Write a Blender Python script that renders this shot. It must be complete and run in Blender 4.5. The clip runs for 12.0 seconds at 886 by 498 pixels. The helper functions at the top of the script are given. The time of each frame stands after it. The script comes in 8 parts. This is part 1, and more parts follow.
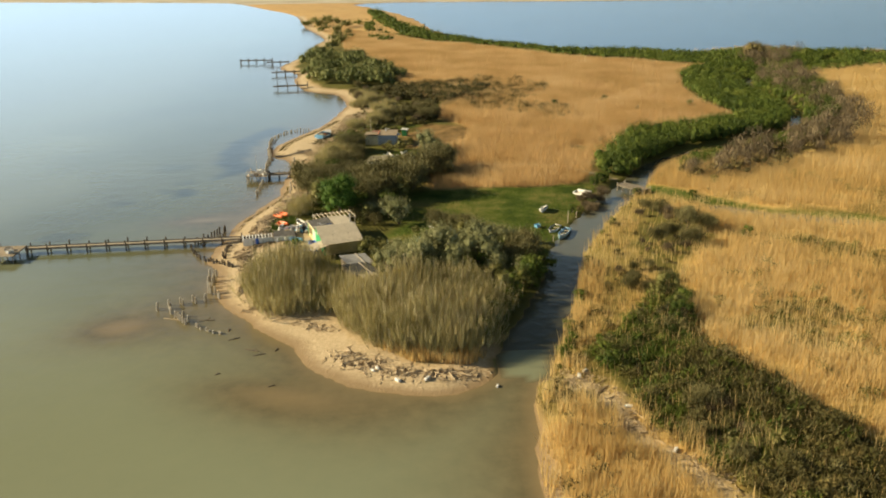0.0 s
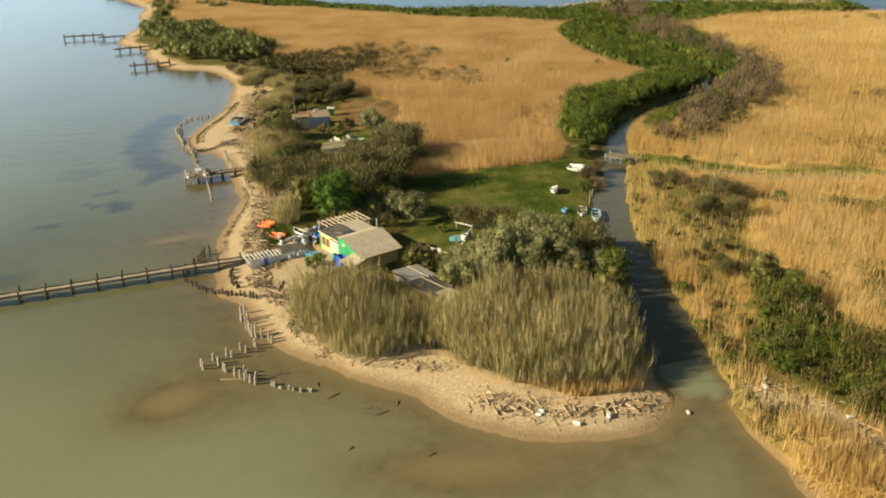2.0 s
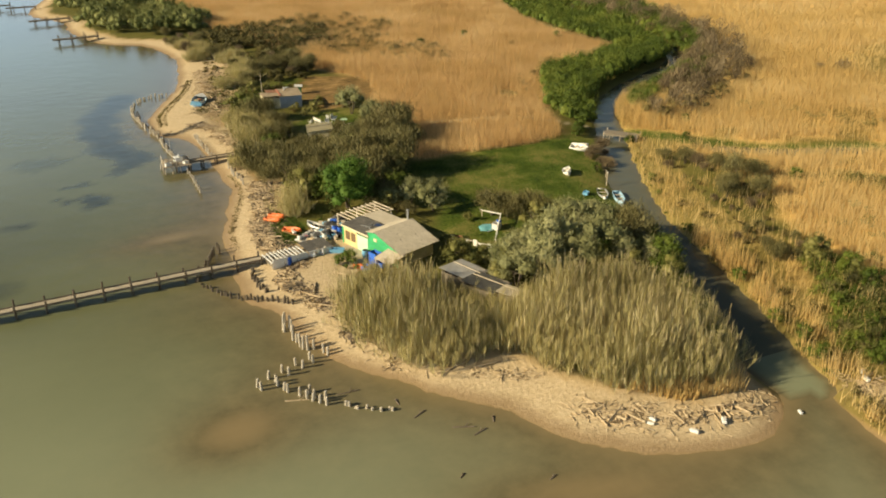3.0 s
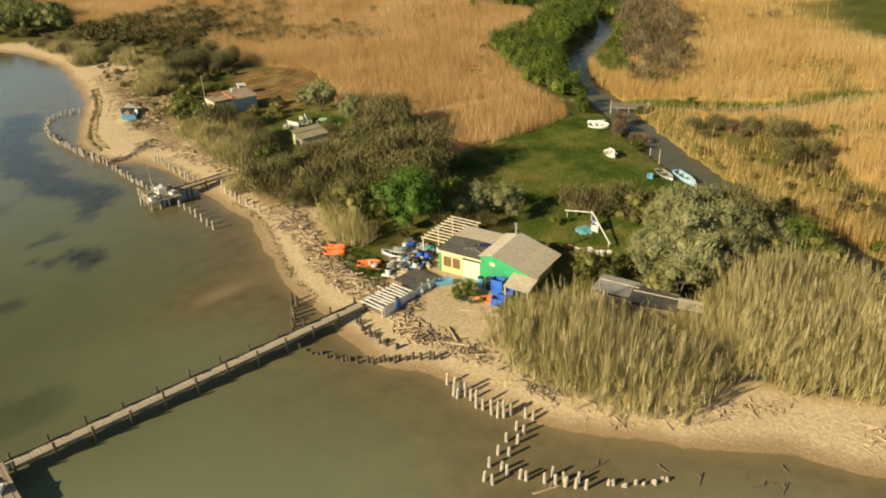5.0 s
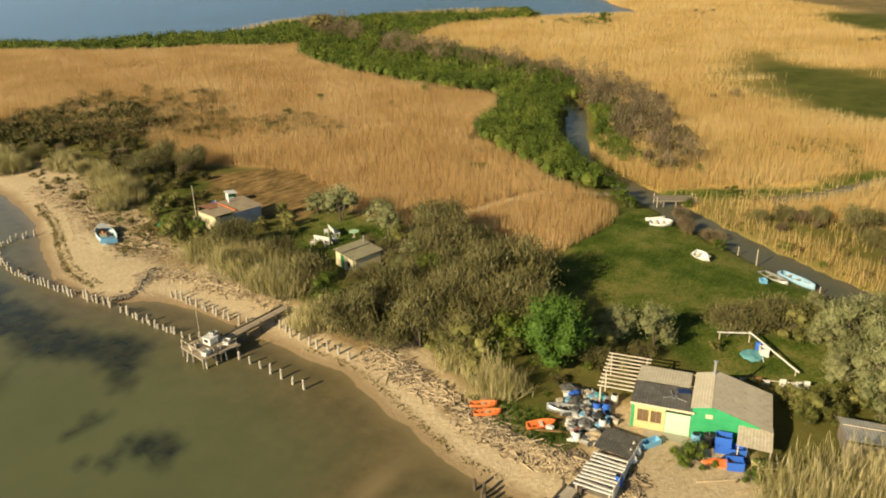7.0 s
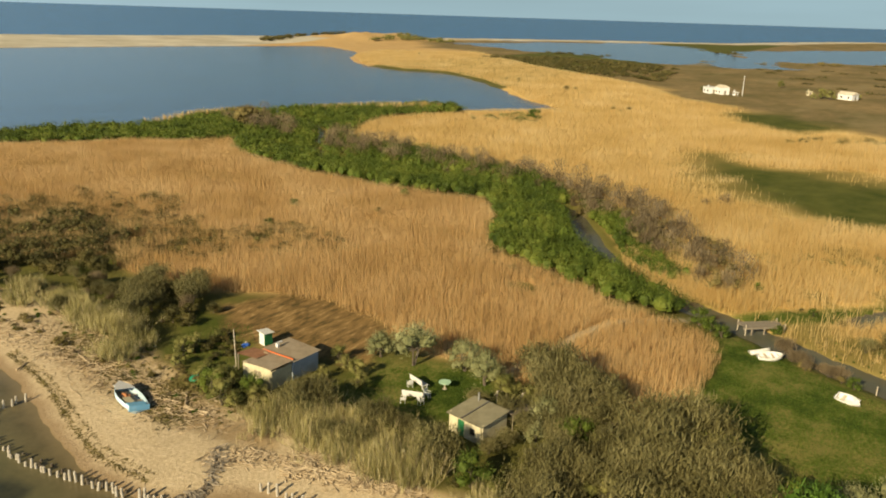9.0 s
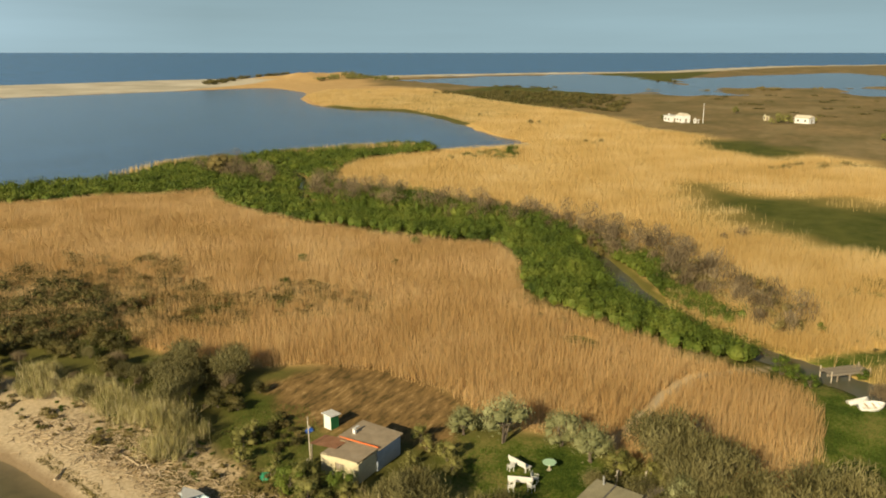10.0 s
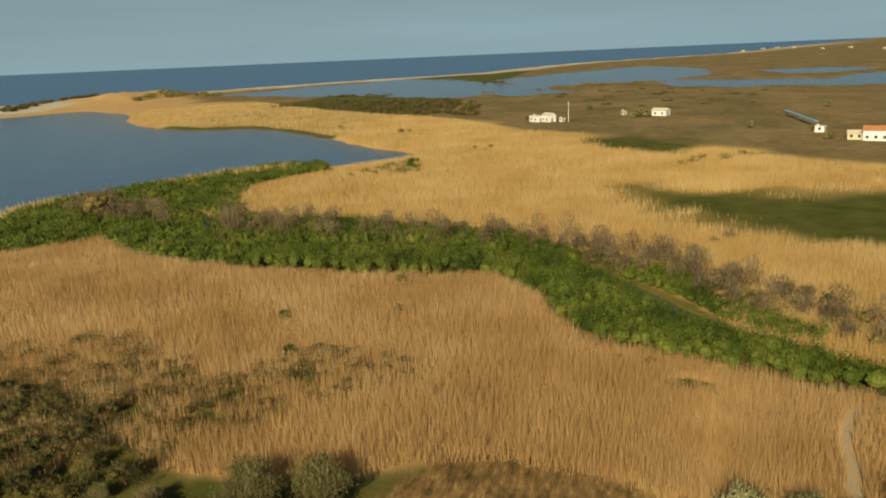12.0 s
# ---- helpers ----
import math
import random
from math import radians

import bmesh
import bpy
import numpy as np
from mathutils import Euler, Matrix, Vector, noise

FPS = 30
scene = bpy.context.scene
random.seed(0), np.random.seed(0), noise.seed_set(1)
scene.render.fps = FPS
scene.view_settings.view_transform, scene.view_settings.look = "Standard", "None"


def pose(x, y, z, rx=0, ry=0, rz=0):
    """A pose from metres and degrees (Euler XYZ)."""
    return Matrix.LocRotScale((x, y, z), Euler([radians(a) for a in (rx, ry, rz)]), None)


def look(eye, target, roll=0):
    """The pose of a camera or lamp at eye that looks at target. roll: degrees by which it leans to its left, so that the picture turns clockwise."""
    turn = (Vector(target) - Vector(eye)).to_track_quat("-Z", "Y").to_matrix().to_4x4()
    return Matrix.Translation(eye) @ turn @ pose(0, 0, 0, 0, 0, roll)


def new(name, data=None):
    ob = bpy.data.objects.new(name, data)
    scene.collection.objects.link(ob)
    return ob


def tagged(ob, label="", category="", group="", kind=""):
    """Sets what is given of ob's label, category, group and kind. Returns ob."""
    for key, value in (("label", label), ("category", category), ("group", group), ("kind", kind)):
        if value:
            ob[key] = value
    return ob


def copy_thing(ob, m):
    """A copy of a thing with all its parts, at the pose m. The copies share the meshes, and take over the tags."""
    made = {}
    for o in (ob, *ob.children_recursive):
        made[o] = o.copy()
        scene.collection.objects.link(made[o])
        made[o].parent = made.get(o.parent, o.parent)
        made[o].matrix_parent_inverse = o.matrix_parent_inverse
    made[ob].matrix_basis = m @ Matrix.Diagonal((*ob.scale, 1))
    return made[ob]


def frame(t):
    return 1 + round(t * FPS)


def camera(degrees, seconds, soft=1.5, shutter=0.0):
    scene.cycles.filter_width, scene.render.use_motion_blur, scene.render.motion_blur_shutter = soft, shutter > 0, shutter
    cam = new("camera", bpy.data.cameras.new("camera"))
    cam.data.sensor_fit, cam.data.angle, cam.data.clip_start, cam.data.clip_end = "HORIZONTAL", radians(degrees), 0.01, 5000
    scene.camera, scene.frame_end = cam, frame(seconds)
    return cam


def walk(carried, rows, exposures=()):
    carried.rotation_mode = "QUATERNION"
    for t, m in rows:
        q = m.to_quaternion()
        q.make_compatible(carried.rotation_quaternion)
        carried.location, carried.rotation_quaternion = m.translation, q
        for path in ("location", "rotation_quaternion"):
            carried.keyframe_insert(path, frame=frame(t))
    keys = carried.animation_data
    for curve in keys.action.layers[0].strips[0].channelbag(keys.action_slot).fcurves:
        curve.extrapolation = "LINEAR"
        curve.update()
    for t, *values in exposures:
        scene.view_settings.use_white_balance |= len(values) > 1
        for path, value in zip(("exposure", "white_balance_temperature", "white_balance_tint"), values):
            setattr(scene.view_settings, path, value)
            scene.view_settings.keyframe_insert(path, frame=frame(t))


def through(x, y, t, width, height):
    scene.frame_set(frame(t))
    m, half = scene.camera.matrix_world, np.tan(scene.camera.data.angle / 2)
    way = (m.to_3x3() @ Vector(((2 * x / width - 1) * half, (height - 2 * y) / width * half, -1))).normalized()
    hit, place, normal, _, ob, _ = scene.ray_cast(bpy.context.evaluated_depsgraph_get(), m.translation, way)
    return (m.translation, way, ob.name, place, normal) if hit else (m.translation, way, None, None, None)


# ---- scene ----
cam = camera(56.2, 12.0, soft=1.9)
PATH = [
    (0, (-5.292, -1.104, 36.887), (-5.198, 0.778, 36.218), -0.7),
    (0.5, (-12.299, 3.518, 36.663), (-12.128, 5.398, 36.003), -0.9),
    (1, (-19.473, 8.484, 36.729), (-19.188, 10.348, 36.064), -1.5),
    (1.5, (-25.72, 13.197, 36.803), (-25.306, 15.025, 36.104), -1.2),
    (2, (-31.94, 18.529, 36.872), (-31.377, 20.291, 36.111), -1.1),
    (2.5, (-37.383, 23.933, 36.752), (-36.708, 25.64, 35.959), -0.2),
    (3, (-42.985, 30.016, 36.646), (-42.213, 31.665, 35.819), 0.0),
    (3.2, (-44.936, 32.493, 36.604), (-44.136, 34.124, 35.768), -0.1),
    (4.8, (-57.906, 53.578, 35.924), (-56.826, 55.005, 35.031), -1.5),
    (5, (-59.302, 56.232, 35.771), (-58.182, 57.627, 34.876), -1.6),
    (5.5, (-61.835, 63.083, 35.772), (-60.642, 64.422, 34.887), -1.8),
    (6, (-64.0, 70.828, 35.552), (-62.729, 72.119, 34.703), -1.7),
    (6.5, (-65.592, 77.882, 35.525), (-64.244, 79.122, 34.723), -1.2),
    (7, (-66.98, 85.608, 35.602), (-65.545, 86.785, 34.856), -0.5),
    (7.2, (-67.375, 88.381, 35.477), (-65.909, 89.535, 34.757), -0.1),
    (8.8, (-68.397, 112.523, 36.236), (-66.741, 113.484, 35.657), 1.4),
    (9, (-68.25, 115.94, 36.209), (-66.57, 116.871, 35.654), 1.8),
    (9.5, (-67.812, 123.592, 36.455), (-66.091, 124.465, 35.931), 2.3),
    (10, (-67.055, 131.881, 36.648), (-65.293, 132.699, 36.174), -0.0),
    (10.5, (-65.373, 140.124, 37.046), (-63.565, 140.852, 36.593), -0.5),
    (11, (-63.03, 149.176, 36.931), (-61.188, 149.802, 36.467), -0.6),
    (11.5, (-60.483, 157.782, 36.995), (-58.612, 158.308, 36.523), -1.8),
    (12, (-57.487, 165.78, 36.966), (-55.585, 166.185, 36.5), -2.5),
]
walk(cam, [(t, look(eye, target, roll)) for t, eye, target, roll in PATH], [(0.0, 0.1), (3.0, 0.08), (5.5, 0.02), (7.0, -0.02), (9.0, -0.1), (10.5, -0.21), (12.0, -0.45)])

# ---- world, sun, exposure ----
SUN_ELEV, SUN_TO = radians(24.5), Vector((-0.993, 0.12, 0.0))
world = bpy.data.worlds.new("sky_world")
scene.world = world
world.use_nodes = True
wt = world.node_tree
wbg = wt.nodes["Background"]
sky = wt.nodes.new("ShaderNodeTexSky")
sky.sky_type, sky.sun_disc = "NISHITA", False
sky.sun_elevation, sky.sun_rotation = SUN_ELEV, math.atan2(SUN_TO.x, SUN_TO.y)
sky.air_density, sky.dust_density, sky.ozone_density = 1.0, 0.6, 2.0
wbg.inputs[1].default_value = 0.0118
# a veil of haze and thin cloud low over the horizon
wco, wsep = wt.nodes.new("ShaderNodeTexCoord"), wt.nodes.new("ShaderNodeSeparateXYZ")
wmap, wcl = wt.nodes.new("ShaderNodeMapping"), wt.nodes.new("ShaderNodeTexNoise")
wmap.inputs["Scale"].default_value = (1.2, 1.2, 16.0)
wcl.inputs["Scale"].default_value, wcl.inputs["Detail"].default_value = 1.6, 5.0
wrng, wadd, wmix = wt.nodes.new("ShaderNodeMapRange"), wt.nodes.new("ShaderNodeMath"), wt.nodes.new("ShaderNodeMix")
wmix.data_type, wadd.operation = "RGBA", "MULTIPLY_ADD"
wadd.use_clamp = True
for i, v in enumerate((0.0, 0.45, 0.72, -0.14)):
    wrng.inputs[i + 1].default_value = v
wadd.inputs[1].default_value = 0.36
# the haze glows towards the sun
wdot, wglow, wtint = wt.nodes.new("ShaderNodeVectorMath"), wt.nodes.new("ShaderNodeMapRange"), wt.nodes.new("ShaderNodeMix")
wdot.operation, wtint.data_type = "DOT_PRODUCT", "RGBA"
wdot.inputs[1].default_value = SUN_TO.normalized()
wglow.inputs[1].default_value, wglow.inputs[2].default_value = -0.68, 1.0
wtint.inputs[6].default_value, wtint.inputs[7].default_value = (33.5, 48.2, 53.0, 1.0), (200.0, 264.0, 318.0, 1.0)
# weaker close to the horizon
wlow, wcut = wt.nodes.new("ShaderNodeMapRange"), wt.nodes.new("ShaderNodeMath")
wcut.operation = "MULTIPLY"
for i, v in enumerate((0.0, 0.28, 0.42, 1.0)):
    wlow.inputs[i + 1].default_value = v
for a, b in ((wco.outputs["Generated"], wdot.inputs[0]), (wdot.outputs["Value"], wglow.inputs[0]), (wsep.outputs[2], wlow.inputs[0]), (wlow.outputs[0], wcut.inputs[1]), (wglow.outputs[0], wcut.inputs[0]), (wcut.outputs[0], wtint.inputs[0]), (wtint.outputs[2], wmix.inputs[7])):
    wt.links.new(a, b)
for a, b in ((wco.outputs["Generated"], wsep.inputs[0]), (wco.outputs["Generated"], wmap.inputs[0]), (wmap.outputs[0], wcl.inputs["Vector"]), (wsep.outputs[2], wrng.inputs[0]),
             (wcl.outputs["Fac"], wadd.inputs[0]), (wrng.outputs[0], wadd.inputs[2]), (wadd.outputs[0], wmix.inputs[0]), (sky.outputs[0], wmix.inputs[6]), (wmix.outputs[2], wbg.inputs[0])):
    wt.links.new(a, b)
sun_data = bpy.data.lights.new("sun", "SUN")
sun_data.energy, sun_data.angle, sun_data.color = 7.9, radians(0.6), (1.0, 0.825, 0.515)
sun = new("sun", sun_data)
to_sun = Vector((SUN_TO.x * math.cos(SUN_ELEV), SUN_TO.y * math.cos(SUN_ELEV), math.sin(SUN_ELEV)))
sun.matrix_basis = look(to_sun * 200, (0, 0, 0))
scene.view_settings.exposure = 0.0

rng = np.random.default_rng(7)


# ---- node materials ----
class Nodes:
    def __init__(self, name):
        self.mat = bpy.data.materials.new(name)
        self.mat.use_nodes = True
        self.t = self.mat.node_tree
        self.t.nodes.clear()
        self.out = self.add("ShaderNodeOutputMaterial")

    def add(self, kind, **props):
        n = self.t.nodes.new(kind)
        for key, value in props.items():
            setattr(n, key, value)
        return n

    def link(self, a, b):
        self.t.links.new(a, b)

    def pos(self):
        return self.add("ShaderNodeNewGeometry").outputs["Position"]

    def obj(self):
        return self.add("ShaderNodeTexCoord").outputs["Object"]

    def noise(self, scale, detail=4.0, rough=0.6, at=None, stretch=None):
        n = self.add("ShaderNodeTexNoise")
        n.inputs["Scale"].default_value = scale
        n.inputs["Detail"].default_value = detail
        n.inputs["Roughness"].default_value = rough
        src = at or self.pos()
        if stretch:
            m = self.add("ShaderNodeMapping")
            m.inputs["Scale"].default_value = stretch
            self.link(src, m.inputs["Vector"])
            src = m.outputs[0]
        self.link(src, n.inputs["Vector"])
        return n.outputs["Fac"]

    def ramp(self, fac, stops):
        r = self.add("ShaderNodeValToRGB")
        while len(r.color_ramp.elements) < len(stops):
            r.color_ramp.elements.new(0.5)
        for el, (p, c) in zip(r.color_ramp.elements, stops):
            el.position, el.color = p, (*c, 1.0)
        self.link(fac, r.inputs[0])
        return r.outputs[0]

    def span(self, fac, lo, hi, a=0.0, b=1.0):
        r = self.add("ShaderNodeMapRange")
        for i, v in enumerate((lo, hi, a, b)):
            r.inputs[i + 1].default_value = v
        self.link(fac, r.inputs[0])
        return r.outputs[0]

    def mix(self, fac, a, b, mode="MIX"):
        m = self.add("ShaderNodeMix", data_type="RGBA", blend_type=mode)
        for sock, v in ((m.inputs[0], fac), (m.inputs[6], a), (m.inputs[7], b)):
            if isinstance(v, (int, float)):
                sock.default_value = v
            elif isinstance(v, tuple):
                sock.default_value = (*v, 1.0)
            else:
                self.link(v, sock)
        return m.outputs[2]

    def math(self, op, a, b=0.0):
        m = self.add("ShaderNodeMath", operation=op)
        for sock, v in zip(m.inputs, (a, b)):
            if isinstance(v, (int, float)):
                sock.default_value = v
            else:
                self.link(v, sock)
        return m.outputs[0]

    def bump(self, height, strength=0.3, dist=0.05):
        b = self.add("ShaderNodeBump")
        b.inputs["Strength"].default_value, b.inputs["Distance"].default_value = strength, dist
        self.link(height, b.inputs["Height"])
        return b.outputs[0]

    def bsdf(self, color, rough=0.8, metal=0.0, normal=None, spec=0.3):
        p = self.add("ShaderNodeBsdfPrincipled")
        p.inputs["Metallic"].default_value = metal
        p.inputs["Specular IOR Level"].default_value = spec
        for key, v in (("Base Color", color), ("Roughness", rough)):
            if isinstance(v, tuple):
                p.inputs[key].default_value = (*v, 1.0)
            elif isinstance(v, (int, float)):
                p.inputs[key].default_value = v
            else:
                self.link(v, p.inputs[key])
        if normal:
            self.link(normal, p.inputs["Normal"])
        return p.outputs[0]

    def done(self, shader):
        self.link(shader, self.out.inputs["Surface"])
        return self.mat


def worn(name, c0, c1, scale=2.0, rough=0.8, metal=0.0, grain=30.0, bump=0.2, stretch=None, spots=None, spec=0.3):
    """Two tones in large patches, a fine grain over them, and a relief; tone shifts from object to object."""
    n = Nodes(name)
    big, fine = n.noise(scale, 4, 0.65, n.obj(), stretch), n.noise(grain, 3, 0.6, n.obj(), stretch)
    col = n.ramp(big, [(0.32, c0), (0.68, c1)])
    col = n.mix(n.span(fine, 0.3, 0.75, 0.0, 0.35), col, tuple(v * 0.55 for v in c0))
    if spots:
        col = n.mix(n.span(n.noise(scale * 2.7, 5, 0.7, n.obj()), 0.56, 0.68), col, spots)
    info = n.add("ShaderNodeObjectInfo")
    col = n.mix(n.span(info.outputs["Random"], 0, 1, 0.0, 0.3), col, tuple(v * 0.7 for v in c1))
    return n.done(n.bsdf(col, rough, metal, n.bump(fine, bump, 0.02), spec))


def foliage(name, dark, mid, light, through=0.25, patch=0.35, bend=0.3, each=0.3):
    """Leaves or blades: tone by island, drifting over metres."""
    n = Nodes(name)
    geo = n.add("ShaderNodeNewGeometry")
    rnd = geo.outputs["Random Per Island"]
    drift = n.noise(patch, 3, 0.6)
    val = n.math("ADD", n.math("MULTIPLY", rnd, each), n.math("MULTIPLY", n.span(drift, 0.3, 0.7), 1 - each))
    col = n.ramp(val, [(0.1, dark), (0.5, mid), (0.9, light)])
    nrm = n.add("ShaderNodeVectorMath", operation="MULTIPLY_ADD")
    nrm.inputs[1].default_value, nrm.inputs[2].default_value = (1 - bend,) * 3, (0.0, 0.0, bend)
    n.link(geo.outputs["Normal"], nrm.inputs[0])
    unit = n.add("ShaderNodeVectorMath", operation="NORMALIZE")
    n.link(nrm.outputs[0], unit.inputs[0])
    dif = n.bsdf(col, 0.65, 0, unit.outputs[0], 0.2)
    tr = n.add("ShaderNodeBsdfTranslucent")
    n.link(col, tr.inputs[0])
    m = n.add("ShaderNodeMixShader")
    m.inputs[0].default_value = through
    n.link(dif, m.inputs[1])
    n.link(tr.outputs[0], m.inputs[2])
    return n.done(m.outputs[0])


M_REED_A = foliage("reed_russet", (0.575, 0.37, 0.148), (0.72, 0.49, 0.225), (0.83, 0.61, 0.315), 0.45, 0.06, 0.68, 0.3)
M_REED_B = foliage("reed_golden", (0.60, 0.41, 0.15), (0.72, 0.52, 0.22), (0.80, 0.62, 0.31), 0.48, 0.045, 0.6, 0.3)
M_CANE = foliage("cane_stems", (0.27, 0.215, 0.112), (0.455, 0.375, 0.205), (0.66, 0.56, 0.34), 0.22, 0.3, 0.3, 0.6)
M_CANE_GREEN = foliage("cane_leaves", (0.125, 0.118, 0.036), (0.315, 0.275, 0.102), (0.55, 0.47, 0.215), 0.22, 0.16, 0.3, 0.45)
M_LUSH = foliage("lush_leaves", (0.026, 0.044, 0.006), (0.080, 0.112, 0.014), (0.17, 0.192, 0.032), 0.15, 0.16, 0.18, 0.3)
M_TREE = foliage("bright_leaves", (0.03, 0.065, 0.008), (0.068, 0.13, 0.015), (0.12, 0.20, 0.032), 0.18, 0.4, 0.18)
M_OLIVE = foliage("olive_leaves", (0.05, 0.057, 0.012), (0.155, 0.15, 0.04), (0.29, 0.26, 0.09), 0.15, 0.3, 0.18)
M_GREY = foliage("grey_leaves", (0.092, 0.10, 0.037), (0.21, 0.212, 0.092), (0.36, 0.345, 0.17), 0.15, 0.3, 0.18)
M_FARTREE = foliage("grove_leaves", (0.05, 0.06, 0.016), (0.135, 0.15, 0.042), (0.26, 0.26, 0.095), 0.15, 0.22, 0.18)
M_BRUSH = foliage("dark_brush", (0.028, 0.028, 0.008), (0.078, 0.069, 0.02), (0.17, 0.136, 0.045), 0.10, 0.3, 0.18)
M_PURPLE = foliage("bare_twigs", (0.068, 0.051, 0.0272), (0.14, 0.105, 0.0578), (0.246, 0.187, 0.106), 0.09, 0.2, 0.18)
M_TWIG = foliage("grey_twigs", (0.058, 0.052, 0.018), (0.135, 0.12, 0.044), (0.24, 0.21, 0.09), 0.12, 0.25, 0.18)
M_BROWN = foliage("dry_leaves", (0.072, 0.06, 0.0176), (0.152, 0.12, 0.04), (0.248, 0.196, 0.072), 0.12, 0.3, 0.18)
M_GRASS = foliage("grass_blades", (0.036, 0.07, 0.008), (0.085, 0.138, 0.018), (0.20, 0.205, 0.05), 0.25, 0.13, 0.6, 0.3)
M_BARK = worn("bark", (0.08, 0.06, 0.045), (0.2, 0.16, 0.12), 3, 0.9, 0, 25, 0.5)
M_WOOD = worn("weathered_wood", (0.17, 0.14, 0.105), (0.34, 0.29, 0.22), 2, 0.85, 0, 18, 0.4)
M_PALEWOOD = worn("bleached_wood", (0.42, 0.35, 0.26), (0.68, 0.6, 0.48), 2, 0.8, 0, 20, 0.3)
M_DRIFT = worn("driftwood", (0.33, 0.24, 0.14), (0.60, 0.48, 0.32), 3, 0.85, 0, 20, 0.4)
M_WHITE = worn("white_paint", (0.68, 0.67, 0.63), (0.82, 0.81, 0.78), 2, 0.5, 0, 30, 0.1, None, (0.45, 0.4, 0.33))


# ---- plane geometry ----
def curve(points, per=6, closed=False):
    """A smooth line through a few control points (Catmull-Rom)."""
    p = np.array(points, float)
    p = np.vstack([p[-1], p, p[0], p[1]]) if closed else np.vstack([2 * p[0] - p[1], p, 2 * p[-1] - p[-2]])
    out = []
    for i in range(1, len(p) - 2):
        a, b, c, d = p[i - 1 : i + 3]
        for k in np.arange(per) / per:
            out.append(0.5 * (2 * b + (c - a) * k + (2 * a - 5 * b + 4 * c - d) * k**2 + (3 * b - a - 3 * c + d) * k**3))
    if not closed:
        out.append(p[-2])
    return np.array(out)


def dist_line(q, line, closed=False):
    """Distance of points q (n, 2) to a polyline."""
    best = np.full(len(q), 1e9)
    ends = np.roll(line, -1, 0) if closed else line[1:]
    for a, b in zip(line if closed else line[:-1], ends):
        ab = b - a
        k = np.clip(((q - a) @ ab) / (ab @ ab + 1e-9), 0, 1)
        e = q - a - k[:, None] * ab
        best = np.minimum(best, e[:, 0] ** 2 + e[:, 1] ** 2)
    return np.sqrt(best)


def inside(q, poly):
    x, y, hit = q[:, 0], q[:, 1], np.zeros(len(q), bool)
    for a, b in zip(poly, np.roll(poly, -1, 0)):
        if a[1] != b[1]:
            cross = (a[1] > y) != (b[1] > y)
            hit ^= cross & (x < (b[0] - a[0]) * (y - a[1]) / (b[1] - a[1]) + a[0])
    return hit


def signed(q, poly):
    """Distance to a polygon's edge, positive inside."""
    return np.where(inside(q, poly), 1, -1) * dist_line(q, poly, True)


def step(lo, hi, v):
    k = np.clip((v - lo) / (hi - lo), 0, 1)
    return k * k * (3 - 2 * k)


def wobble(q, size, seed=0.0):
    """Smooth noise over the plane, about -1 to 1."""
    x, y = q[:, 0] / size + seed * 17.3, q[:, 1] / size - seed * 9.1
    return (np.sin(x * 1.7 + 2.1 * np.sin(y * 0.9 + seed)) + np.sin(y * 2.3 + 1.7 * np.sin(x * 1.3 - seed)) + 0.6 * np.sin((x + y) * 4.1 + np.sin(x * 3.1))) / 2.6


SHORE = curve([(5.0, 68.6), (3.0, 67.0), (0.6, 64.8), (-3.1, 63.9), (-7.2, 64.5), (-11.1, 66.8), (-14.0, 69.4), (-16.9, 74.8), (-20.2, 78.3), (-23.3, 82.7), (-26.8, 87.7),
               (-27.8, 93.3), (-28.5, 97.1), (-30.4, 100.6), (-30.2, 104.5), (-29.7, 110.5), (-29.4, 116), (-27.2, 124), (-25.4, 130.3), (-25.6, 137),
               (-25.4, 144), (-25.8, 148.5), (-26.3, 153), (-27.4, 156.4), (-29.4, 157.9), (-30.9, 160.2), (-31.0, 165), (-30.2, 170), (-27.2, 178.6), (-23.5, 188.4), (-21.3, 198), (-20.4, 204.5), (-19.1, 215.6),
               (-20.4, 226), (-23.5, 235.3), (-32.4, 243.0), (-37.9, 263.3), (-38.6, 278.3), (-46.9, 298.9), (-40.4, 339.6), (-41.5, 373.3), (-39.9, 402.6), (-55.6, 470.1), (-73, 570), (-103, 644), (-131, 710), (-160, 745), (-256, 779), (-356, 807), (-700, 900), (-1500, 1000), (-6000, 1100)], 4)
EAST_BANK = curve([(12, -400), (9, -60), (6.5, 20), (4.4, 48.0), (5.3, 57.3), (6.3, 64.2), (8.3, 68.5)], 4)
LAGOON = np.vstack([SHORE, [(-6000, -6000), (12, -6000)], EAST_BANK])
CANAL = curve([(5.5, 67.6), (7.1, 73.3), (10.0, 80.4), (13.3, 90.1), (15.9, 99.4), (18.8, 106), (23.5, 115.5), (29.7, 126.1), (34.5, 134), (39, 142),
               (45, 148.8), (55, 156), (66, 162.3), (76, 168.8), (84, 180), (91, 200), (93, 225), (97, 243), (109, 254), (124, 263), (150, 292)], 5)
CANAL_HALF = np.interp(np.arange(len(CANAL)), [0, 5, 10, 15, 25, 40, 50, 60, 100], [2.4, 2.5, 2.3, 1.9, 2.0, 1.9, 1.6, 1.6, 1.4])
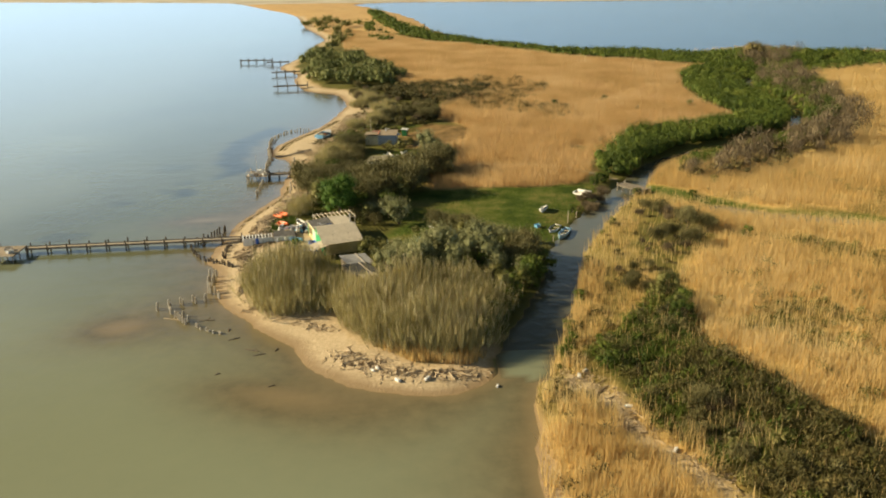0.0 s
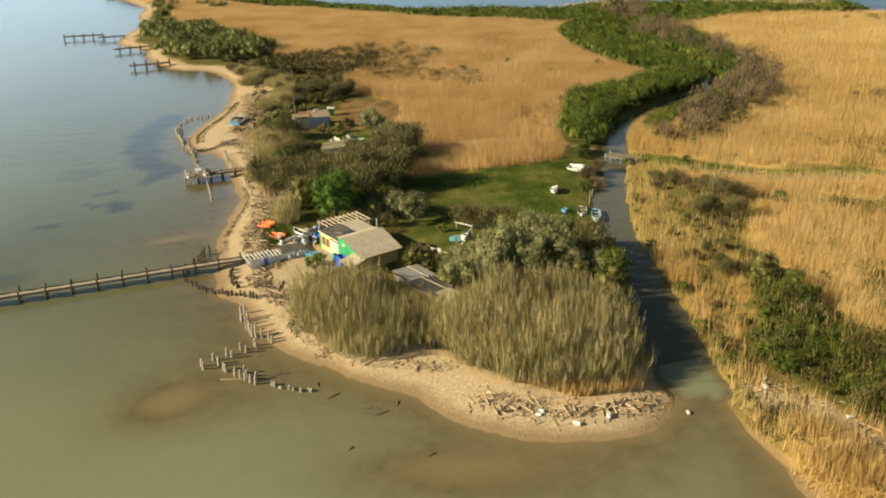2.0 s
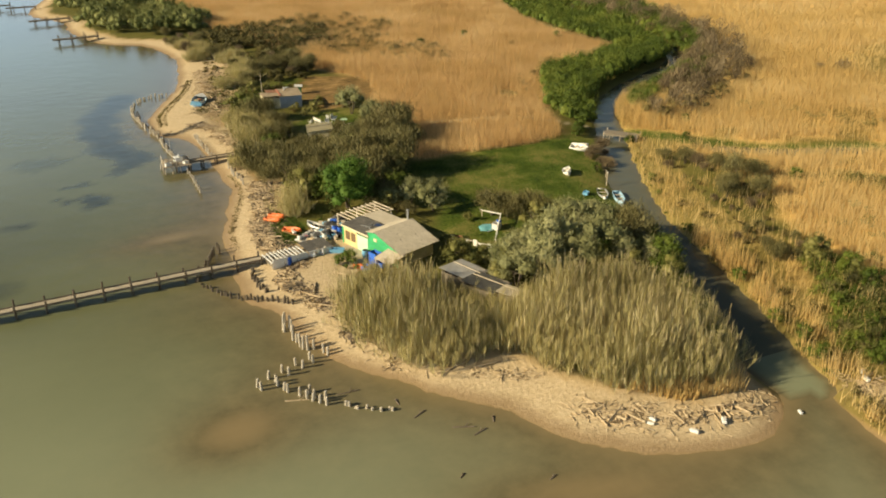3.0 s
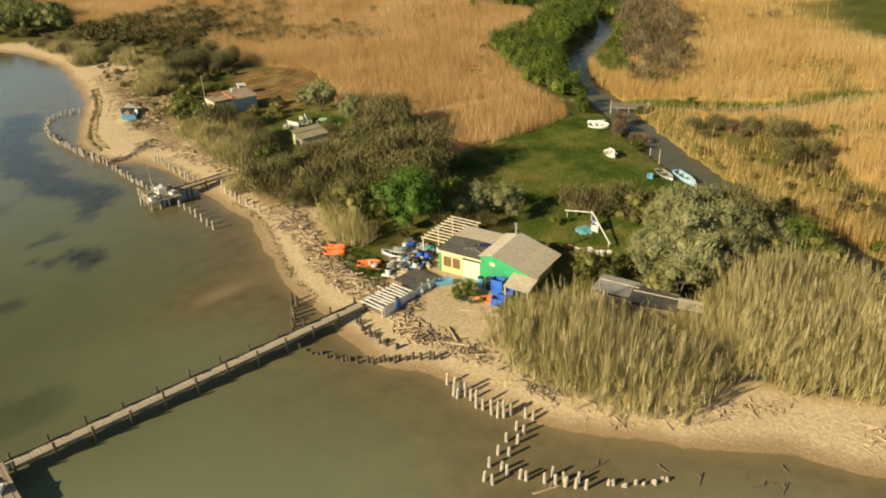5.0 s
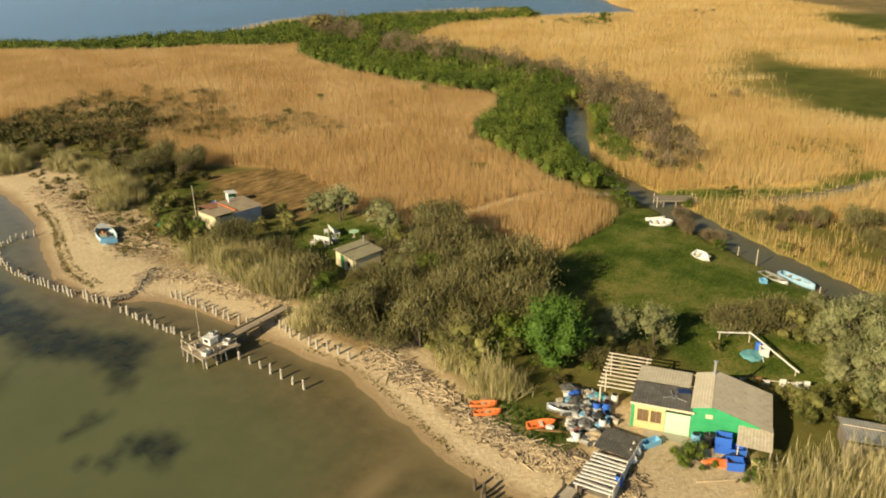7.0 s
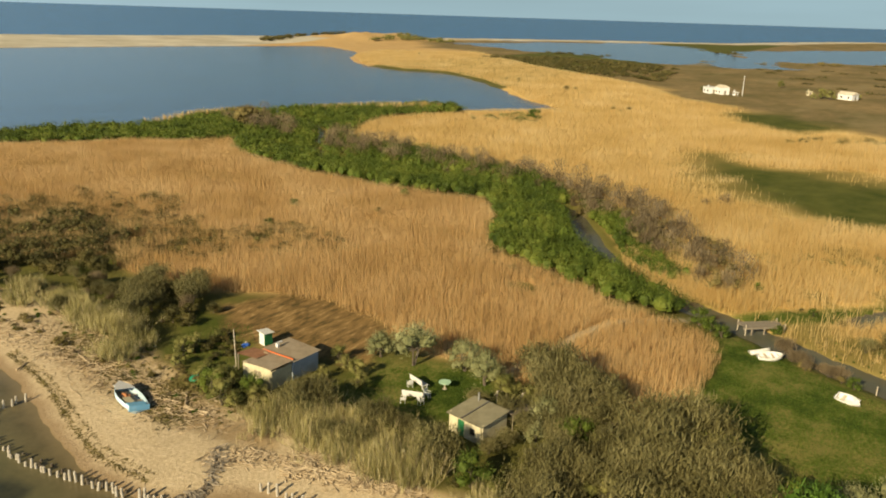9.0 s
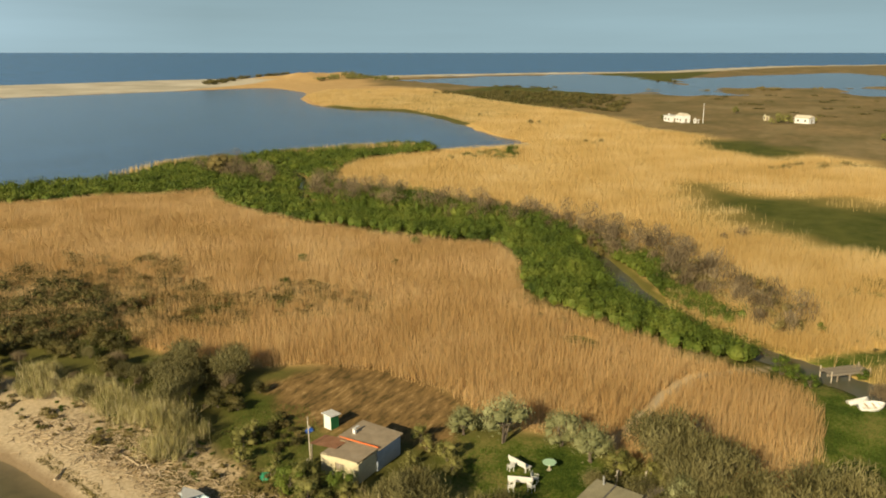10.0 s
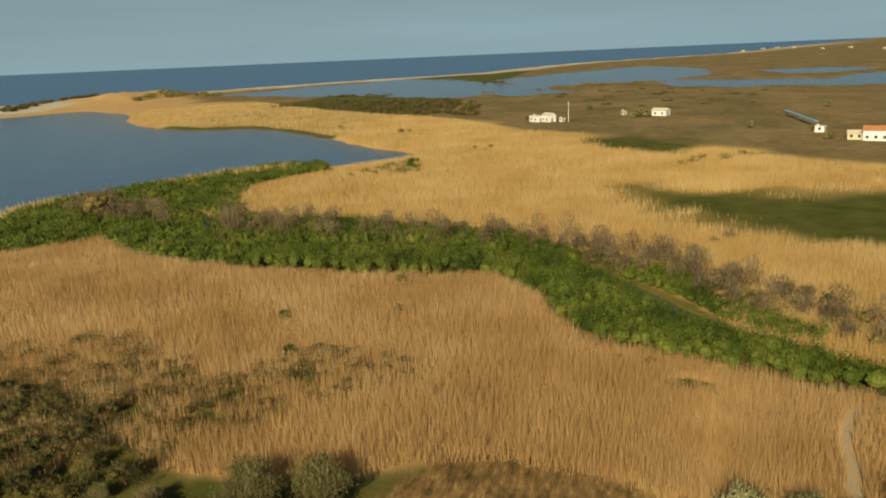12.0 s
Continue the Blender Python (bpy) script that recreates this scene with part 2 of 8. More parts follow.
LAKE = curve([(26, 380), (45, 352), (62, 330), (80, 326), (104, 312), (134, 318), (160, 308), (204, 283), (211, 264), (220, 246), (238, 236), (264, 262), (284, 279), (330, 318),
              (364, 361), (364, 392), (390, 436), (438, 479), (500, 515), (545, 570), (560, 603), (500, 632), (435, 656), (321, 690), (200, 692), (90, 702), (0, 715), (-38, 690), (-27, 650), (1, 543), (12, 450)], 4, True)
COAST = curve([(-1500, 6000), (-700, 3500), (-300, 2400), (0, 1700), (250, 1160), (434, 883), (648, 799), (725, 716), (870, 650), (985, 600), (1120, 490), (1255, 370),
               (1650, 255), (1950, 26), (2500, -240), (6000, -1500)], 4)
SEA = np.vstack([COAST, [(6000, 6000)]])
POOL_A = curve([(770, 600), (905, 580), (945, 505), (1060, 446), (940, 345), (870, 310), (650, 213), (612, 232), (628, 265), (600, 309), (680, 385), (692, 444), (745, 535)], 4, True)
POOL_D = curve([(930, 292), (1110, 218), (1260, 126), (1000, 60), (808, 112), (770, 155), (748, 209), (775, 252)], 4, True)
POOL_B = curve([(691, 121), (628, 73), (610, -32), (690, -90), (800, -90), (734, -34), (722, 15), (770, 107)], 4, True)
POOL_C = curve([(930, 10), (955, -76), (865, -70), (845, -11)], 4, True)
POND = curve([(40.6, 118.0), (43.6, 114.6), (48.9, 111.5), (57.7, 108.4), (66.8, 105.8), (57.8, 110.5), (49.5, 114.3), (44.2, 118.0)], 4, True)

BEAM_LAWN = np.array([(-7, 119), (-3, 127), (8, 128.6), (21, 128.8), (25, 131), (27, 129), (20, 119.5), (16.8, 111), (14, 105.5), (9, 106), (3.9, 100.7), (-3.3, 99.0), (-7, 104), (-4, 112)])
LAWN_TWO = np.array([(-9, 158), (-3, 160), (0, 155), (0, 149), (-6, 146.5), (-9, 150)])
LAWN_THREE = np.array([(-13, 172), (-10, 182), (-3, 183), (-1, 178), (-6, 173)])
CUT_FIELD = np.array([(-2, 163), (-3, 176), (2, 183), (9, 180), (9, 173), (6, 166)])
FOOTPATH = curve([(3.6, 147.6), (11, 146), (18, 144.9), (23.5, 142.8), (26.5, 139.5), (31, 135.5)], 5)
MARSH_EDGE = np.array([(640, 540), (597, 456), (470, 349), (375, 247), (308, 205), (286, 178), (237, 133), (199, 108), (165, 70), (140, 0), (150, -300), (900, -6000), (6000, -6000), (6000, -1500), (2500, -240), (1255, 370), (845, 631)])
GREEN_FLAT = np.array([(168, 168), (150, 150), (147, 133), (150, 103), (158, 60), (88, 86), (94.0, 120.7), (96, 131), (100, 146), (124, 151)])
GREEN_FLAT_TWO = np.array([(273, 176), (282, 158), (246, 134), (222, 146), (244, 172)])
WILD_DARK = np.array([(19, 252), (26, 223), (38, 200), (31, 194), (16, 207), (-2, 213), (-6, 232), (4, 250)])


def canal_gap(q):
    """Distance to the canal's bank, positive outside the water."""
    best = np.full(len(q), 1e9)
    near = (q[:, 0] > -60) & (q[:, 0] < 230) & (q[:, 1] > 0) & (q[:, 1] < 370)
    p, b = q[near], best[near]
    for i in range(len(CANAL) - 1):
        a, ab = CANAL[i], CANAL[i + 1] - CANAL[i]
        k = np.clip(((p - a) @ ab) / (ab @ ab), 0, 1)
        e = p - a - k[:, None] * ab
        b = np.minimum(b, np.hypot(e[:, 0], e[:, 1]) - (CANAL_HALF[i] * (1 - k) + CANAL_HALF[i + 1] * k))
    best[near] = b
    return best


def land_fields(q):
    """Distances to each water's edge (positive on land) and the height of the ground."""
    lag, lake, sea = -signed(q, LAGOON), -signed(q, LAKE), -signed(q, SEA)
    lag = lag + 0.35 * wobble(q, 2.3, 1) * (lag < 30)
    can = canal_gap(q) + 0.25 * wobble(q, 1.7, 2)
    pool = np.minimum.reduce([-signed(q, p) for p in (POOL_A, POOL_B, POOL_C, POOL_D)]) + 16 * wobble(q, 46, 3) + 15 * wobble(q, 21, 4) - 6
    pond = -signed(q, POND) + 0.4 * wobble(q, 2, 5)
    far = np.minimum(np.minimum(lake + 2.0 * wobble(q, 9, 6), sea + 8 * wobble(q, 60, 6)), pool)
    d = np.minimum(np.minimum(lag, can), np.minimum(far, pond))
    up = 0.75 * (1 - np.exp(-np.maximum(d, 0) / 4.5)) + 0.12 * wobble(q, 11, 7) * step(2, 8, d) + 0.05 * wobble(q, 2.7, 8) * step(1, 3, d)
    steep = np.minimum(can, pond) < np.minimum(lag, far)
    down = np.where(steep, -1.1 * np.maximum(-d, 0), -0.085 * np.maximum(-d, 0))
    z = np.where(d > 0, up, np.maximum(down, -1.4))
    # low bars of sand just under the lagoon's surface
    for cx, cy, rx, ry, turn, top in ((-35.6, 80.5, 8.5, 6, 0.3, -0.03), (-35.5, 80.8, 2.6, 1.9, 0.3, 0.0), (-16.6, 63.8, 12, 4.5, -0.35, -0.06), (-15.5, 64.6, 6, 1.3, -0.35, -0.01), (-35, 118.5, 7.5, 3.4, 0.2, -0.05), (-34.5, 118.3, 3.2, 0.7, 0.2, 0.0), (-27, 128, 4.5, 7, 0, -0.10), (-29.2, 83.9, 6, 6, 0, -0.12), (-26, 148, 5, 9, 0, -0.10)):
        u, v = q[:, 0] - cx, q[:, 1] - cy
        u, v = u * math.cos(turn) + v * math.sin(turn), -u * math.sin(turn) + v * math.cos(turn)
        k = np.exp(-((u / rx) ** 2 + (v / ry) ** 2))
        z = np.where(d < 0, np.maximum(z, z * (1 - k) + k * top), z)
    dune = np.exp(-(((q[:, 0] - 700) / 90) ** 2 + ((q[:, 1] - 640) / 45) ** 2)) * 9 * step(0, 30, d) * (0.7 + 0.3 * wobble(q, 18, 2))
    bar = 2.2 * step(5, 60, sea) * (1 - step(60, 160, sea)) * (q[:, 0] < 900) * step(10, 40, lake)
    return dict(lag=lag, lake=lake, sea=sea, can=can, pool=pool, pond=pond, d=d, z=z + dune + bar)


def look_up(q, key):
    """A field of the ground's sheet at points, by its own grid."""
    q = np.atleast_2d(np.array(q, float))
    i = np.clip(np.searchsorted(GX, q[:, 0]) - 1, 0, len(GX) - 2)
    j = np.clip(np.searchsorted(GY, q[:, 1]) - 1, 0, len(GY) - 2)
    u, v = (q[:, 0] - GX[i]) / (GX[i + 1] - GX[i]), (q[:, 1] - GY[j]) / (GY[j + 1] - GY[j])
    g = LF[key].reshape(len(GX), len(GY))
    return (g[i, j] * (1 - u) + g[i + 1, j] * u) * (1 - v) + (g[i, j + 1] * (1 - u) + g[i + 1, j + 1] * u) * v


def height(q):
    return look_up(q, "z")


def sheet(name, verts, faces, material, smooth=True):
    me = bpy.data.meshes.new(name)
    verts, faces = np.asarray(verts, np.float32), np.asarray(faces, np.int32)
    m, k = faces.shape
    me.vertices.add(len(verts)), me.loops.add(m * k), me.polygons.add(m)
    me.vertices.foreach_set("co", verts.ravel())
    me.loops.foreach_set("vertex_index", faces.ravel())
    me.polygons.foreach_set("loop_start", np.arange(0, m * k, k, dtype=np.int32))
    me.polygons.foreach_set("use_smooth", np.full(m, smooth))
    me.materials.append(material)
    me.update()
    return me


def paint(me, name, values):
    """A mask over the corners of the sheet: four values a vertex."""
    a = me.attributes.new(name, "FLOAT_COLOR", "POINT")
    a.data.foreach_set("color", np.asarray(values, np.float32).ravel())


# ---- ground: one sheet to the horizon ----
def axis(marks):
    out = []
    for (a, s0), (b, s1) in zip(marks[:-1], marks[1:]):
        x = a
        while x < b:
            out.append(x)
            x += s0 + (s1 - s0) * (x - a) / (b - a)
    return np.array(out + [marks[-1][0]])


GX = axis([(-5600, 800), (-700, 110), (-120, 6), (-76, 1.6), (-42, 1.0), (40, 1.1), (110, 2.6), (250, 5.5), (620, 10), (1200, 26), (2600, 150), (5600, 800)])
GY = axis([(-5600, 900), (-300, 60), (20, 4), (55, 0.95), (190, 1.05), (270, 2.6), (440, 5.5), (760, 9), (1300, 30), (2600, 150), (5600, 800)])
gx, gy = np.meshgrid(GX, GY, indexing="ij")
GQ = np.stack([gx.ravel(), gy.ravel()], 1)
LF = land_fields(GQ)
GI = np.arange(len(GQ)).reshape(gx.shape)
GF = np.stack([GI[:-1, :-1], GI[1:, :-1], GI[1:, 1:], GI[:-1, 1:]], -1).reshape(-1, 4)

beach = 6.3 + 1.5 * wobble(GQ, 5, 9) + 3.2 * step(88, 94, GQ[:, 1]) * (1 - step(103, 108, GQ[:, 1])) + 5.5 * step(152, 162, GQ[:, 1]) * (1 - step(205, 225, GQ[:, 1])) - 2.0 * step(232, 250, GQ[:, 1])
sand = step(beach + 1.2, beach - 1.2, LF["lag"]) * (LF["can"] > 0.6) * (LF["lag"] < LF["can"] + 6) * (GQ[:, 0] < 5.5) * (GQ[:, 1] < 560)
sand = np.maximum(sand, step(75, 50, LF["sea"] + 14 * wobble(GQ, 45, 3)) * (LF["sea"] > 0) * (GQ[:, 0] < 1300))
sand = np.maximum(sand, step(60, 30, LF["sea"] + 8 * wobble(GQ, 45, 3)) * (LF["sea"] > 0))
bar_ = (LF["lake"] > 0) & (LF["sea"] > 0) & (((LF["sea"] < 420) & (GQ[:, 1] > 640) & (GQ[:, 0] < 640)) | (GQ[:, 1] > 700))
sand = np.maximum(sand, bar_ * (0.82 + 0.18 * wobble(GQ, 60, 2)))
lot = np.array([(-28, 106), (-20, 111), (-16, 111), (-15, 104), (-16.5, 99.0), (-23.0, 95.7), (-27.4, 94.1), (-29.6, 98.9)])
sand = np.maximum(sand, step(-1, 1, signed(GQ, lot)) * 0.95)
TRAIL = curve([(8.7, 66.1), (9.9, 64.3), (11.9, 61.1), (12.7, 58.8), (12.8, 55.1), (14.9, 52.6), (15.7, 50.1), (17.6, 46.3), (22, 38)], 4)
sand = np.maximum(sand, step(1.1, 0.4, dist_line(GQ, TRAIL) + 0.75 * wobble(GQ, 1.3, 4)))
lawn = np.maximum.reduce([step(-2.8, -0.6, signed(GQ, p) + 0.6 * wobble(GQ, 3, 5)) for p in (BEAM_LAWN, LAWN_TWO, LAWN_THREE)])
marsh = step(-12, 12, signed(GQ, MARSH_EDGE) + 10 * wobble(GQ, 30, 6)) * (1 - sand)
marsh = np.maximum(marsh, 0.9 * bar_ * (1 - sand))
cut = step(-3.4, -1.2, signed(GQ, CUT_FIELD) + 1.0 * wobble(GQ, 2, 7))
path = step(0.68, 0.4, dist_line(GQ, FOOTPATH) + 0.12 * wobble(GQ, 1.1, 3))
WRACK_LINE = curve([(-24.0, 105), (-24.9, 111), (-24.8, 116), (-23.4, 121), (-22.0, 127), (-21.2, 131), (-21.0, 137)], 4)
cut = np.maximum(cut, 0.85 * step(1.5, 0.6, dist_line(GQ, WRACK_LINE) + 0.6 * wobble(GQ, 1.2, 5)))
YARD = np.array([(-23, 108.6), (-21.6, 112.4), (-17.2, 114.6), (-15.6, 112.2), (-17.4, 110.0), (-20.2, 108.4)])
# no mowing here: the brown darkens the yard like the shadows among its gear
cut = np.maximum(cut, 0.8 * step(-0.6, 0.6, signed(GQ, YARD) + 0.5 * wobble(GQ, 1.2, 4)))
cut = np.maximum(cut, 0.6 * step(2.6, 0.8, dist_line(GQ, curve([(-20.6, 160), (-20.4, 164), (-20.6, 168), (-20.2, 174), (-18.6, 181), (-16.8, 188)], 4)) + 0.8 * wobble(GQ, 1.3, 6)))
lawn = lawn * (1 - 0.6 * step(160, 164, GQ[:, 1]))
GREENS = np.array([(-24.3, 117), (-24.8, 113.5), (-25, 110), (-22, 109.5), (-20.8, 114), (-21, 117.5)])
lawn = np.maximum(lawn, step(-0.8, 0.8, signed(GQ, GREENS) + 0.5 * wobble(GQ, 1.4, 5)))
SWALE = curve([(34.5, 130), (38.9, 123.8), (44.8, 118.4), (51.2, 113.6), (63.9, 108.0), (80, 98), (105, 92)], 4)
lawn = np.maximum(lawn, step(3.2, 1.4, dist_line(GQ, SWALE) + 0.8 * wobble(GQ, 3, 6)) * (LF["d"] > 0))
green = np.maximum(step(-14, 10, signed(GQ, GREEN_FLAT) + 5 * wobble(GQ, 12, 8) + 9 * wobble(GQ, 33, 5)), step(-10, 10, signed(GQ, GREEN_FLAT_TWO) + 7 * wobble(GQ, 14, 9)))
MOTTLE = lambda q: wobble(q, 9, 2) + 0.7 * wobble(q, 3.4, 6)
EAST_SIDE = np.vstack([CANAL[:-1], [(150, 292), (6000, 292), (6000, -6000), (6, -6000)]])
golden = inside(GQ, EAST_SIDE).astype(float)
FIELD_A = np.array([(0, 129.5), (19, 129.5), (24, 131), (27, 137), (30, 145), (37, 156.5), (43, 170), (60, 176.5), (72, 184), (70.5, 205), (73, 226), (82, 256), (97, 271), (80, 288), (58, 305), (38, 335),
                    (22, 356), (7.0, 368), (-7.2, 400.7), (-32.9, 435.9), (-31.6, 396.4), (-27.3, 347.4), (-18.4, 305.6), (-6.4, 266.5), (-4.8, 243.4), (-1, 222), (5, 207), (3, 193), (8, 184), (10, 176), (7, 166), (3, 158), (3, 148), (-1, 138)])
# scrub floor between the beach and the reeds, its shade put into the ground colour
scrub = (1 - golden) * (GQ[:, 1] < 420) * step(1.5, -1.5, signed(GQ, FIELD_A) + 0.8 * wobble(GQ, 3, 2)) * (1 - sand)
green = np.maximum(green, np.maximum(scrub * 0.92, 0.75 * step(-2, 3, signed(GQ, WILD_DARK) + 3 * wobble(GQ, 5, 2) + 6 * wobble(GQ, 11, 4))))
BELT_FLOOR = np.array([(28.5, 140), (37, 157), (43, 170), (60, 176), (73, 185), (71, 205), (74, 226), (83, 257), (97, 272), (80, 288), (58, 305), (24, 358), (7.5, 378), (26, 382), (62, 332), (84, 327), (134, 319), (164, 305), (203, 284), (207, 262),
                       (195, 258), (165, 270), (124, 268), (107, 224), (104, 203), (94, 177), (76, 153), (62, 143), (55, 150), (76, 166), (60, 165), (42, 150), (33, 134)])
# the same dark tone as painted shade under the shrub belt
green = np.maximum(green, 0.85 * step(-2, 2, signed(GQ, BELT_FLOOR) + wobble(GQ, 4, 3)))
# reed hollows: dark ground painted in where tall bushes throw their shadow
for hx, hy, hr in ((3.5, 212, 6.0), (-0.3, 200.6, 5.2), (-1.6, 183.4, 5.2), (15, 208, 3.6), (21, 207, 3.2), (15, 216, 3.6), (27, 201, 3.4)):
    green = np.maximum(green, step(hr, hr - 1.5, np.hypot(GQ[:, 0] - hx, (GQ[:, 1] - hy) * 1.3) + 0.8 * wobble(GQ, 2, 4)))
BURNT = np.array([(27.4, 155.4), (30.2, 155.0), (31.6, 158.0), (30.4, 160.4), (28.4, 159.4)])
green = np.maximum(green, step(-0.4, 0.4, signed(GQ, BURNT)))
green = np.maximum(green, 0.9 * step(3.2, 1.4, LF["can"] + 0.6 * wobble(GQ, 3, 4)) * step(128, 138, GQ[:, 1]))
bank = step(9, 5, LF["can"] + 1.5 * wobble(GQ, 4, 6)) * golden * step(34, 42, GQ[:, 1]) * step(132, 122, GQ[:, 1])
green = np.maximum(green, 0.72 * bank)
green = np.maximum(green, 0.7 * golden * step(0.15, 0.8, MOTTLE(GQ)) * (GQ[:, 0] < 95) * (GQ[:, 1] < 125))
KNOLL = np.array([(32.2, 121.0), (36.6, 110.7), (38.0, 105.4), (32.8, 96.6), (28.0, 91.0), (26.6, 83.6), (23.9, 72.0), (24.7, 65.7), (27.5, 59.6), (31.5, 55.5), (32, 46), (29, 39), (22.6, 38), (18.4, 44.6), (17.3, 51.7), (14.9, 56.7), (13.0, 61.5), (11.9, 68.2), (14.0, 73.0), (19.3, 79.6), (24.5, 91.3), (23.9, 99.9)])
green = np.maximum(green, 0.9 * step(-1.5, 1.5, signed(GQ, KNOLL) + wobble(GQ, 3, 3)))
WEED_BAND = curve([(-33.0, 186), (-36.0, 179), (-38.2, 171), (-38.6, 163), (-37.2, 155), (-35.4, 148.6)], 4)
weed = step(3.6, 1.8, dist_line(GQ, WEED_BAND) + 1.0 * wobble(GQ, 3.4, 5) + 0.6 * wobble(GQ, 1.3, 6))
for cx, cy, rx, ry, k in ((-41.2, 133.8, 1.7, 2.4, 1.0), (-44, 140.2, 1.2, 0.7, 0.8), (-45.8, 136, 0.9, 0.6, 0.8), (-44.2, 135, 1.0, 0.9, 0.7), (-42, 140.8, 1.0, 0.7, 0.7), (-37.8, 144.3, 1.2, 1.8, 0.7), (-49.7, 128.7, 2.0, 1.4, 0.6),
                          (-53, 112, 3.4, 2.6, 0.45), (-61, 98, 5, 3, 0.35), (-47, 152, 4, 3, 0.4), (-70, 84, 7, 3, 0.3)):
    spot = np.exp(-((GQ[:, 0] - cx) / rx) ** 2 - ((GQ[:, 1] - cy) / ry) ** 2)
    weed = np.maximum(weed, k * step(0.25, 0.6, spot + 0.2 * wobble(GQ, 1.6, 5) + 0.15 * wobble(GQ, 0.9, 6)))

n = Nodes("ground_cover")
za, zb = n.add("ShaderNodeVertexColor", layer_name="cover"), n.add("ShaderNodeVertexColor", layer_name="growth")
sa, sb = n.add("ShaderNodeSeparateColor"), n.add("ShaderNodeSeparateColor")
n.link(za.outputs[0], sa.inputs[0]), n.link(zb.outputs[0], sb.inputs[0])
big, mid, fine, tiny = n.noise(0.045, 5), n.noise(0.4, 5), n.noise(3.0, 5, 0.7), n.noise(14.0, 4, 0.7)
litter = n.ramp(n.math("ADD", n.math("MULTIPLY", mid, 0.5), n.math("MULTIPLY", n.noise(0.06, 4), 0.5)), [(0.3, (0.44, 0.28, 0.115)), (0.7, (0.62, 0.42, 0.19))])
gold = n.ramp(n.noise(0.09, 6, 0.65), [(0.3, (0.56, 0.365, 0.125)), (0.7, (0.76, 0.525, 0.2))])
col = n.mix(sb.outputs[1], litter, gold)
col = n.mix(n.span(n.noise(0.03, 7, 0.7), 0.6, 0.75, 0, 0.7), col, (0.16, 0.14, 0.05))
moor = n.ramp(n.noise(0.025, 8, 0.7), [(0.3, (0.125, 0.112, 0.042)), (0.5, (0.235, 0.17, 0.08)), (0.72, (0.36, 0.25, 0.12))])
moor = n.mix(n.span(n.noise(0.22, 6, 0.75), 0.4, 0.66, 0.0, 0.55), moor, (0.085, 0.085, 0.028))
moor = n.mix(n.span(n.noise(0.012, 5, 0.6, None, (1, 3, 1)), 0.52, 0.66, 0.0, 0.5), moor, (0.30, 0.235, 0.12))
col = n.mix(sa.outputs[2], col, moor)
# dark green tone: grown flats and banks, and the shade painted under scrub
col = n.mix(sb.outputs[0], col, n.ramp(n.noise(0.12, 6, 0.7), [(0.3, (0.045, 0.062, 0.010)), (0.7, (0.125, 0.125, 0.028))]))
col = n.mix(sa.outputs[1], col, n.ramp(n.math("ADD", n.math("MULTIPLY", fine, 0.35), n.math("ADD", n.math("MULTIPLY", mid, 0.3), n.math("MULTIPLY", n.noise(0.13, 4), 0.35))), [(0.4, (0.034, 0.06, 0.008)), (0.49, (0.09, 0.122, 0.018)), (0.57, (0.22, 0.195, 0.06))]))
dry = n.ramp(fine, [(0.25, (0.38, 0.29, 0.175)), (0.55, (0.56, 0.445, 0.285)), (0.8, (0.70, 0.575, 0.395))])
dry = n.mix(n.span(tiny, 0.5, 0.72, 0, 0.5), dry, (0.30, 0.21, 0.12))
sep = n.add("ShaderNodeSeparateXYZ")
n.link(n.pos(), sep.inputs[0])
wet = n.span(n.math("ADD", sep.outputs[2], n.math("MULTIPLY", mid, 0.18)), 0.16, 0.34, 1.0, 0.0)
dry = n.mix(n.math("MULTIPLY", wet, 0.8), dry, (0.27, 0.185, 0.10))
col = n.mix(sa.outputs[0], col, dry)
col = n.mix(sb.outputs[2], col, n.ramp(n.noise(0.8, 6, 0.72, None, (0.5, 1.7, 1)), [(0.34, (0.07, 0.056, 0.018)), (0.46, (0.18, 0.115, 0.045)), (0.58, (0.28, 0.175, 0.068)), (0.7, (0.5, 0.35, 0.16))]))
col = n.mix(za.outputs[1], col, n.ramp(fine, [(0.3, (0.37, 0.30, 0.2)), (0.7, (0.52, 0.44, 0.31))]))
# pale sand far off by the sea, with distance haze mixed into its colour
col = n.mix(zb.outputs[1], col, n.ramp(n.noise(0.02, 6, 0.7), [(0.35, (0.36, 0.33, 0.25)), (0.65, (0.66, 0.62, 0.52))]))
bed = n.ramp(n.noise(0.5, 5, 0.65), [(0.3, (0.20, 0.135, 0.06)), (0.7, (0.33, 0.23, 0.115))])
bed = n.mix(zb.outputs[1], bed, (0.03, 0.035, 0.022))
col = n.mix(n.span(sep.outputs[2], -0.02, 0.03), bed, col)
M_GROUND = n.done(n.bsdf(col, n.span(wet, 0, 1, 0.92, 0.6), 0, n.bump(fine, 0.6, 0.15), 0.1))

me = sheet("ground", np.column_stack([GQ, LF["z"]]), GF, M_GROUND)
paint(me, "cover", np.stack([sand, lawn, marsh, path], 1))
# mask of the far sand that takes the painted haze
pale = np.maximum(0.85 * bar_, 0.8 * step(75, 45, LF["sea"]) * (LF["sea"] > 0))
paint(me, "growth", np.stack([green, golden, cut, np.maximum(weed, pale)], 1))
tagged(new("ground", me), "low sandy spit with reed litter, grass and marsh", "ground", kind="structure")


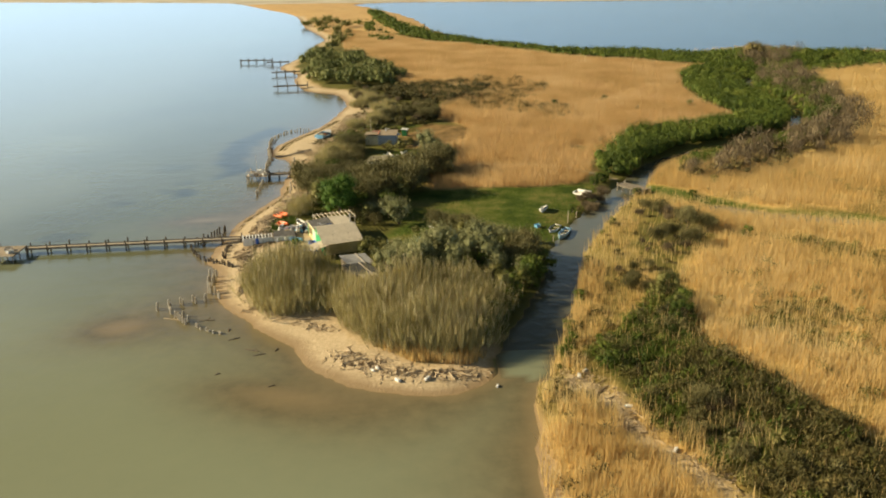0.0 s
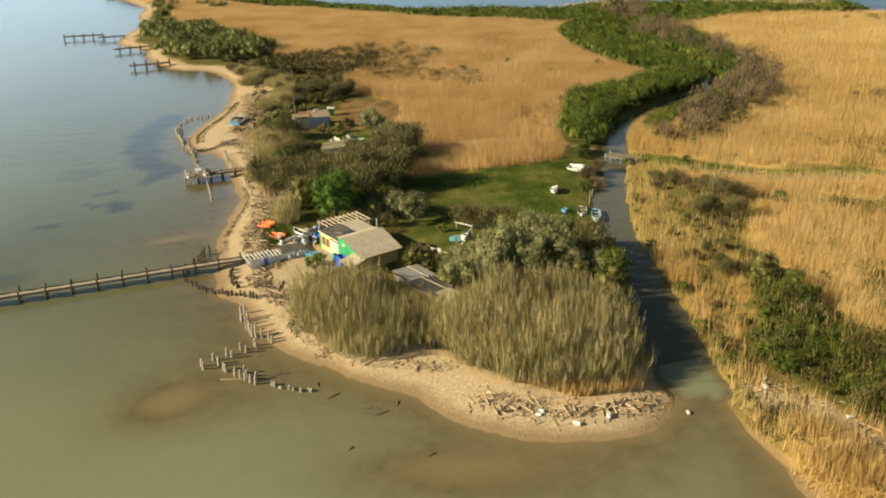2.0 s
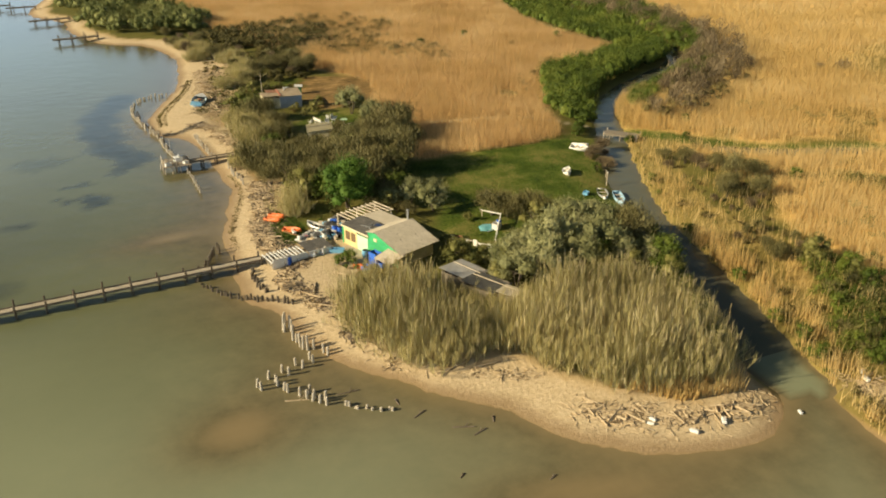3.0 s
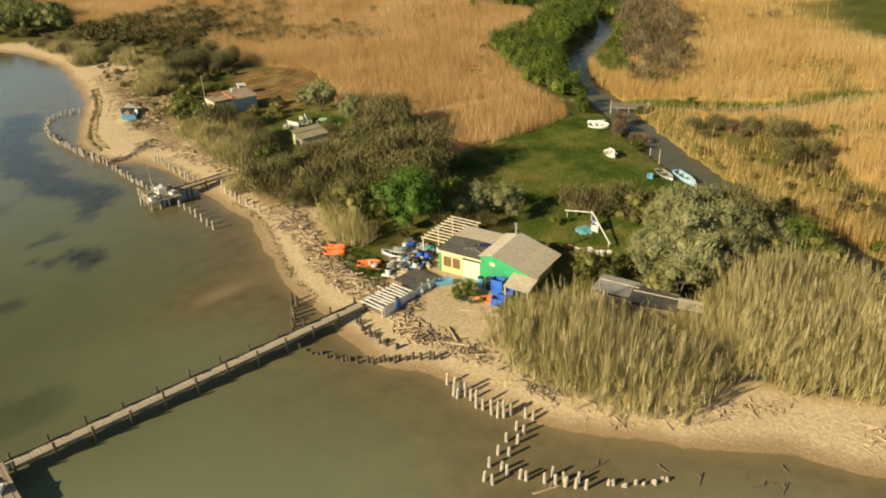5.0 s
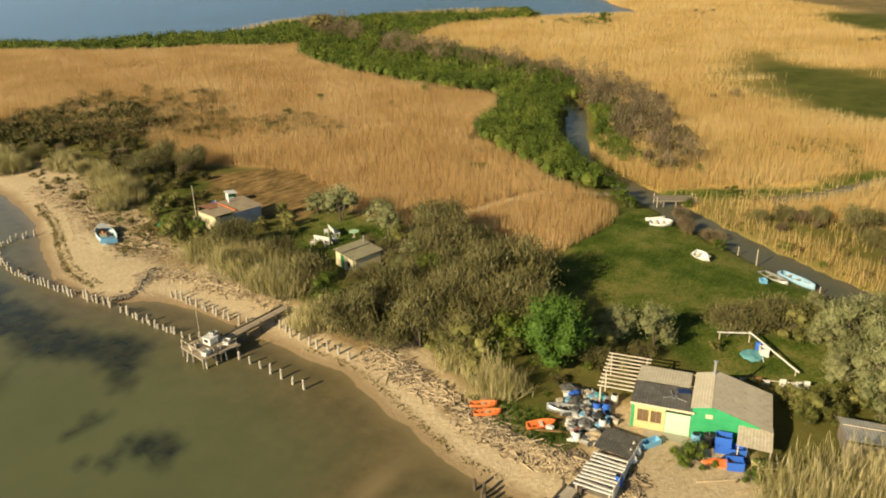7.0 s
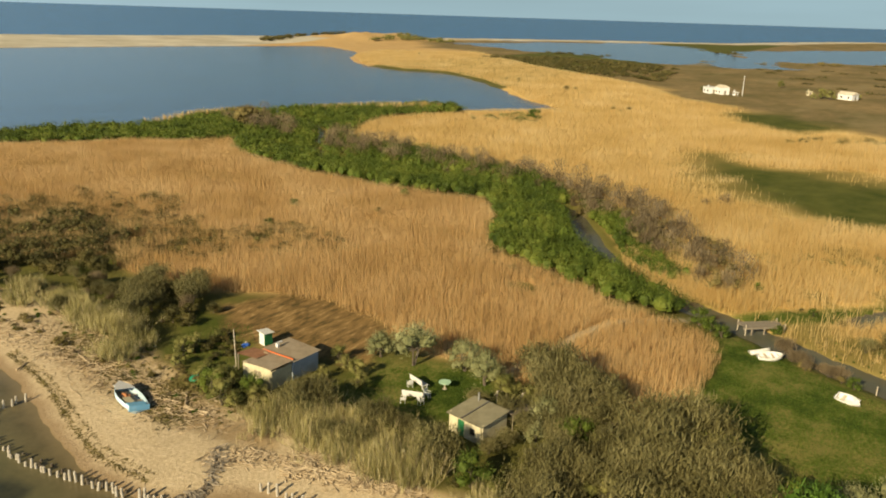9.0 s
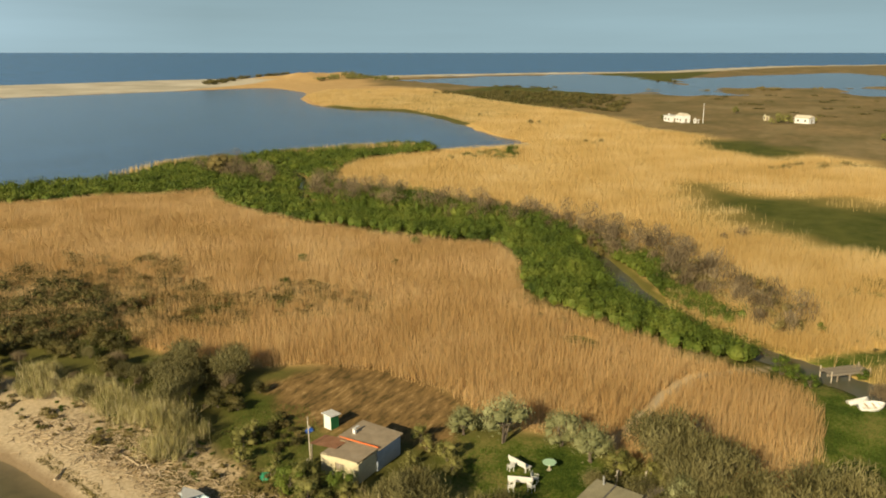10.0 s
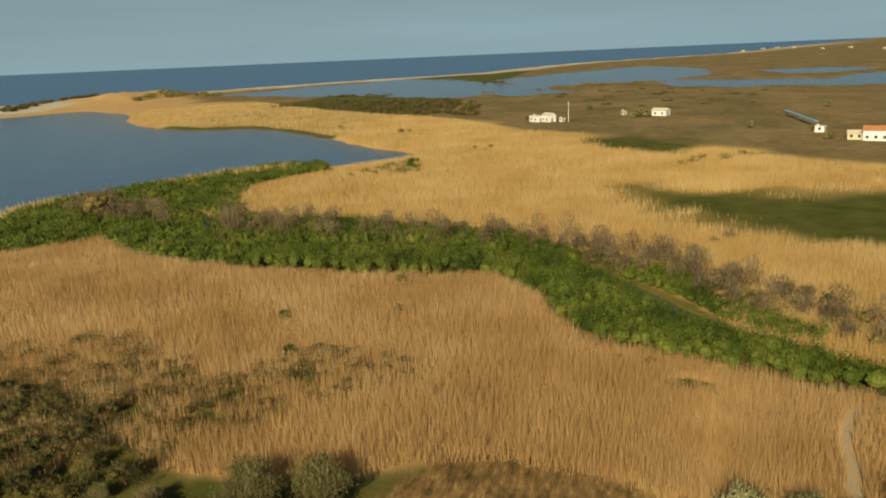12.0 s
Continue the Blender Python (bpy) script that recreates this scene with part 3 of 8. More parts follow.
# ---- water ----
def water_material(name, murk, rough, ripple, size, gloss=1.0):
    """Murky water: the bed shows through the shallows, under a rippled mirror."""
    n = Nodes(name)
    sep = n.add("ShaderNodeSeparateColor")
    n.link(n.add("ShaderNodeVertexColor", layer_name="veil").outputs[0], sep.inputs[0])
    bed = n.ramp(n.noise(0.5, 5, 0.65), [(0.3, (0.105, 0.08, 0.039)), (0.7, (0.18, 0.136, 0.068))])
    deep = n.mix(n.span(n.noise(0.03, 4), 0.35, 0.65), tuple(murk), tuple(v * 0.8 for v in murk))
    # pale tint for silt and, in the west, for painted sky reflection
    deep = n.mix(n.math("MULTIPLY", sep.outputs[2], 0.8), deep, (0.262, 0.29, 0.19))
    bed = n.mix(n.span(sep.outputs[0], 0.0, 0.18), (0.23, 0.175, 0.092), bed)
    col = n.mix(sep.outputs[0], bed, deep)
    col = n.mix(n.math("MULTIPLY", sep.outputs[1], n.span(n.noise(0.7, 4, 0.6), 0.35, 0.62, 0.7, 0.97)), col, (0.02, 0.026, 0.022))
    body = n.add("ShaderNodeBsdfDiffuse")
    n.link(col, body.inputs[0])
    wave = n.math("ADD", n.noise(1 / size, 3, 0.55, None, (1.0, 0.55, 1)), n.math("MULTIPLY", n.noise(0.23 / size, 2, 0.5), 1.5))
    nrm = n.bump(wave, ripple, size * 0.35)
    fres = n.add("ShaderNodeFresnel")
    fres.inputs[0].default_value = 1.33
    n.link(nrm, fres.inputs["Normal"])
    glo = n.add("ShaderNodeBsdfGlossy")
    glo.inputs["Roughness"].default_value = rough
    n.link(nrm, glo.inputs["Normal"])
    top = n.add("ShaderNodeMixShader")
    n.link(n.math("MULTIPLY", fres.outputs[0], gloss), top.inputs[0]), n.link(body.outputs[0], top.inputs[1]), n.link(glo.outputs[0], top.inputs[2])
    return n.done(top.outputs[0])


M_LAGOON = water_material("lagoon_water", (0.118, 0.135, 0.066), 0.16, 0.08, 0.7, 1.3)
M_LAKE = water_material("lake_water", (0.055, 0.14, 0.29), 0.12, 0.2, 0.7, 0.85)
M_CANAL = water_material("canal_water", (0.108, 0.114, 0.082), 0.12, 0.16, 0.5, 1.0)
M_SEA = water_material("sea_water", (0.04, 0.16, 0.38), 0.15, 0.35, 1.6, 0.42)
veil = 1 - np.exp(-np.maximum(-LF["z"], 0) / 0.65)
wetface = (LF["z"][GF].min(1) < 0.06)
kind = np.where(LF["sea"][GF].min(1) < 30, 2, np.where((LF["lake"][GF].min(1) < 12) | (LF["pool"][GF].min(1) < 10), 1, 0))
kind = np.where((LF["can"][GF].min(1) < 1) & (LF["lag"][GF].min(1) > 3), 3, kind)
for k, nm, mt, lab in ((0, "water_lagoon", M_LAGOON, "shallow olive-brown lagoon and narrow canal water"), (1, "water_lake", M_LAKE, "calm grey-blue lake behind the reed beds"), (3, "water_canal", M_CANAL, "still grey-blue canal water between the reed beds"), (2, "water_sea", M_SEA, "open deep blue sea to the horizon")):
    f = GF[wetface & (kind == k)]
    ids, inv = np.unique(f, return_inverse=True)
    me = sheet(nm, np.column_stack([GQ[ids], np.zeros(len(ids))]), inv.reshape(f.shape), mt)
    v = veil[ids] if k == 0 else np.maximum(veil[ids], 0.75)
    # paler silt south of the spit; out west the tint stands for reflected sky
    silt_glow = np.maximum(step(118, 76, GQ[ids, 1] + 9 * wobble(GQ[ids], 14, 4)), 0.8 * step(-46, -90, GQ[ids, 0] + 8 * wobble(GQ[ids], 18, 3))) * (k == 0)
    paint(me, "veil", np.stack([v, weed[ids] if k == 0 else 0 * v, silt_glow, np.ones(len(v))], 1))
    tagged(new(nm, me), lab, "water", kind="structure")


# ---- plant geometry ----
def scatter(poly, gap, keep=None, r=rng):
    """Jittered points over a polygon, about gap apart."""
    poly = np.array(poly, float)
    (x0, y0), (x1, y1) = poly.min(0), poly.max(0)
    gx_, gy_ = np.meshgrid(np.arange(x0, x1, gap), np.arange(y0, y1, gap), indexing="ij")
    q = np.stack([gx_.ravel(), gy_.ravel()], 1)
    q = q + r.uniform(-0.5, 0.5, q.shape) * gap
    ok = inside(q, poly)
    q = q[ok]
    return q[keep(q)] if keep else q


def blades(q, z, tall, wide, lean, r=rng, joints=1):
    """A thin tapering blade at each point: one triangle, or with joints a drooping ribbon."""
    m = len(q)
    ang, bend = r.uniform(0, 2 * np.pi, m), r.uniform(0, 2 * np.pi, m)
    side = np.stack([np.cos(ang), np.sin(ang), np.zeros(m)], 1) * (np.broadcast_to(wide, m) * 0.5)[:, None]
    off = np.stack([np.cos(bend), np.sin(bend)], 1) * (np.abs(r.normal(0, 1, m)) * lean * tall)[:, None]
    base = np.column_stack([q, z])
    if joints == 1:
        tip = base + np.column_stack([off, tall])
        v = np.stack([base - side, base + side, tip], 1).reshape(-1, 3)
        return v, np.arange(3 * m).reshape(-1, 3)
    mid = base + np.column_stack([off * 0.3, tall * 0.62])
    tip = base + np.column_stack([off * 1.5, tall])
    v = np.stack([base - side, base + side, mid + side * 0.9, mid - side * 0.9, tip], 1).reshape(-1, 3)
    i = np.arange(m)[:, None] * 5
    return v, np.concatenate([i + [0, 1, 2], i + [0, 2, 3], i + [3, 2, 4]])


def leaves(centre, radii, count, size, r=rng, ragged=0.25, low=-0.35, spray=0.25):
    """Leaf cards and outward sprays over the shells of many ellipsoids at once."""
    k = np.repeat(np.arange(len(centre)), count)
    d = r.normal(size=(len(k), 3))
    d /= np.linalg.norm(d, axis=1)[:, None]
    d[:, 2] = np.where(d[:, 2] < low, -d[:, 2], d[:, 2])
    p = centre[k] + d * radii[k] * (1 + r.normal(0, ragged, len(k)) - 0.1)[:, None]
    nrm = d + r.normal(0, 0.24, d.shape)
    nrm /= np.linalg.norm(nrm, axis=1)[:, None]
    t = np.cross(nrm, r.normal(size=d.shape))
    t /= np.linalg.norm(t, axis=1)[:, None]
    out = d * [0.7, 0.7, 0.4] + [0, 0, 0.75] + r.normal(0, 0.28, d.shape)
    out /= np.linalg.norm(out, axis=1)[:, None]
    thin = (r.random(len(k)) < spray)[:, None]
    t = np.where(thin, out, t)
    b = np.cross(nrm, t)
    b /= np.linalg.norm(b, axis=1)[:, None] + 1e-9
    s = (size * r.uniform(0.6, 1.4, len(k)))[:, None] * np.where(thin, 2.0, 1.0)
    w = np.where(thin, 0.13, 0.42)
    v = np.stack([p - t * s * 0.75 - b * s * w * 1.1, p - t * s * 0.75 + b * s * w * 1.1, p + t * s * 1.2], 1).reshape(-1, 3)
    return v, np.arange(3 * len(k)).reshape(-1, 3)


def ball():
    """A coarse round of 24 four-sided faces."""
    key, vs, fs = {}, [], []
    for ax in range(3):
        for s in (-1, 1):
            for i in (-1, 0):
                for j in (-1, 0):
                    quad = []
                    for a, b in ((i, j), (i + 1, j), (i + 1, j + 1), (i, j + 1)):
                        p = [0, 0, 0]
                        p[ax], p[(ax + 1) % 3], p[(ax + 2) % 3] = s, a, b
                        if tuple(p) not in key:
                            key[tuple(p)] = len(vs)
                            vs.append(np.array(p, float) / np.linalg.norm(p))
                        quad.append(key[tuple(p)])
                    fs.append(quad if s > 0 else quad[::-1])
    return np.array(vs), np.array(fs)


BALL_V, BALL_F = ball()


def hearts_of(centre, radii, share, r=rng):
    """Lumpy cores that close the crowns inside."""
    lump = 1 + r.normal(0, 0.13, (len(centre), len(BALL_V), 1))
    v = centre[:, None] + BALL_V[None] * radii[:, None] * share * lump
    f = BALL_F[None] + (np.arange(len(centre)) * len(BALL_V))[:, None, None]
    return v.reshape(-1, 3), f.reshape(-1, 4)


def tubes(starts, ends, r0, r1, sides=5):
    """Tapered sticks from starts to ends."""
    m = len(starts)
    ax = ends - starts
    ax = ax / (np.linalg.norm(ax, axis=1)[:, None] + 1e-9)
    ref = np.where(np.abs(ax[:, 2:3]) > 0.9, [[1.0, 0, 0]], [[0, 0, 1.0]])
    u = np.cross(ax, ref)
    u /= np.linalg.norm(u, axis=1)[:, None]
    w = np.cross(ax, u)
    a = np.arange(sides) * 2 * np.pi / sides
    ring = u[:, None] * np.cos(a)[:, None] + w[:, None] * np.sin(a)[:, None]
    lo = starts[:, None] + ring * np.broadcast_to(r0, m)[:, None, None]
    hi = ends[:, None] + ring * np.broadcast_to(r1, m)[:, None, None]
    v = np.concatenate([lo, hi], 1).reshape(-1, 3)
    i = np.arange(m)[:, None, None] * 2 * sides
    j = np.arange(sides)
    f = np.stack([j, (j + 1) % sides, sides + (j + 1) % sides, sides + j], -1)[None] + i
    return v, f.reshape(-1, 4)


def merged(*pieces):
    vs, fs, at = [], [], 0
    least = min(f.shape[1] for _, f in pieces)
    for v, f in pieces:
        if f.shape[1] > least:
            f = np.concatenate([f[:, [0, 1, 2]], f[:, [0, 2, 3]]])
        vs.append(v), fs.append(f + at)
        at += len(v)
    return np.concatenate(vs), np.concatenate(fs)


def stuff(name, vf, material, label, category, smooth=False):
    return tagged(new(name, sheet(name, *vf, material, smooth)), label, category, kind="stuff")


def hung(name, vf, material, parent, label="", smooth=False):
    """A part from vertices and faces."""
    ob = new(name, sheet(name, *vf, material, smooth))
    ob.parent = parent
    if label:
        ob["label"] = label
    return ob


# ---- reed beds ----
FIELD_B = np.array([(5, 20), (3.5, 52.1), (4.9, 63.5), (6.7, 70.6), (10.0, 80.4), (13.3, 90.1), (15.9, 99.4), (18.8, 106), (23.5, 115.5), (29.7, 126.1), (34.5, 134), (39, 142), (45, 148.8), (55, 152), (63, 141), (78, 151), (96, 176), (106, 203), (108, 224),
                    (121, 266), (160, 270), (205, 252), (215, 243), (236, 234), (264, 262), (300, 286), (340, 321), (372, 360), (370, 390), (392, 436), (465, 494), (540, 520), (597, 456), (470, 349), (375, 247), (308, 205),
                    (286, 178), (237, 135), (199, 110), (170, 70), (140, 0), (120, -60), (14, -60)])


def reed_bed(poly, gap, tall, wide, lean, keep):
    """Blades over a bed, thinner and wider away from the spit's heart."""
    poly = np.array(poly, float)
    (x0, y0), (x1, y1) = poly.min(0), poly.max(0)
    area = (x1 - x0) * (y1 - y0)
    q = np.stack([rng.uniform(x0, x1, int(area / gap**2)), rng.uniform(y0, y1, int(area / gap**2))], 1) if area < 5e4 else None
    if q is None:
        lot = []
        for a in range(-60, 620, 40):
            for b in range(-60, 620, 40):
                f = math.hypot(a + 35, b - 85)
                k = int(1600 / gap**2 * min(1.0, max((105 / max(f, 1)) ** 1.6, 0.035)))
                lot.append(np.stack([rng.uniform(a, a + 40, k), rng.uniform(b, b + 40, k)], 1))
        q = np.concatenate(lot)
    q = q[inside(q, poly)]
    q = q[keep(q)] if keep else q
    far = np.hypot(q[:, 0] + 15, q[:, 1] - 105)
    z = height(q) - 0.05
    grow = 1 + 0.16 * wobble(q, 6, 4) + 0.12 * wobble(q, 2.1, 3)
    h = tall * grow * rng.uniform(0.75, 1.1, len(q))
    return blades(q, z, h, wide * np.clip((far / 85) ** 0.75, 1, 3.6) * rng.uniform(0.6, 1.4, len(q)), lean)


HOLLOWS = ((3.5, 212, 5.0), (-0.3, 200.6, 4.2), (-1.6, 183.4, 4.4), (15, 208, 2.6), (21, 207, 2.2), (15, 216, 2.6), (27, 201, 2.4))


def hollow(q):
    return np.max([r - np.hypot(q[:, 0] - x, (q[:, 1] - y) * 1.3) for x, y, r in HOLLOWS], axis=0) + 0.8 * wobble(q, 1.7, 4)


def keep_a(q):
    dark = signed(q, WILD_DARK) + 3 * wobble(q, 5, 2) + 6 * wobble(q, 11, 4)
    rim = signed(q, FIELD_A) + 1.3 * wobble(q, 3.2, 3) + 0.9 * wobble(q, 1.1, 5) + rng.normal(0, 0.5, len(q))
    return (rim > 0.1) & (hollow(q) < 0) & (dist_line(q, FOOTPATH) > 0.6) & (signed(q, np.array([(-2, 163), (-3, 176), (2, 183), (8.5, 180), (8.5, 173), (6, 166)])) < 0) & ((dark < 0) | (rng.random(len(q)) < 0.72)) & (signed(q, BURNT) + 0.3 * wobble(q, 0.8, 2) < 0)


def keep_b(q):
    green_in = np.maximum(signed(q, GREEN_FLAT) + 5 * wobble(q, 12, 8) + 9 * wobble(q, 33, 5), signed(q, GREEN_FLAT_TWO))
    scrub = signed(q, KNOLL) + 1.4 * wobble(q, 2.5, 3)
    trail_d = dist_line(q, TRAIL)
    swale = dist_line(q, SWALE)
    near = (look_up(q, "can") < 8 + 2 * wobble(q, 4, 6)) & (q[:, 1] < 128)
    patchy = (MOTTLE(q) > 0.2) & (q[:, 0] < 95) & (q[:, 1] < 125)
    return (look_up(q, "d") > 0.1) & (~patchy | (rng.random(len(q)) < 0.42)) & (~near | (rng.random(len(q)) < 0.34)) & (green_in + rng.normal(0, 4, len(q)) + 5 * wobble(q, 7, 3) + 6 < 0) & ((scrub < 0) | (rng.random(len(q)) < 0.16)) & (trail_d > 0.8) & ((swale > 2.4) | (rng.random(len(q)) < 0.1))


stuff("reed_bed", reed_bed(FIELD_A, 0.213, 1.75, 0.062, 0.24, keep_a), M_REED_A, "dry russet reed bed filling the spit", "reeds")
stuff("reed_bed", reed_bed(FIELD_B, 0.222, 1.75, 0.066, 0.24, keep_b), M_REED_B, "dry golden reed bed beside the canal", "reeds")
for fringe in ([(158, 304), (172, 299), (187, 287), (201, 278), (204, 267), (196, 268), (180, 280), (166, 293)], [(106, 320), (122, 320), (136, 322), (148, 314), (142, 307), (132, 310), (118, 315)]):
    stuff("reed_bed", reed_bed(np.array(fringe, float), 0.7, 2.8, 0.16, 0.15, None), M_REED_B, "pale reed fringe at the lake's edge", "reeds")
TIP_FRINGE = np.array([(-8.8, 73.3), (-4.6, 69.3), (0.7, 68.6), (2.4, 70.7), (-0.3, 71.7), (-5.6, 73.3)])
stuff("reed_bed", reed_bed(TIP_FRINGE, 0.16, 1.4, 0.08, 0.2, None), M_REED_B, "low dry reeds on the sandy point", "reeds")


def cane(name, poly, gap, tall, label, keep=None, feather=17):
    """Giant cane: tall stems with drooping leaves and pale plumes."""
    hearts = scatter(poly, gap * 3.2, keep)
    per = 13
    t = np.repeat(np.arange(len(hearts)), per)
    off = rng.normal(0, 0.36, (len(t), 2))
    q = hearts[t] + off
    z = height(q) - 0.1
    rim = np.clip(signed(hearts, np.array(poly, float)) / 2.2, 0.0, 1)
    tuft = (0.55 + 0.45 * rim) * (1 + 0.2 * wobble(hearts, 1.6, 6) + 0.2 * wobble(hearts, 4.5, 2)) * rng.uniform(0.6, 1.18, len(hearts)) * np.where(np.hypot(hearts[:, 0] + 11.8, hearts[:, 1] - 87.4) < 5.4, 0.62, 1.0)
    h = tall * tuft[t] * rng.uniform(0.72, 1.08, len(t))
    foot, top = np.column_stack([q, z]), np.column_stack([q + off * 1.6 + rng.normal(0, 0.16, (len(t), 2)), z + h])
    stems = tubes(foot, top, 0.018, 0.012, 3)
    # a feathery plume on each stem, and drooping leaves along it
    k = np.repeat(np.arange(len(t)), feather)
    up = rng.beta(1.8, 1.5, len(k)) * 0.92
    at = foot[k] + (top - foot)[k] * up[:, None]
    lv = blades(at[:, :2] + rng.normal(0, 0.06, (len(k), 2)), at[:, 2], rng.uniform(0.5, 1.3, len(k)), 0.031, 0.3, rng, 1)
    p = np.arange(len(t))[rng.random(len(t)) < 0.7]
    plume = blades(top[p][:, :2], top[p][:, 2] - 0.6, rng.uniform(0.7, 1.3, len(p)), 0.038, 0.16, rng, 2)
    thing = tagged(new(name), label, "cane", kind="stuff")
    hung("stems", stems, M_CANE, thing)
    hung("plumes", plume, M_CANE, thing)
    hung("blades", lv, M_CANE_GREEN, thing)
    return thing


POINT_CANE = [(-23.7, 93.3), (-23.5, 86.8), (-22.0, 83.4), (-19.3, 81.2), (-13.6, 80.2), (-9.6, 74.6), (-6.7, 71.4), (-1.4, 69.9), (2.5, 71.7), (4.3, 75.7), (5.9, 80.7), (3.3, 87.2), (-4.1, 88.6), (-7.0, 88.0), (-9.6, 87.4), (-13.2, 90.0), (-14.4, 93.6), (-17.8, 96.5), (-21.2, 97.7)]
ragged = lambda q: signed(q, np.array(POINT_CANE)) + 1.5 * wobble(q, 2.4, 7) + 0.7 * wobble(q, 0.9, 3) > 0.35 + 3.0 * (np.hypot(q[:, 0] + 10.2, (q[:, 1] - 90.6) * 0.6) < 1.7)
cane("cane_thicket", POINT_CANE, 0.26, 3.9, "dense thicket of tall dry giant cane on the point", ragged)
for nm, c, r0, tall in (("cane_clump", (-20.6, 118.6), 1.7, 3.4), ("cane_clump", (-21.4, 137.8), 1.9, 2.9), ("cane_clump", (-18.4, 155.2), 1.6, 2.7), ("cane_clump", (-18.6, 152.0), 1.7, 2.8), ("cane_clump", (-18.8, 148.6), 1.6, 2.8), ("cane_clump", (-9.0, 197.4), 1.4, 2.2), ("cane_clump", (-10.6, 191.2), 1.6, 2.2), ("cane_clump", (-11.0, 205.6), 1.5, 2.2), ("cane_clump", (-15.4, 226), 2.0, 2.6), ("cane_clump", (-14.0, 215.4), 1.5, 2.4), ("cane_clump", (-15.8, 149.4), 1.5, 2.5), ("cane_clump", (-18.2, 146), 2.2, 2.9), ("cane_clump", (-16.2, 157), 2.4, 2.4),
                        ("cane_clump", (-15, 212), 2.3, 2.6), ("cane_clump", (-13.5, 221), 2.3, 2.8), ("cane_clump", (-8.2, 208.6), 1.5, 2.5), ("cane_clump", (-8.8, 201), 1.5, 2.6), ("cane_clump", (-10.2, 194.4), 1.5, 2.6), ("cane_clump", (-10.2, 188.6), 1.9, 2.5), ("cane_clump", (-11.6, 183.6), 1.1, 2.0), ("cane_clump", (-19.4, 123.2), 1.2, 2.2), ("cane_clump", (-15.2, 183.5), 1.6, 2.2), ("cane_clump", (-18.8, 160.4), 1.3, 2.2), ("cane_clump", (-17.4, 162.4), 1.1, 2.0), ("cane_clump", (-15.0, 161.4), 1.3, 2.3), ("cane_clump", (-14.6, 154.2), 1.3, 2.4)):
    a = np.linspace(0, 2 * np.pi, 12, endpoint=False)
    ring = np.stack([c[0] + r0 * np.cos(a) * rng.uniform(0.75, 1.15, 12), c[1] + r0 * np.sin(a) * rng.uniform(0.75, 1.15, 12)], 1)
    cane(nm, ring, 0.22, tall, "clump of tall yellowish cane at the beach edge")


# ---- lush belt along the canal and the lake ----
BELT = np.array([(33.5, 134.5), (28.5, 140), (30.5, 146), (37, 157), (43, 170), (60, 176), (73, 185), (71, 205), (74, 226), (83, 257), (97, 272), (80, 288), (58, 305), (38, 335), (24, 358), (9, 372), (7.5, 380), (13, 398), (26, 382), (45, 354), (62, 332),
                 (82, 327), (121, 317), (134, 319), (164, 305), (203, 284), (207, 262), (195, 258), (165, 270), (140, 262), (118, 252), (112, 225), (105, 205), (97, 185), (86, 172), (76, 172), (60, 165.5), (50, 159), (42, 150), (37, 142)])
BELT_EAST = np.array([(43.5, 142), (52, 150.5), (66, 158.5), (80, 168.5), (84, 165), (70, 154), (55, 146.5), (47, 140)])
FAR_BELT = np.array([(7.5, 375.9), (14.7, 392.5), (9.9, 403.8), (-2.2, 454.5), (-13.2, 527.6), (-17.6, 570.2), (-23.9, 566.8), (-19.0, 509.3), (-11.5, 454.9), (-3.7, 411.8)])


def bushes(poly, gap, wide, tall, per, size, keep=None):
    q = scatter(poly, gap, keep)
    z = height(q)
    w = wide * rng.uniform(0.65, 1.35, len(q))
    h = tall * rng.uniform(0.75, 1.15, len(q)) * (1 + 0.25 * wobble(q, 9, 5))
    c = np.column_stack([q, z + h * 0.42])
    rad = np.stack([w, w, h * 0.58], 1)
    return merged(leaves(c, rad, per, size, rng, 0.2, -0.2), hearts_of(c, rad, 0.52))


wet_ok = lambda q: look_up(q, "can") > 0.2
banks = lambda q: (look_up(q, "can") > 0.25) & (look_up(q, "lake") > 0.5)
stuff("shrub_belt", bushes(BELT, 1.75, 1.4, 2.8, 130, 0.14, lambda q: banks(q) & (q[:, 1] < 236)), M_LUSH, "lush green shrubs crowding the canal banks", "shrubs")
stuff("shrub_belt", bushes(BELT, 2.7, 2.1, 2.3, 60, 0.3, lambda q: banks(q) & (q[:, 1] >= 236)), M_LUSH, "lush green shrubs crowding the canal banks and lake shore", "shrubs")
WEST_BANK = np.array([(36, 142), (46, 154), (58, 161), (70, 168), (82, 176), (88, 184), (82, 184), (68, 174), (50, 164), (38, 152), (33, 144)])
stuff("shrub_belt", bushes(WEST_BANK, 1.5, 1.5, 3.5, 110, 0.14, lambda q: banks(q) & (look_up(q, "can") < 4.5)), M_LUSH, "tall green shrubs leaning over the canal", "shrubs")
stuff("shrub_belt", bushes(BELT_EAST, 1.2, 1.1, 1.9, 80, 0.13, wet_ok), M_LUSH, "low green shrubs on the far canal bank", "shrubs")
BANK_EAST = np.array([(80, 168.5), (88, 180), (95, 200), (97, 225), (101, 243), (106, 240), (103, 222), (100, 200), (94, 182), (84, 165)])
stuff("shrub_belt", bushes(BANK_EAST, 1.8, 1.2, 2.0, 36, 0.2, wet_ok), M_LUSH, "green shrubs on the far canal bank", "shrubs")
stuff("shrub_belt", bushes(FAR_BELT, 3.2, 2.6, 3.0, 26, 0.6), M_LUSH, "distant dark green shrubs along the lake", "shrubs")


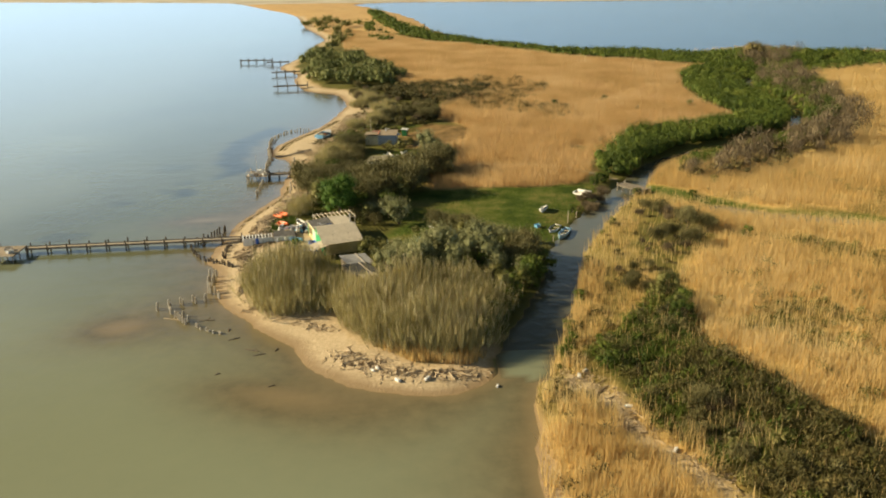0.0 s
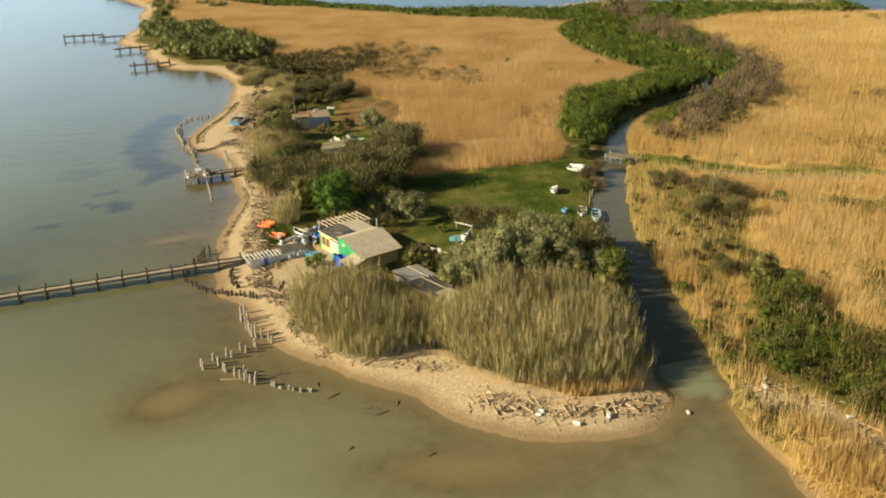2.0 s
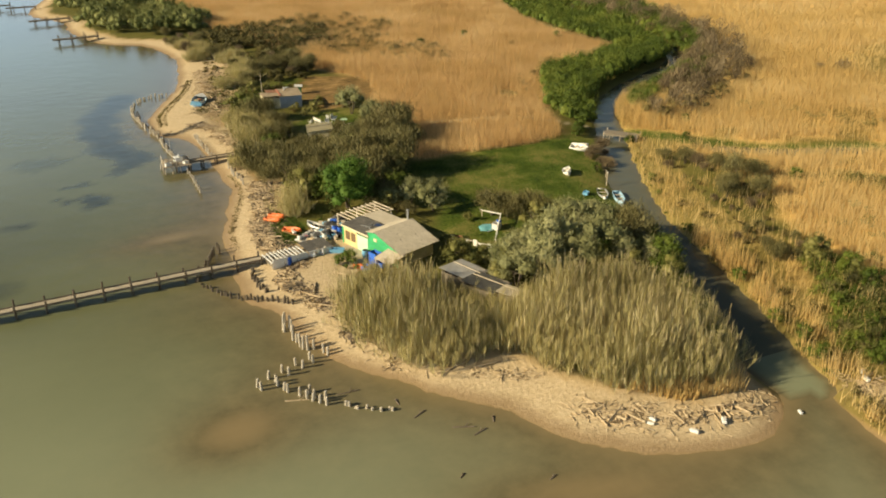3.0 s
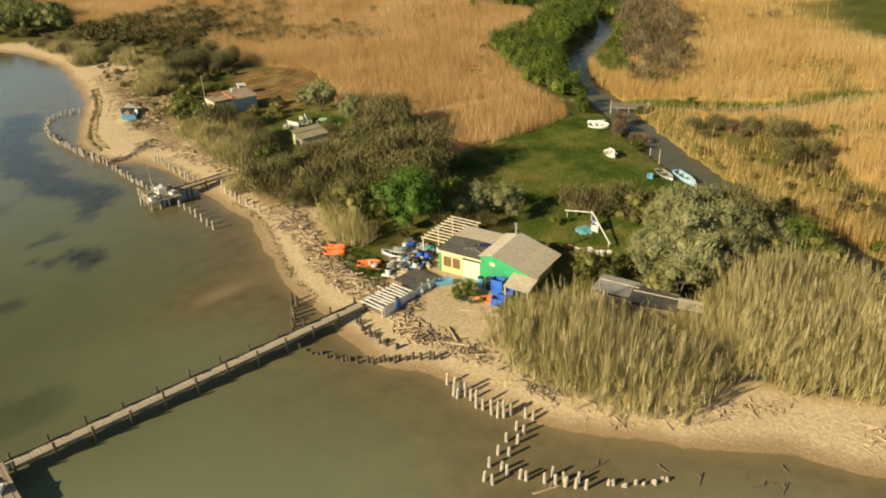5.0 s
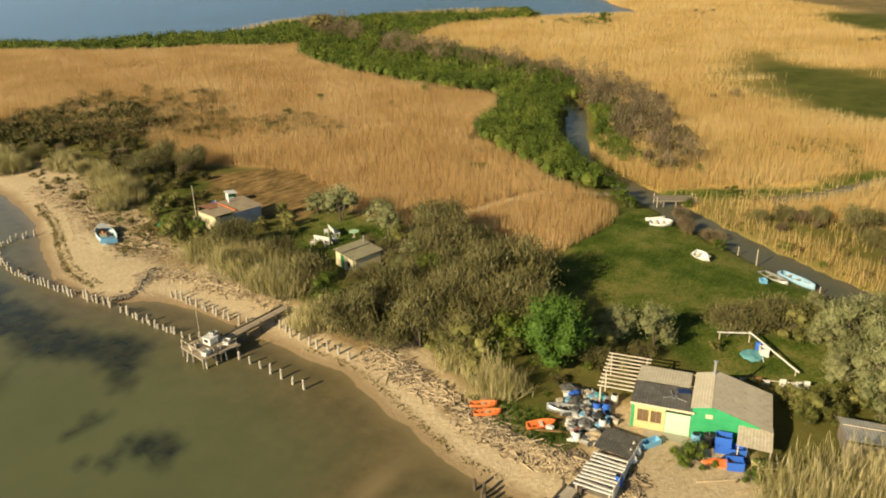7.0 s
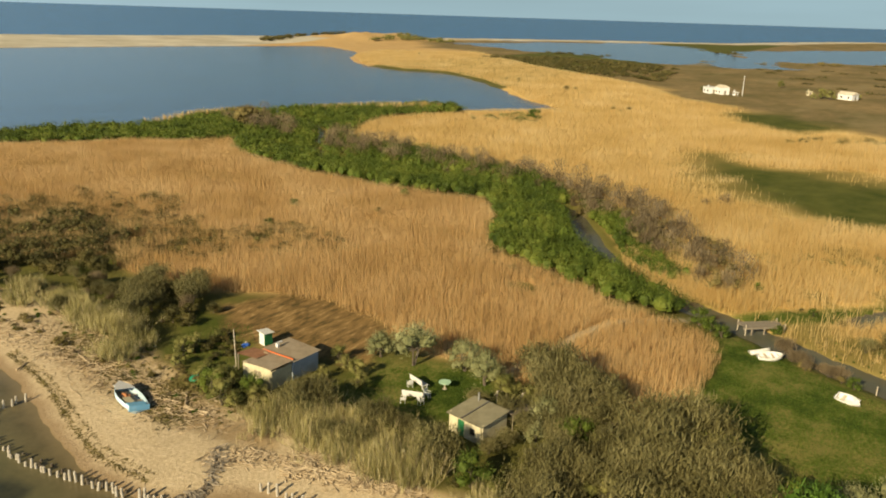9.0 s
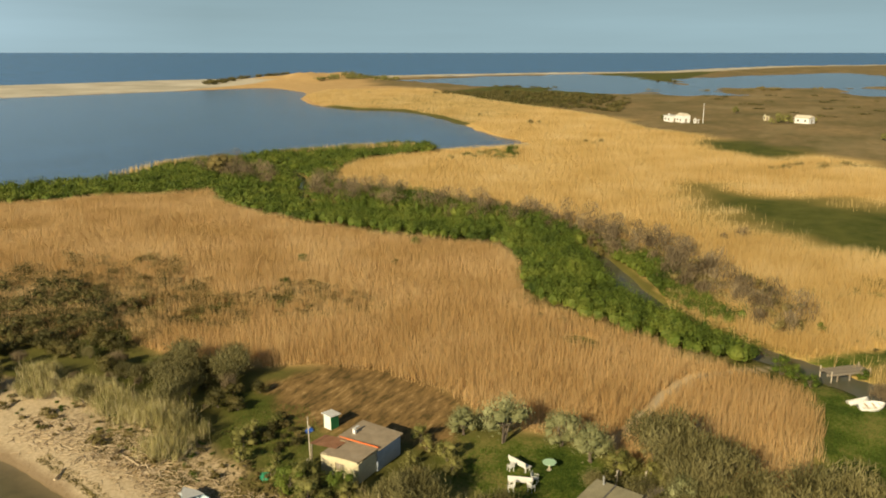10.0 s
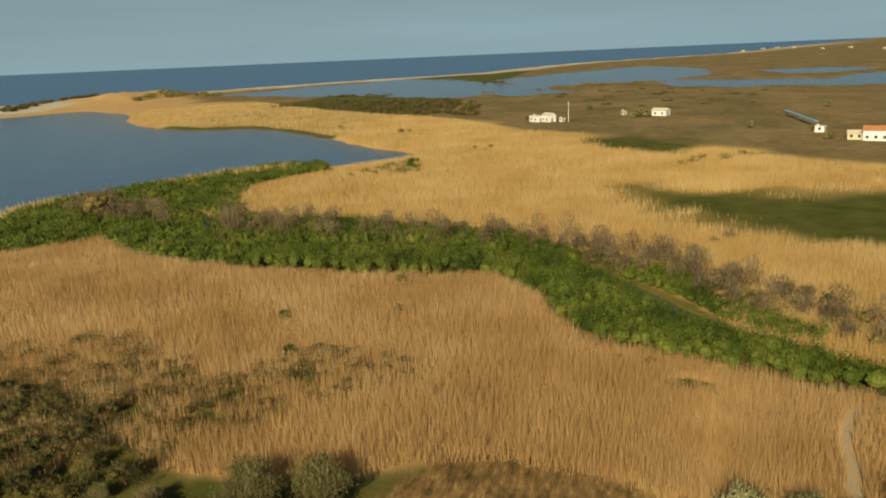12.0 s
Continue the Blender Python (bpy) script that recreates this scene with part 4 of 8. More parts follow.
# ---- single shrubs and trees ----
def crown_of(r, tall, wide, lobes, per, size, base=0.25, heart=0.5, spray=0.25):
    a = r.uniform(0, 2 * np.pi, lobes)
    d = np.sqrt(r.random(lobes)) * wide * 0.62
    z = tall * r.uniform(base + 0.12, 0.84, lobes) * (1 - 0.25 * d / wide)
    c = np.stack([d * np.cos(a), d * np.sin(a), z], 1)
    c[0] = (0, 0, tall * 0.78)
    rad = wide * r.uniform(0.28, 0.5, lobes)
    rad = np.stack([rad, rad, np.minimum(rad * 0.85, tall * 0.24)], 1)
    lv = leaves(c, rad, per, size, r, 0.24, -0.6, spray)
    return c, merged(lv, hearts_of(c, rad, heart, r)) if heart else lv


def limbs_of(r, c, tall, thick, stems):
    foot = np.column_stack([r.normal(0, thick * 1.2, (stems, 2)), np.full(stems, -0.15)])
    fork = np.column_stack([r.normal(0, tall * 0.09, (stems, 2)), r.uniform(0.25, 0.4, stems) * tall])
    near = r.integers(0, stems, len(c))
    a = tubes(foot, fork, thick, thick * 0.65, 6)
    b = tubes(fork[near], c, thick * 0.5, thick * 0.16, 5)
    return merged(a, b)


def shrub(name, seed, tall, wide, lobes, per, size, material, thick=0.07, stems=3, base=0.1, heart=0.5, spray=0.25):
    r = np.random.default_rng(seed)
    thing = new(name)
    c, lv = crown_of(r, tall, wide, lobes, per, size, base, heart, spray)
    hung("trunk", limbs_of(r, c, tall, thick, stems), M_BARK, thing)
    hung("crown", lv, material, thing)
    return thing


def twiggy(name, seed, tall, wide, twigs, material, fine=1.0):
    """A bare bush: many fine upright twigs from a few limbs."""
    r = np.random.default_rng(seed)
    thing = new(name)
    a, d = r.uniform(0, 2 * np.pi, 14), np.sqrt(r.random(14)) * wide * 0.7
    c = np.stack([d * np.cos(a), d * np.sin(a), tall * r.uniform(0.4, 0.75, 14)], 1)
    hung("trunk", limbs_of(r, c, tall, 0.06, 4), M_BARK, thing)
    k = r.integers(0, 14, twigs)
    p = c[k] + r.normal(0, 0.22, (twigs, 3)) * [wide, wide, tall * 0.55]
    p[:, 2] = np.clip(p[:, 2], 0.05 * tall, tall * 0.9)
    hung("crown", blades(p[:, :2], p[:, 2], r.uniform(0.35, 0.9, twigs) * fine, 0.07, 0.45 / fine, r), material, thing)
    return thing


LIB = {
    "olive": [shrub("olive_shrub", 10 + i, 3.0, 2.1, 12, 96, 0.092, M_OLIVE, spray=0.4) for i in range(4)],
    "grey": [shrub("tamarisk", 20 + i, 3.0, 1.8, 13, 125, 0.085, M_GREY, spray=0.45) for i in range(4)],
    "lush": [shrub("green_shrub", 30 + i, 2.6, 1.8, 10, 110, 0.095, M_LUSH) for i in range(3)],
    "brown": [shrub("dry_shrub", 40 + i, 2.2, 1.9, 9, 80, 0.095, M_BROWN, spray=0.6) for i in range(3)],
    "bare": [twiggy("bare_bush", 50 + i, 3.2, 1.9, 1300, M_PURPLE) for i in range(4)],
    "twig": [twiggy("grey_shrub", 80 + i, 3.3, 2.1, 3000, M_TWIG, 0.5) for i in range(4)],
    "dark": [shrub("brush_shrub", 90 + i, 2.2, 2.0, 12, 105, 0.098, M_BRUSH, spray=0.4) for i in range(3)],
    "low": [shrub("low_bush", 60 + i, 0.9, 1.0, 7, 45, 0.12, M_BROWN, 0.03, 3, 0.0, 0) for i in range(3)],
    "lowgreen": [shrub("low_bush", 70 + i, 0.8, 1.0, 7, 45, 0.12, M_GRASS, 0.03, 3, 0.0, 0) for i in range(3)],
}
LABELS = {"olive": ("olive-green shrub with dense fine leaves", "shrub"), "grey": ("pale grey-green feathery tamarisk tree", "tree"), "lush": ("dark lush green leafy shrub", "shrub"), "brown": ("dry brownish shrub with sparse leaves", "shrub"),
          "bare": ("bare purplish-brown bush of upright twigs", "bush"), "twig": ("grey-brown shrub of bare fine twigs", "shrub"), "dark": ("dark olive-brown dense brush shrub", "shrub"), "low": ("low dry brown bush", "bush"), "lowgreen": ("low green bush of beach plants", "bush")}
for key, obs in LIB.items():
    for ob in obs:
        tagged(ob, *LABELS[key], group=LABELS[key][1] + "s of the spit")
used = set()


CLEAR = [(-15.6, 139.8, 1.7), (-11.4, 141.4, 2.3), (-13.6, 142.8, 2.0), (11.6, 102.7, 2.6), (-17.6, 101.7, 1.7), (-9.4, 144.6, 2.6), (-12.6, 145.4, 2.2), (-9.6, 166.8, 4.4), (-13.6, 166.5, 1.5), (-12.0, 94.0, 2.4), (-11.0, 91.2, 2.3), (16.2, 107.6, 3.6), (13.5, 106.5, 1.5), (32.3, 127.6, 4.0), (29.7, 125.7, 2.5), (-1.5, 104, 3.2), (-15.1, 103.1, 5.0), (24.2, 125.8, 2.0), (-13.2, 140.4, 2.2), (-12.6, 139.4, 2.4), (-10.8, 140.4, 2.6), (0.6, 200.4, 3.6), (-1.2, 183.2, 3.4), (4.2, 212, 4.4)]


def plant(key, x, y, size=1.0, flat=1.0):
    src = LIB[key][int(rng.integers(len(LIB[key])))]
    s = size * rng.uniform(0.85, 1.15)
    m = pose(x, y, float(height((x, y))[0]) - 0.03, 0, 0, rng.uniform(0, 360)) @ Matrix.Diagonal((s, s, s * flat, 1))
    if src in used:
        return copy_thing(src, m)
    used.add(src)
    src.matrix_basis = m
    return src


def thicket(poly, gap, mixkeys, size=1.0, var=0.2, flat=1.0, keep=None):
    for x, y in scatter(np.array(poly, float), gap, keep):
        if any(math.hypot(x - a, y - b) < r for a, b, r in CLEAR):
            continue
        key = mixkeys[int(rng.integers(len(mixkeys)))]
        plant(key, x, y, size * rng.uniform(1 - var, 1 + var), flat)


def far_bushes(poly, gap, wide, tall, lobes, per, size, material, label, name="far_bushes", keep=None):
    """Bushes too many and too far to tell apart, each of several ragged lobes."""
    q = scatter(np.array(poly, float), gap, keep)
    k = np.repeat(np.arange(len(q)), lobes)
    s = rng.uniform(0.6, 1.35, len(q))
    off = rng.normal(0, 0.45, (len(k), 2)) * (wide * s[k])[:, None]
    p = q[k] + off
    h = tall * s[k] * rng.uniform(0.35, 0.8, len(k)) * (1 - 0.25 * np.clip(np.hypot(*off.T) / wide, 0, 1.5))
    r = np.stack([wide * s[k] * 0.5] * 2 + [tall * s[k] * 0.3], 1)
    c = np.column_stack([p, height(p) + h])
    lv = leaves(c, r, int(per * 0.65), size * 0.9, rng, 0.28, -0.7, 0.5)
    return stuff(name, lv if name == "low_brush" else merged(lv, hearts_of(c, r, 0.45)), material, label, "bushes")


def far_twigs(poly, gap, wide, tall, per, label):
    q = scatter(np.array(poly, float), gap, lambda p: look_up(p, "can") > 1.2)
    s = rng.uniform(0.45, 1.45, len(q))
    k = np.repeat(np.arange(len(q)), per)
    p = q[k] + rng.normal(0, 0.42, (len(k), 2)) * (wide * s[k])[:, None]
    z = height(p) + rng.uniform(0.0, 0.75, len(k)) * tall * s[k] * (1 - 0.2 * np.hypot(*(p - q[k]).T) / wide)
    return stuff("bare_scrub", blades(p, z, rng.uniform(0.4, 1.0, len(k)), 0.10, 0.5), M_PURPLE, label, "bushes")


SOUTH_GROVE = [(-8.2, 90.6), (-3.0, 88.7), (3.4, 87.7), (7.6, 88.6), (10.4, 94.2), (11.4, 98.2), (8.6, 101.5), (4.0, 102.7), (-0.1, 100.6), (-4.4, 98.2), (-8.7, 95.7)]
thicket(SOUTH_GROVE, 2.1, ["grey", "grey", "lush", "olive", "grey", "twig", "grey", "olive"], 1.0, 0.3)
thicket([(2.1, 73.7), (4.7, 78.7), (8.1, 84.7), (10.9, 90.6), (9.4, 91.1), (6.5, 85.7), (3.2, 79.7), (0.9, 74.7)], 1.4, ["lush", "lush", "olive"], 0.95, 0.25)
thicket([(-20.5, 126), (-17, 121.5), (-12, 120), (-7, 122), (-4, 127), (-3, 132), (-21, 132)], 2.1, ["twig", "olive", "lush", "twig", "olive", "olive", "twig", "lush"], 1.15, 0.25)
thicket([(-21, 132), (-3, 132), (-3, 136), (-5, 141), (-12, 139), (-15, 142), (-20, 142), (-21.3, 134)], 2.1, ["twig", "olive", "lush", "twig", "twig", "dark"], 0.8, 0.25)
thicket([(-19, 120), (-15, 119.5), (-8, 116), (-6, 119.5), (-10, 121), (-18, 123)], 1.9, ["olive", "lush"], 0.8, 0.2)
thicket([(-18, 142), (-13, 141), (-12, 149), (-12, 160), (-16, 163), (-18, 158), (-19, 150)], 1.8, ["lush", "twig", "dark", "twig", "olive", "dark"], 0.66, 0.3)
thicket([(-3, 137), (2, 136.5), (3, 144), (-4, 146)], 2.1, ["twig", "olive", "twig"], 0.95, 0.2)
for x, y, s in ((-12.3, 142.0, 0.4), (-10.6, 141.2, 0.5), (-6.4, 142.8, 0.8), (-5.6, 146.4, 0.7), (-14.2, 148.2, 0.55), (-13.4, 150.2, 0.7), (-8.0, 140.4, 0.65)):
    plant("twig", x, y, s)
thicket([(-15.6, 163), (-13, 163.6), (-12.6, 170.5), (-13.2, 175), (-15.6, 173)], 1.7, ["olive", "brown", "lush"], 0.5, 0.25)
thicket([(-18.4, 167), (-15.3, 171.4), (-12.6, 169.6), (-12.8, 164.8), (-16.4, 164.6)], 1.25, ["lush", "olive", "dark", "dark"], 0.72, 0.25)
thicket([(-9, 161), (-4, 162), (-4, 163.4), (-9, 163)], 1.7, ["brown", "olive"], 0.5, 0.2)
thicket([(-4, 186), (1, 186), (3, 191), (1, 198), (-3, 200), (-5, 194)], 2.5, ["dark", "twig", "bare", "twig"], 0.75, 0.25)
thicket([(-12, 184), (-5, 187), (-5, 195), (0, 199), (1, 206), (-4, 216), (-9, 236), (-11.3, 244.7), (-18.9, 244.3), (-19.5, 232), (-15.5, 215), (-12.5, 205), (-10, 195)], 3.4, ["dark", "twig", "bare", "brown"], 0.55, 0.3)
far_bushes([(-11.3, 244.7), (-9.1, 244.7), (-2.9, 264.1), (-10.8, 286.8), (-24.7, 312.5), (-40, 324), (-39.5, 303), (-34, 278), (-31.5, 256), (-23, 247)], 5.0, 2.8, 4.6, 16, 150, 0.13, M_FARTREE, "olive-green bushes and trees behind the far beach")
far_bushes([(-12.5, 244.8), (-9.1, 244.7), (-2.9, 264.1), (-10.8, 286.8), (-20.8, 292.3), (-22.3, 264.9)], 6.5, 2.4, 3.6, 8, 170, 0.14, M_OLIVE, "olive-green bushes behind the far beach")
far_bushes([(-35.7, 340.3), (-28.5, 353.0), (-23.2, 387.2), (-28.6, 417.3), (-35.9, 415.9), (-36.2, 374.2)], 7, 2.4, 3.6, 6, 30, 0.45, M_OLIVE, "distant olive-green bushes on the spit")
far_bushes([(-38.8, 415.3), (-27.2, 437.0), (-40.5, 511.7), (-58.6, 514.7), (-54.1, 471.7)], 14, 4, 4, 6, 30, 0.8, M_OLIVE, "distant olive-green bushes on the spit")
far_bushes([(-9.3, 356.0), (1.3, 380.4), (-7.9, 441.3), (-20.0, 484.1), (-30.6, 477.2), (-24.9, 418.0), (-23.0, 365.3)], 13, 3, 2.4, 5, 30, 0.6, M_LUSH, "scattered dark green bushes among far reeds")
in_dark = lambda q: signed(q, WILD_DARK) + 3 * wobble(q, 5, 2) + 6 * wobble(q, 11, 4) > -1
WILD_ROUND = np.array([(22, 260), (32, 226), (44, 202), (36, 188), (14, 200), (-6, 208), (-10, 232), (2, 256)])
far_bushes(WILD_ROUND, 2.5, 1.3, 1.4, 5, 66, 0.11, M_BRUSH, "low dark brush scattered through the reeds", "low_brush", in_dark)
far_bushes([(12, 214), (24, 216), (32, 224), (37, 232), (31, 248), (18.4, 250.9), (6, 240), (8, 222)], 4.2, 1.5, 2.0, 7, 80, 0.115, M_BRUSH, "dark leafy brush standing in the reeds", "low_brush")
far_bushes(WILD_ROUND, 4.6, 1.2, 1.2, 4, 60, 0.11, M_BROWN, "olive-green brush scattered through the reeds", "low_brush", in_dark)
DARK_BRUSH = [(-6, 215), (2, 216.5), (9, 214.5), (15, 217), (20, 226), (20, 238), (10, 244), (-6.7, 243.4), (-10, 236)]
far_bushes(DARK_BRUSH, 2.0, 1.5, 1.9, 7, 80, 0.115, M_BRUSH, "dark olive brush behind the beach", "brush", lambda q: wobble(q, 5, 9) > -0.55)
PURPLE = [(104, 252), (121, 268), (111, 224), (109, 202), (98, 175), (79, 150), (64, 141), (52, 135), (43, 129), (42.5, 136), (50, 143), (61, 152.5), (72, 161), (87, 184), (95, 208), (98, 235)]
far_twigs(PURPLE, 3.9, 1.9, 5.2, 380, "bare purplish-brown scrub along the reed edge")
far_bushes(PURPLE, 5.0, 1.8, 2.2, 6, 26, 0.25, M_BROWN, "dry brown bushes among bare scrub")
far_bushes([(57, 138), (59, 131), (64.2, 122.6), (71.5, 114.7), (74.2, 116.5), (66.6, 125.3), (62, 135)], 3.0, 1.5, 1.0, 4, 30, 0.18, M_OLIVE, "low olive brush in a line through golden reeds", "low_brush")
far_twigs([(93, 148), (96, 140), (100, 144), (96, 151)], 4.0, 1.7, 2.6, 180, "bare brown scrub among golden reeds")
far_bushes([(28.2, 86.6), (42.5, 94.6), (60, 70), (75, 40), (50, 30), (35.5, 50.1), (29.1, 64.3)], 5.0, 1.5, 0.9, 4, 30, 0.17, M_OLIVE, "low olive brush scattered in golden reeds", "low_brush")
thicket([(38.9, 118.8), (43.7, 122.5), (48, 132), (56, 140), (50, 143), (42, 132)], 3.3, ["brown", "lush", "low"], 0.5, 0.35)
far_bushes([(533, 420), (488, 365), (450, 322), (419, 292), (403, 239), (529, 266), (569, 330), (578, 379)], 10, 4.5, 2.2, 6, 24, 0.6, M_BRUSH, "low dark bushes at the moor's edge")
far_bushes([(195, 146), (200, 150), (222, 124), (216, 120)], 6, 2.5, 1.6, 5, 24, 0.4, M_BROWN, "low dark bushes in the golden reeds")
far_bushes([(640, 600), (700, 615), (800, 610), (800, 575), (700, 585)], 12, 6, 3.0, 6, 24, 0.8, M_OLIVE, "dark bushes on the dune")
far_bushes([(730, 130), (760, 190), (700, 250), (660, 330), (650, 260), (690, 160)], 40, 7, 1.7, 5, 24, 0.9, M_BROWN, "scattered bushes round the marsh pools")
far_bushes([(400, 120), (560, 60), (640, 140), (600, 240), (470, 210)], 34, 4, 0.8, 5, 20, 0.5, M_BRUSH, "low scattered bushes on the brown moor")
far_bushes([(566, 665), (622, 680), (655, 674), (680, 660), (690, 672), (655, 690), (620, 696), (566, 682)], 8, 4.5, 3.2, 6, 24, 0.8, M_BRUSH, "dark bushes on the sand bar behind the lake")
far_bushes([(860, 303), (870, 312), (835, 275), (828, 268)], 7, 4.5, 2.6, 6, 24, 0.8, M_BRUSH, "dark bushes standing in the marsh pools")
far_bushes([(640, 385), (676, 436), (706, 372), (690, 360)], 16, 4, 1.4, 5, 24, 0.7, M_BRUSH, "low dark bushes beside the marsh pools")
for x, y in scatter([(4.9, 62.4), (8.3, 70.6), (12.9, 80.6), (17.4, 94.5), (20, 104), (26.7, 117.0), (33, 128), (36, 128), (30.8, 117.0), (25.0, 106.3), (21.7, 94.6), (17.2, 80.6), (11.6, 68.5), (7.0, 60.3)], 1.5, lambda q: (look_up(q, "can") > 0.25) & (look_up(q, "can") < 1.5) & (look_up(q, "d") > 0.35)):
    plant("lowgreen" if rng.random() < 0.7 else "lush", x, y, 0.5, 0.9)
for x, y in scatter([(8.3, 68.5), (13.4, 78.6), (18.4, 92.6), (21.8, 105.3), (27.7, 116.1), (33.2, 125.2), (37.5, 122.4), (33.2, 113.5), (27.2, 103.4), (23.9, 92.6), (19.4, 80.6), (11.6, 68.5)], 2.1, lambda q: look_up(q, "can") > 1.5):
    plant(("low", "brown", "lowgreen", "low")[int(rng.integers(4))], x, y, 0.55, 1.0)
dry_off = lambda q: dist_line(q, TRAIL) > 1.2
SCRUB_BANK = [(12.2, 69), (14.0, 73.0), (19.3, 79.6), (23.4, 86), (25.8, 84), (25.2, 78.6), (23.1, 70.3), (25.1, 66.3), (27.2, 62), (28.6, 57), (30, 49), (25, 44), (19.0, 46.4), (16.4, 51.4), (14.8, 56.4), (14.0, 60.5), (12.6, 64.5)]
for gap_, tall_, mat_, seed_, lab_ in ((1.1, 0.9, M_LUSH, 1, "low green scrub covering the canal bank"), (1.1, 0.9, M_OLIVE, 4, "low olive scrub covering the canal bank"), (1.4, 1.2, M_TWIG, 8, "grey-brown twiggy scrub on the canal bank"), (1.2, 0.9, M_BRUSH, 12, "dark brush on the canal bank")):
    far_bushes(SCRUB_BANK, gap_, 0.95, tall_, 5, 46, 0.13, mat_, lab_, "low_brush", lambda q: dry_off(q) & (wobble(q, 3.4, seed_) + 0.5 * wobble(q, 1.3, seed_ + 1) > (-0.45 if seed_ == 1 else 0.2) + 0.05 * (66 - q[:, 1]) * (seed_ == 1)) & (signed(q, np.array(SCRUB_BANK)) + 1.2 * wobble(q, 2.2, 5) > 0.3))
thicket([(13.6, 73.4), (17.2, 77), (18.4, 73.8), (16.6, 67.4), (13.4, 63.6), (11.6, 66)], 1.7, ["lush", "lowgreen", "lush", "lowgreen", "brown"], 0.5, 0.3, 0.9, dry_off)
thicket([(20.6, 83.2), (24.4, 86.4), (24.8, 81), (23.6, 76), (20.8, 75.6)], 1.9, ["lush", "brown", "lush", "olive"], 0.6, 0.3)
DARK_MASS = [(17.6, 65.6), (21.2, 68.8), (24.8, 67.2), (26.8, 63.4), (28.2, 58), (30.4, 54.6), (29, 50.6), (26.6, 54.6), (24, 54.8), (22, 59.2), (17, 59.4)]
far_bushes(DARK_MASS, 0.95, 1.0, 1.3, 5, 44, 0.15, M_BRUSH, "low dense olive-brown scrub on the canal bank", "low_brush")
far_bushes(DARK_MASS, 1.9, 0.9, 1.2, 5, 40, 0.15, M_LUSH, "low dense green scrub on the canal bank", "low_brush")
thicket([(17, 59.4), (20.6, 60.4), (22.2, 57), (23, 53.4), (20.2, 50.4), (17.8, 52.2), (16.6, 55.6)], 1.3, ["bare", "twig", "bare", "brown"], 0.45, 0.3, 0.9, dry_off)
thicket([(14.6, 55.2), (16.6, 55.6), (17.6, 53.4), (17, 51.4), (15.4, 52.2)], 1.0, ["lush", "lowgreen"], 0.5, 0.3, 0.9, dry_off)
thicket([(19.2, 90), (23.4, 92.6), (26.8, 92), (26, 86), (20.8, 83.8), (17.8, 84.2)], 1.9, ["brown", "twig", "lowgreen", "bare"], 0.5, 0.3)
far_bushes([(17, 50), (22, 51), (26, 54), (34, 50), (44, 52), (48, 44), (36, 40), (22, 42)], 1.5, 1.0, 1.2, 5, 40, 0.15, M_BRUSH, "low olive-brown scrub south of the debris trail", "low_brush")
far_bushes([(19, 48), (28, 52), (40, 50), (46, 44), (34, 41), (22, 43)], 2.0, 0.9, 1.2, 5, 40, 0.15, M_BROWN, "dry brown scrub south of the debris trail", "low_brush")
far_bushes([(27, 66), (30, 92), (44, 100), (66, 96), (86, 70), (70, 40), (44, 52), (34, 56)], 2.3, 1.0, 1.0, 4, 34, 0.15, M_OLIVE, "olive-green brush patches in the golden reeds", "low_brush", lambda q: MOTTLE(q) > 0.3)
BANK_REEDS = np.array([(16.6, 94), (12.2, 78), (8.2, 68), (6.4, 62.4), (6.0, 57), (6.0, 46), (12, 46), (11.4, 53), (11.2, 58), (9.6, 62.6), (11.6, 68), (15.6, 78.4), (19, 93)])
stuff("reed_bed", reed_bed(BANK_REEDS, 0.2, 2.0, 0.075, 0.26, lambda q: (wobble(q, 2.2, 3) + 0.6 * wobble(q, 0.9, 4) > 0.05) & (look_up(q, "d") > 0.05) & (dist_line(q, TRAIL) > 0.9)), M_REED_B, "clumps of tall golden reed along the canal bank", "reeds")
far_bushes(BANK_REEDS, 1.7, 0.7, 0.8, 4, 34, 0.14, M_BRUSH, "low olive-brown weeds between the bank's reeds", "low_brush", lambda q: (look_up(q, "d") > 0.6) & (wobble(q, 2.2, 3) < 0.1) & dry_off(q))
thicket([(24.1, 91.6), (27.8, 91.2), (32.6, 96.5), (37.6, 105.4), (36.2, 110.8), (32.1, 119.7), (29.9, 115.2), (27.2, 108.1), (24.1, 100.0)], 2.4, ["twig", "brown", "bare", "brown", "low"], 0.6, 0.35)
thicket([(21.0, 72.5), (23.2, 72.4), (25.3, 80.6), (23.1, 81.6)], 1.6, ["lush", "dark"], 0.7, 0.3)
thicket([(38.0, 99.5), (42.5, 96.6), (46.8, 100.6), (40.2, 106.4)], 2.6, ["brown", "lush", "low"], 0.5, 0.3)
thicket([(20.4, 117), (22.6, 122), (26, 124.4), (27.7, 123.7), (24.4, 119), (21.5, 115)], 1.5, ["bare", "brown", "bare", "bare"], 0.75, 0.2)
for x, y, s in ((-5.0, 183.6, 1.0), (-5.2, 186.0, 0.95), (-3.6, 200.6, 1.05), (-3.7, 202.8, 1.0), (-1.0, 214.6, 1.15), (-1.4, 212.0, 1.1), (-0.2, 217.0, 1.1), (13.0, 208.4, 0.8), (19.2, 207.2, 0.7), (13.2, 216.4, 0.8), (25.2, 201.2, 0.7)):
    plant("dark", x, y, s)
for x, y, s in ((-0.5, 107.7, 0.85), (0.9, 106.6, 0.7), (2.0, 105.4, 1.0), (3.6, 104.2, 0.95)):
    plant("twig", x, y, s)
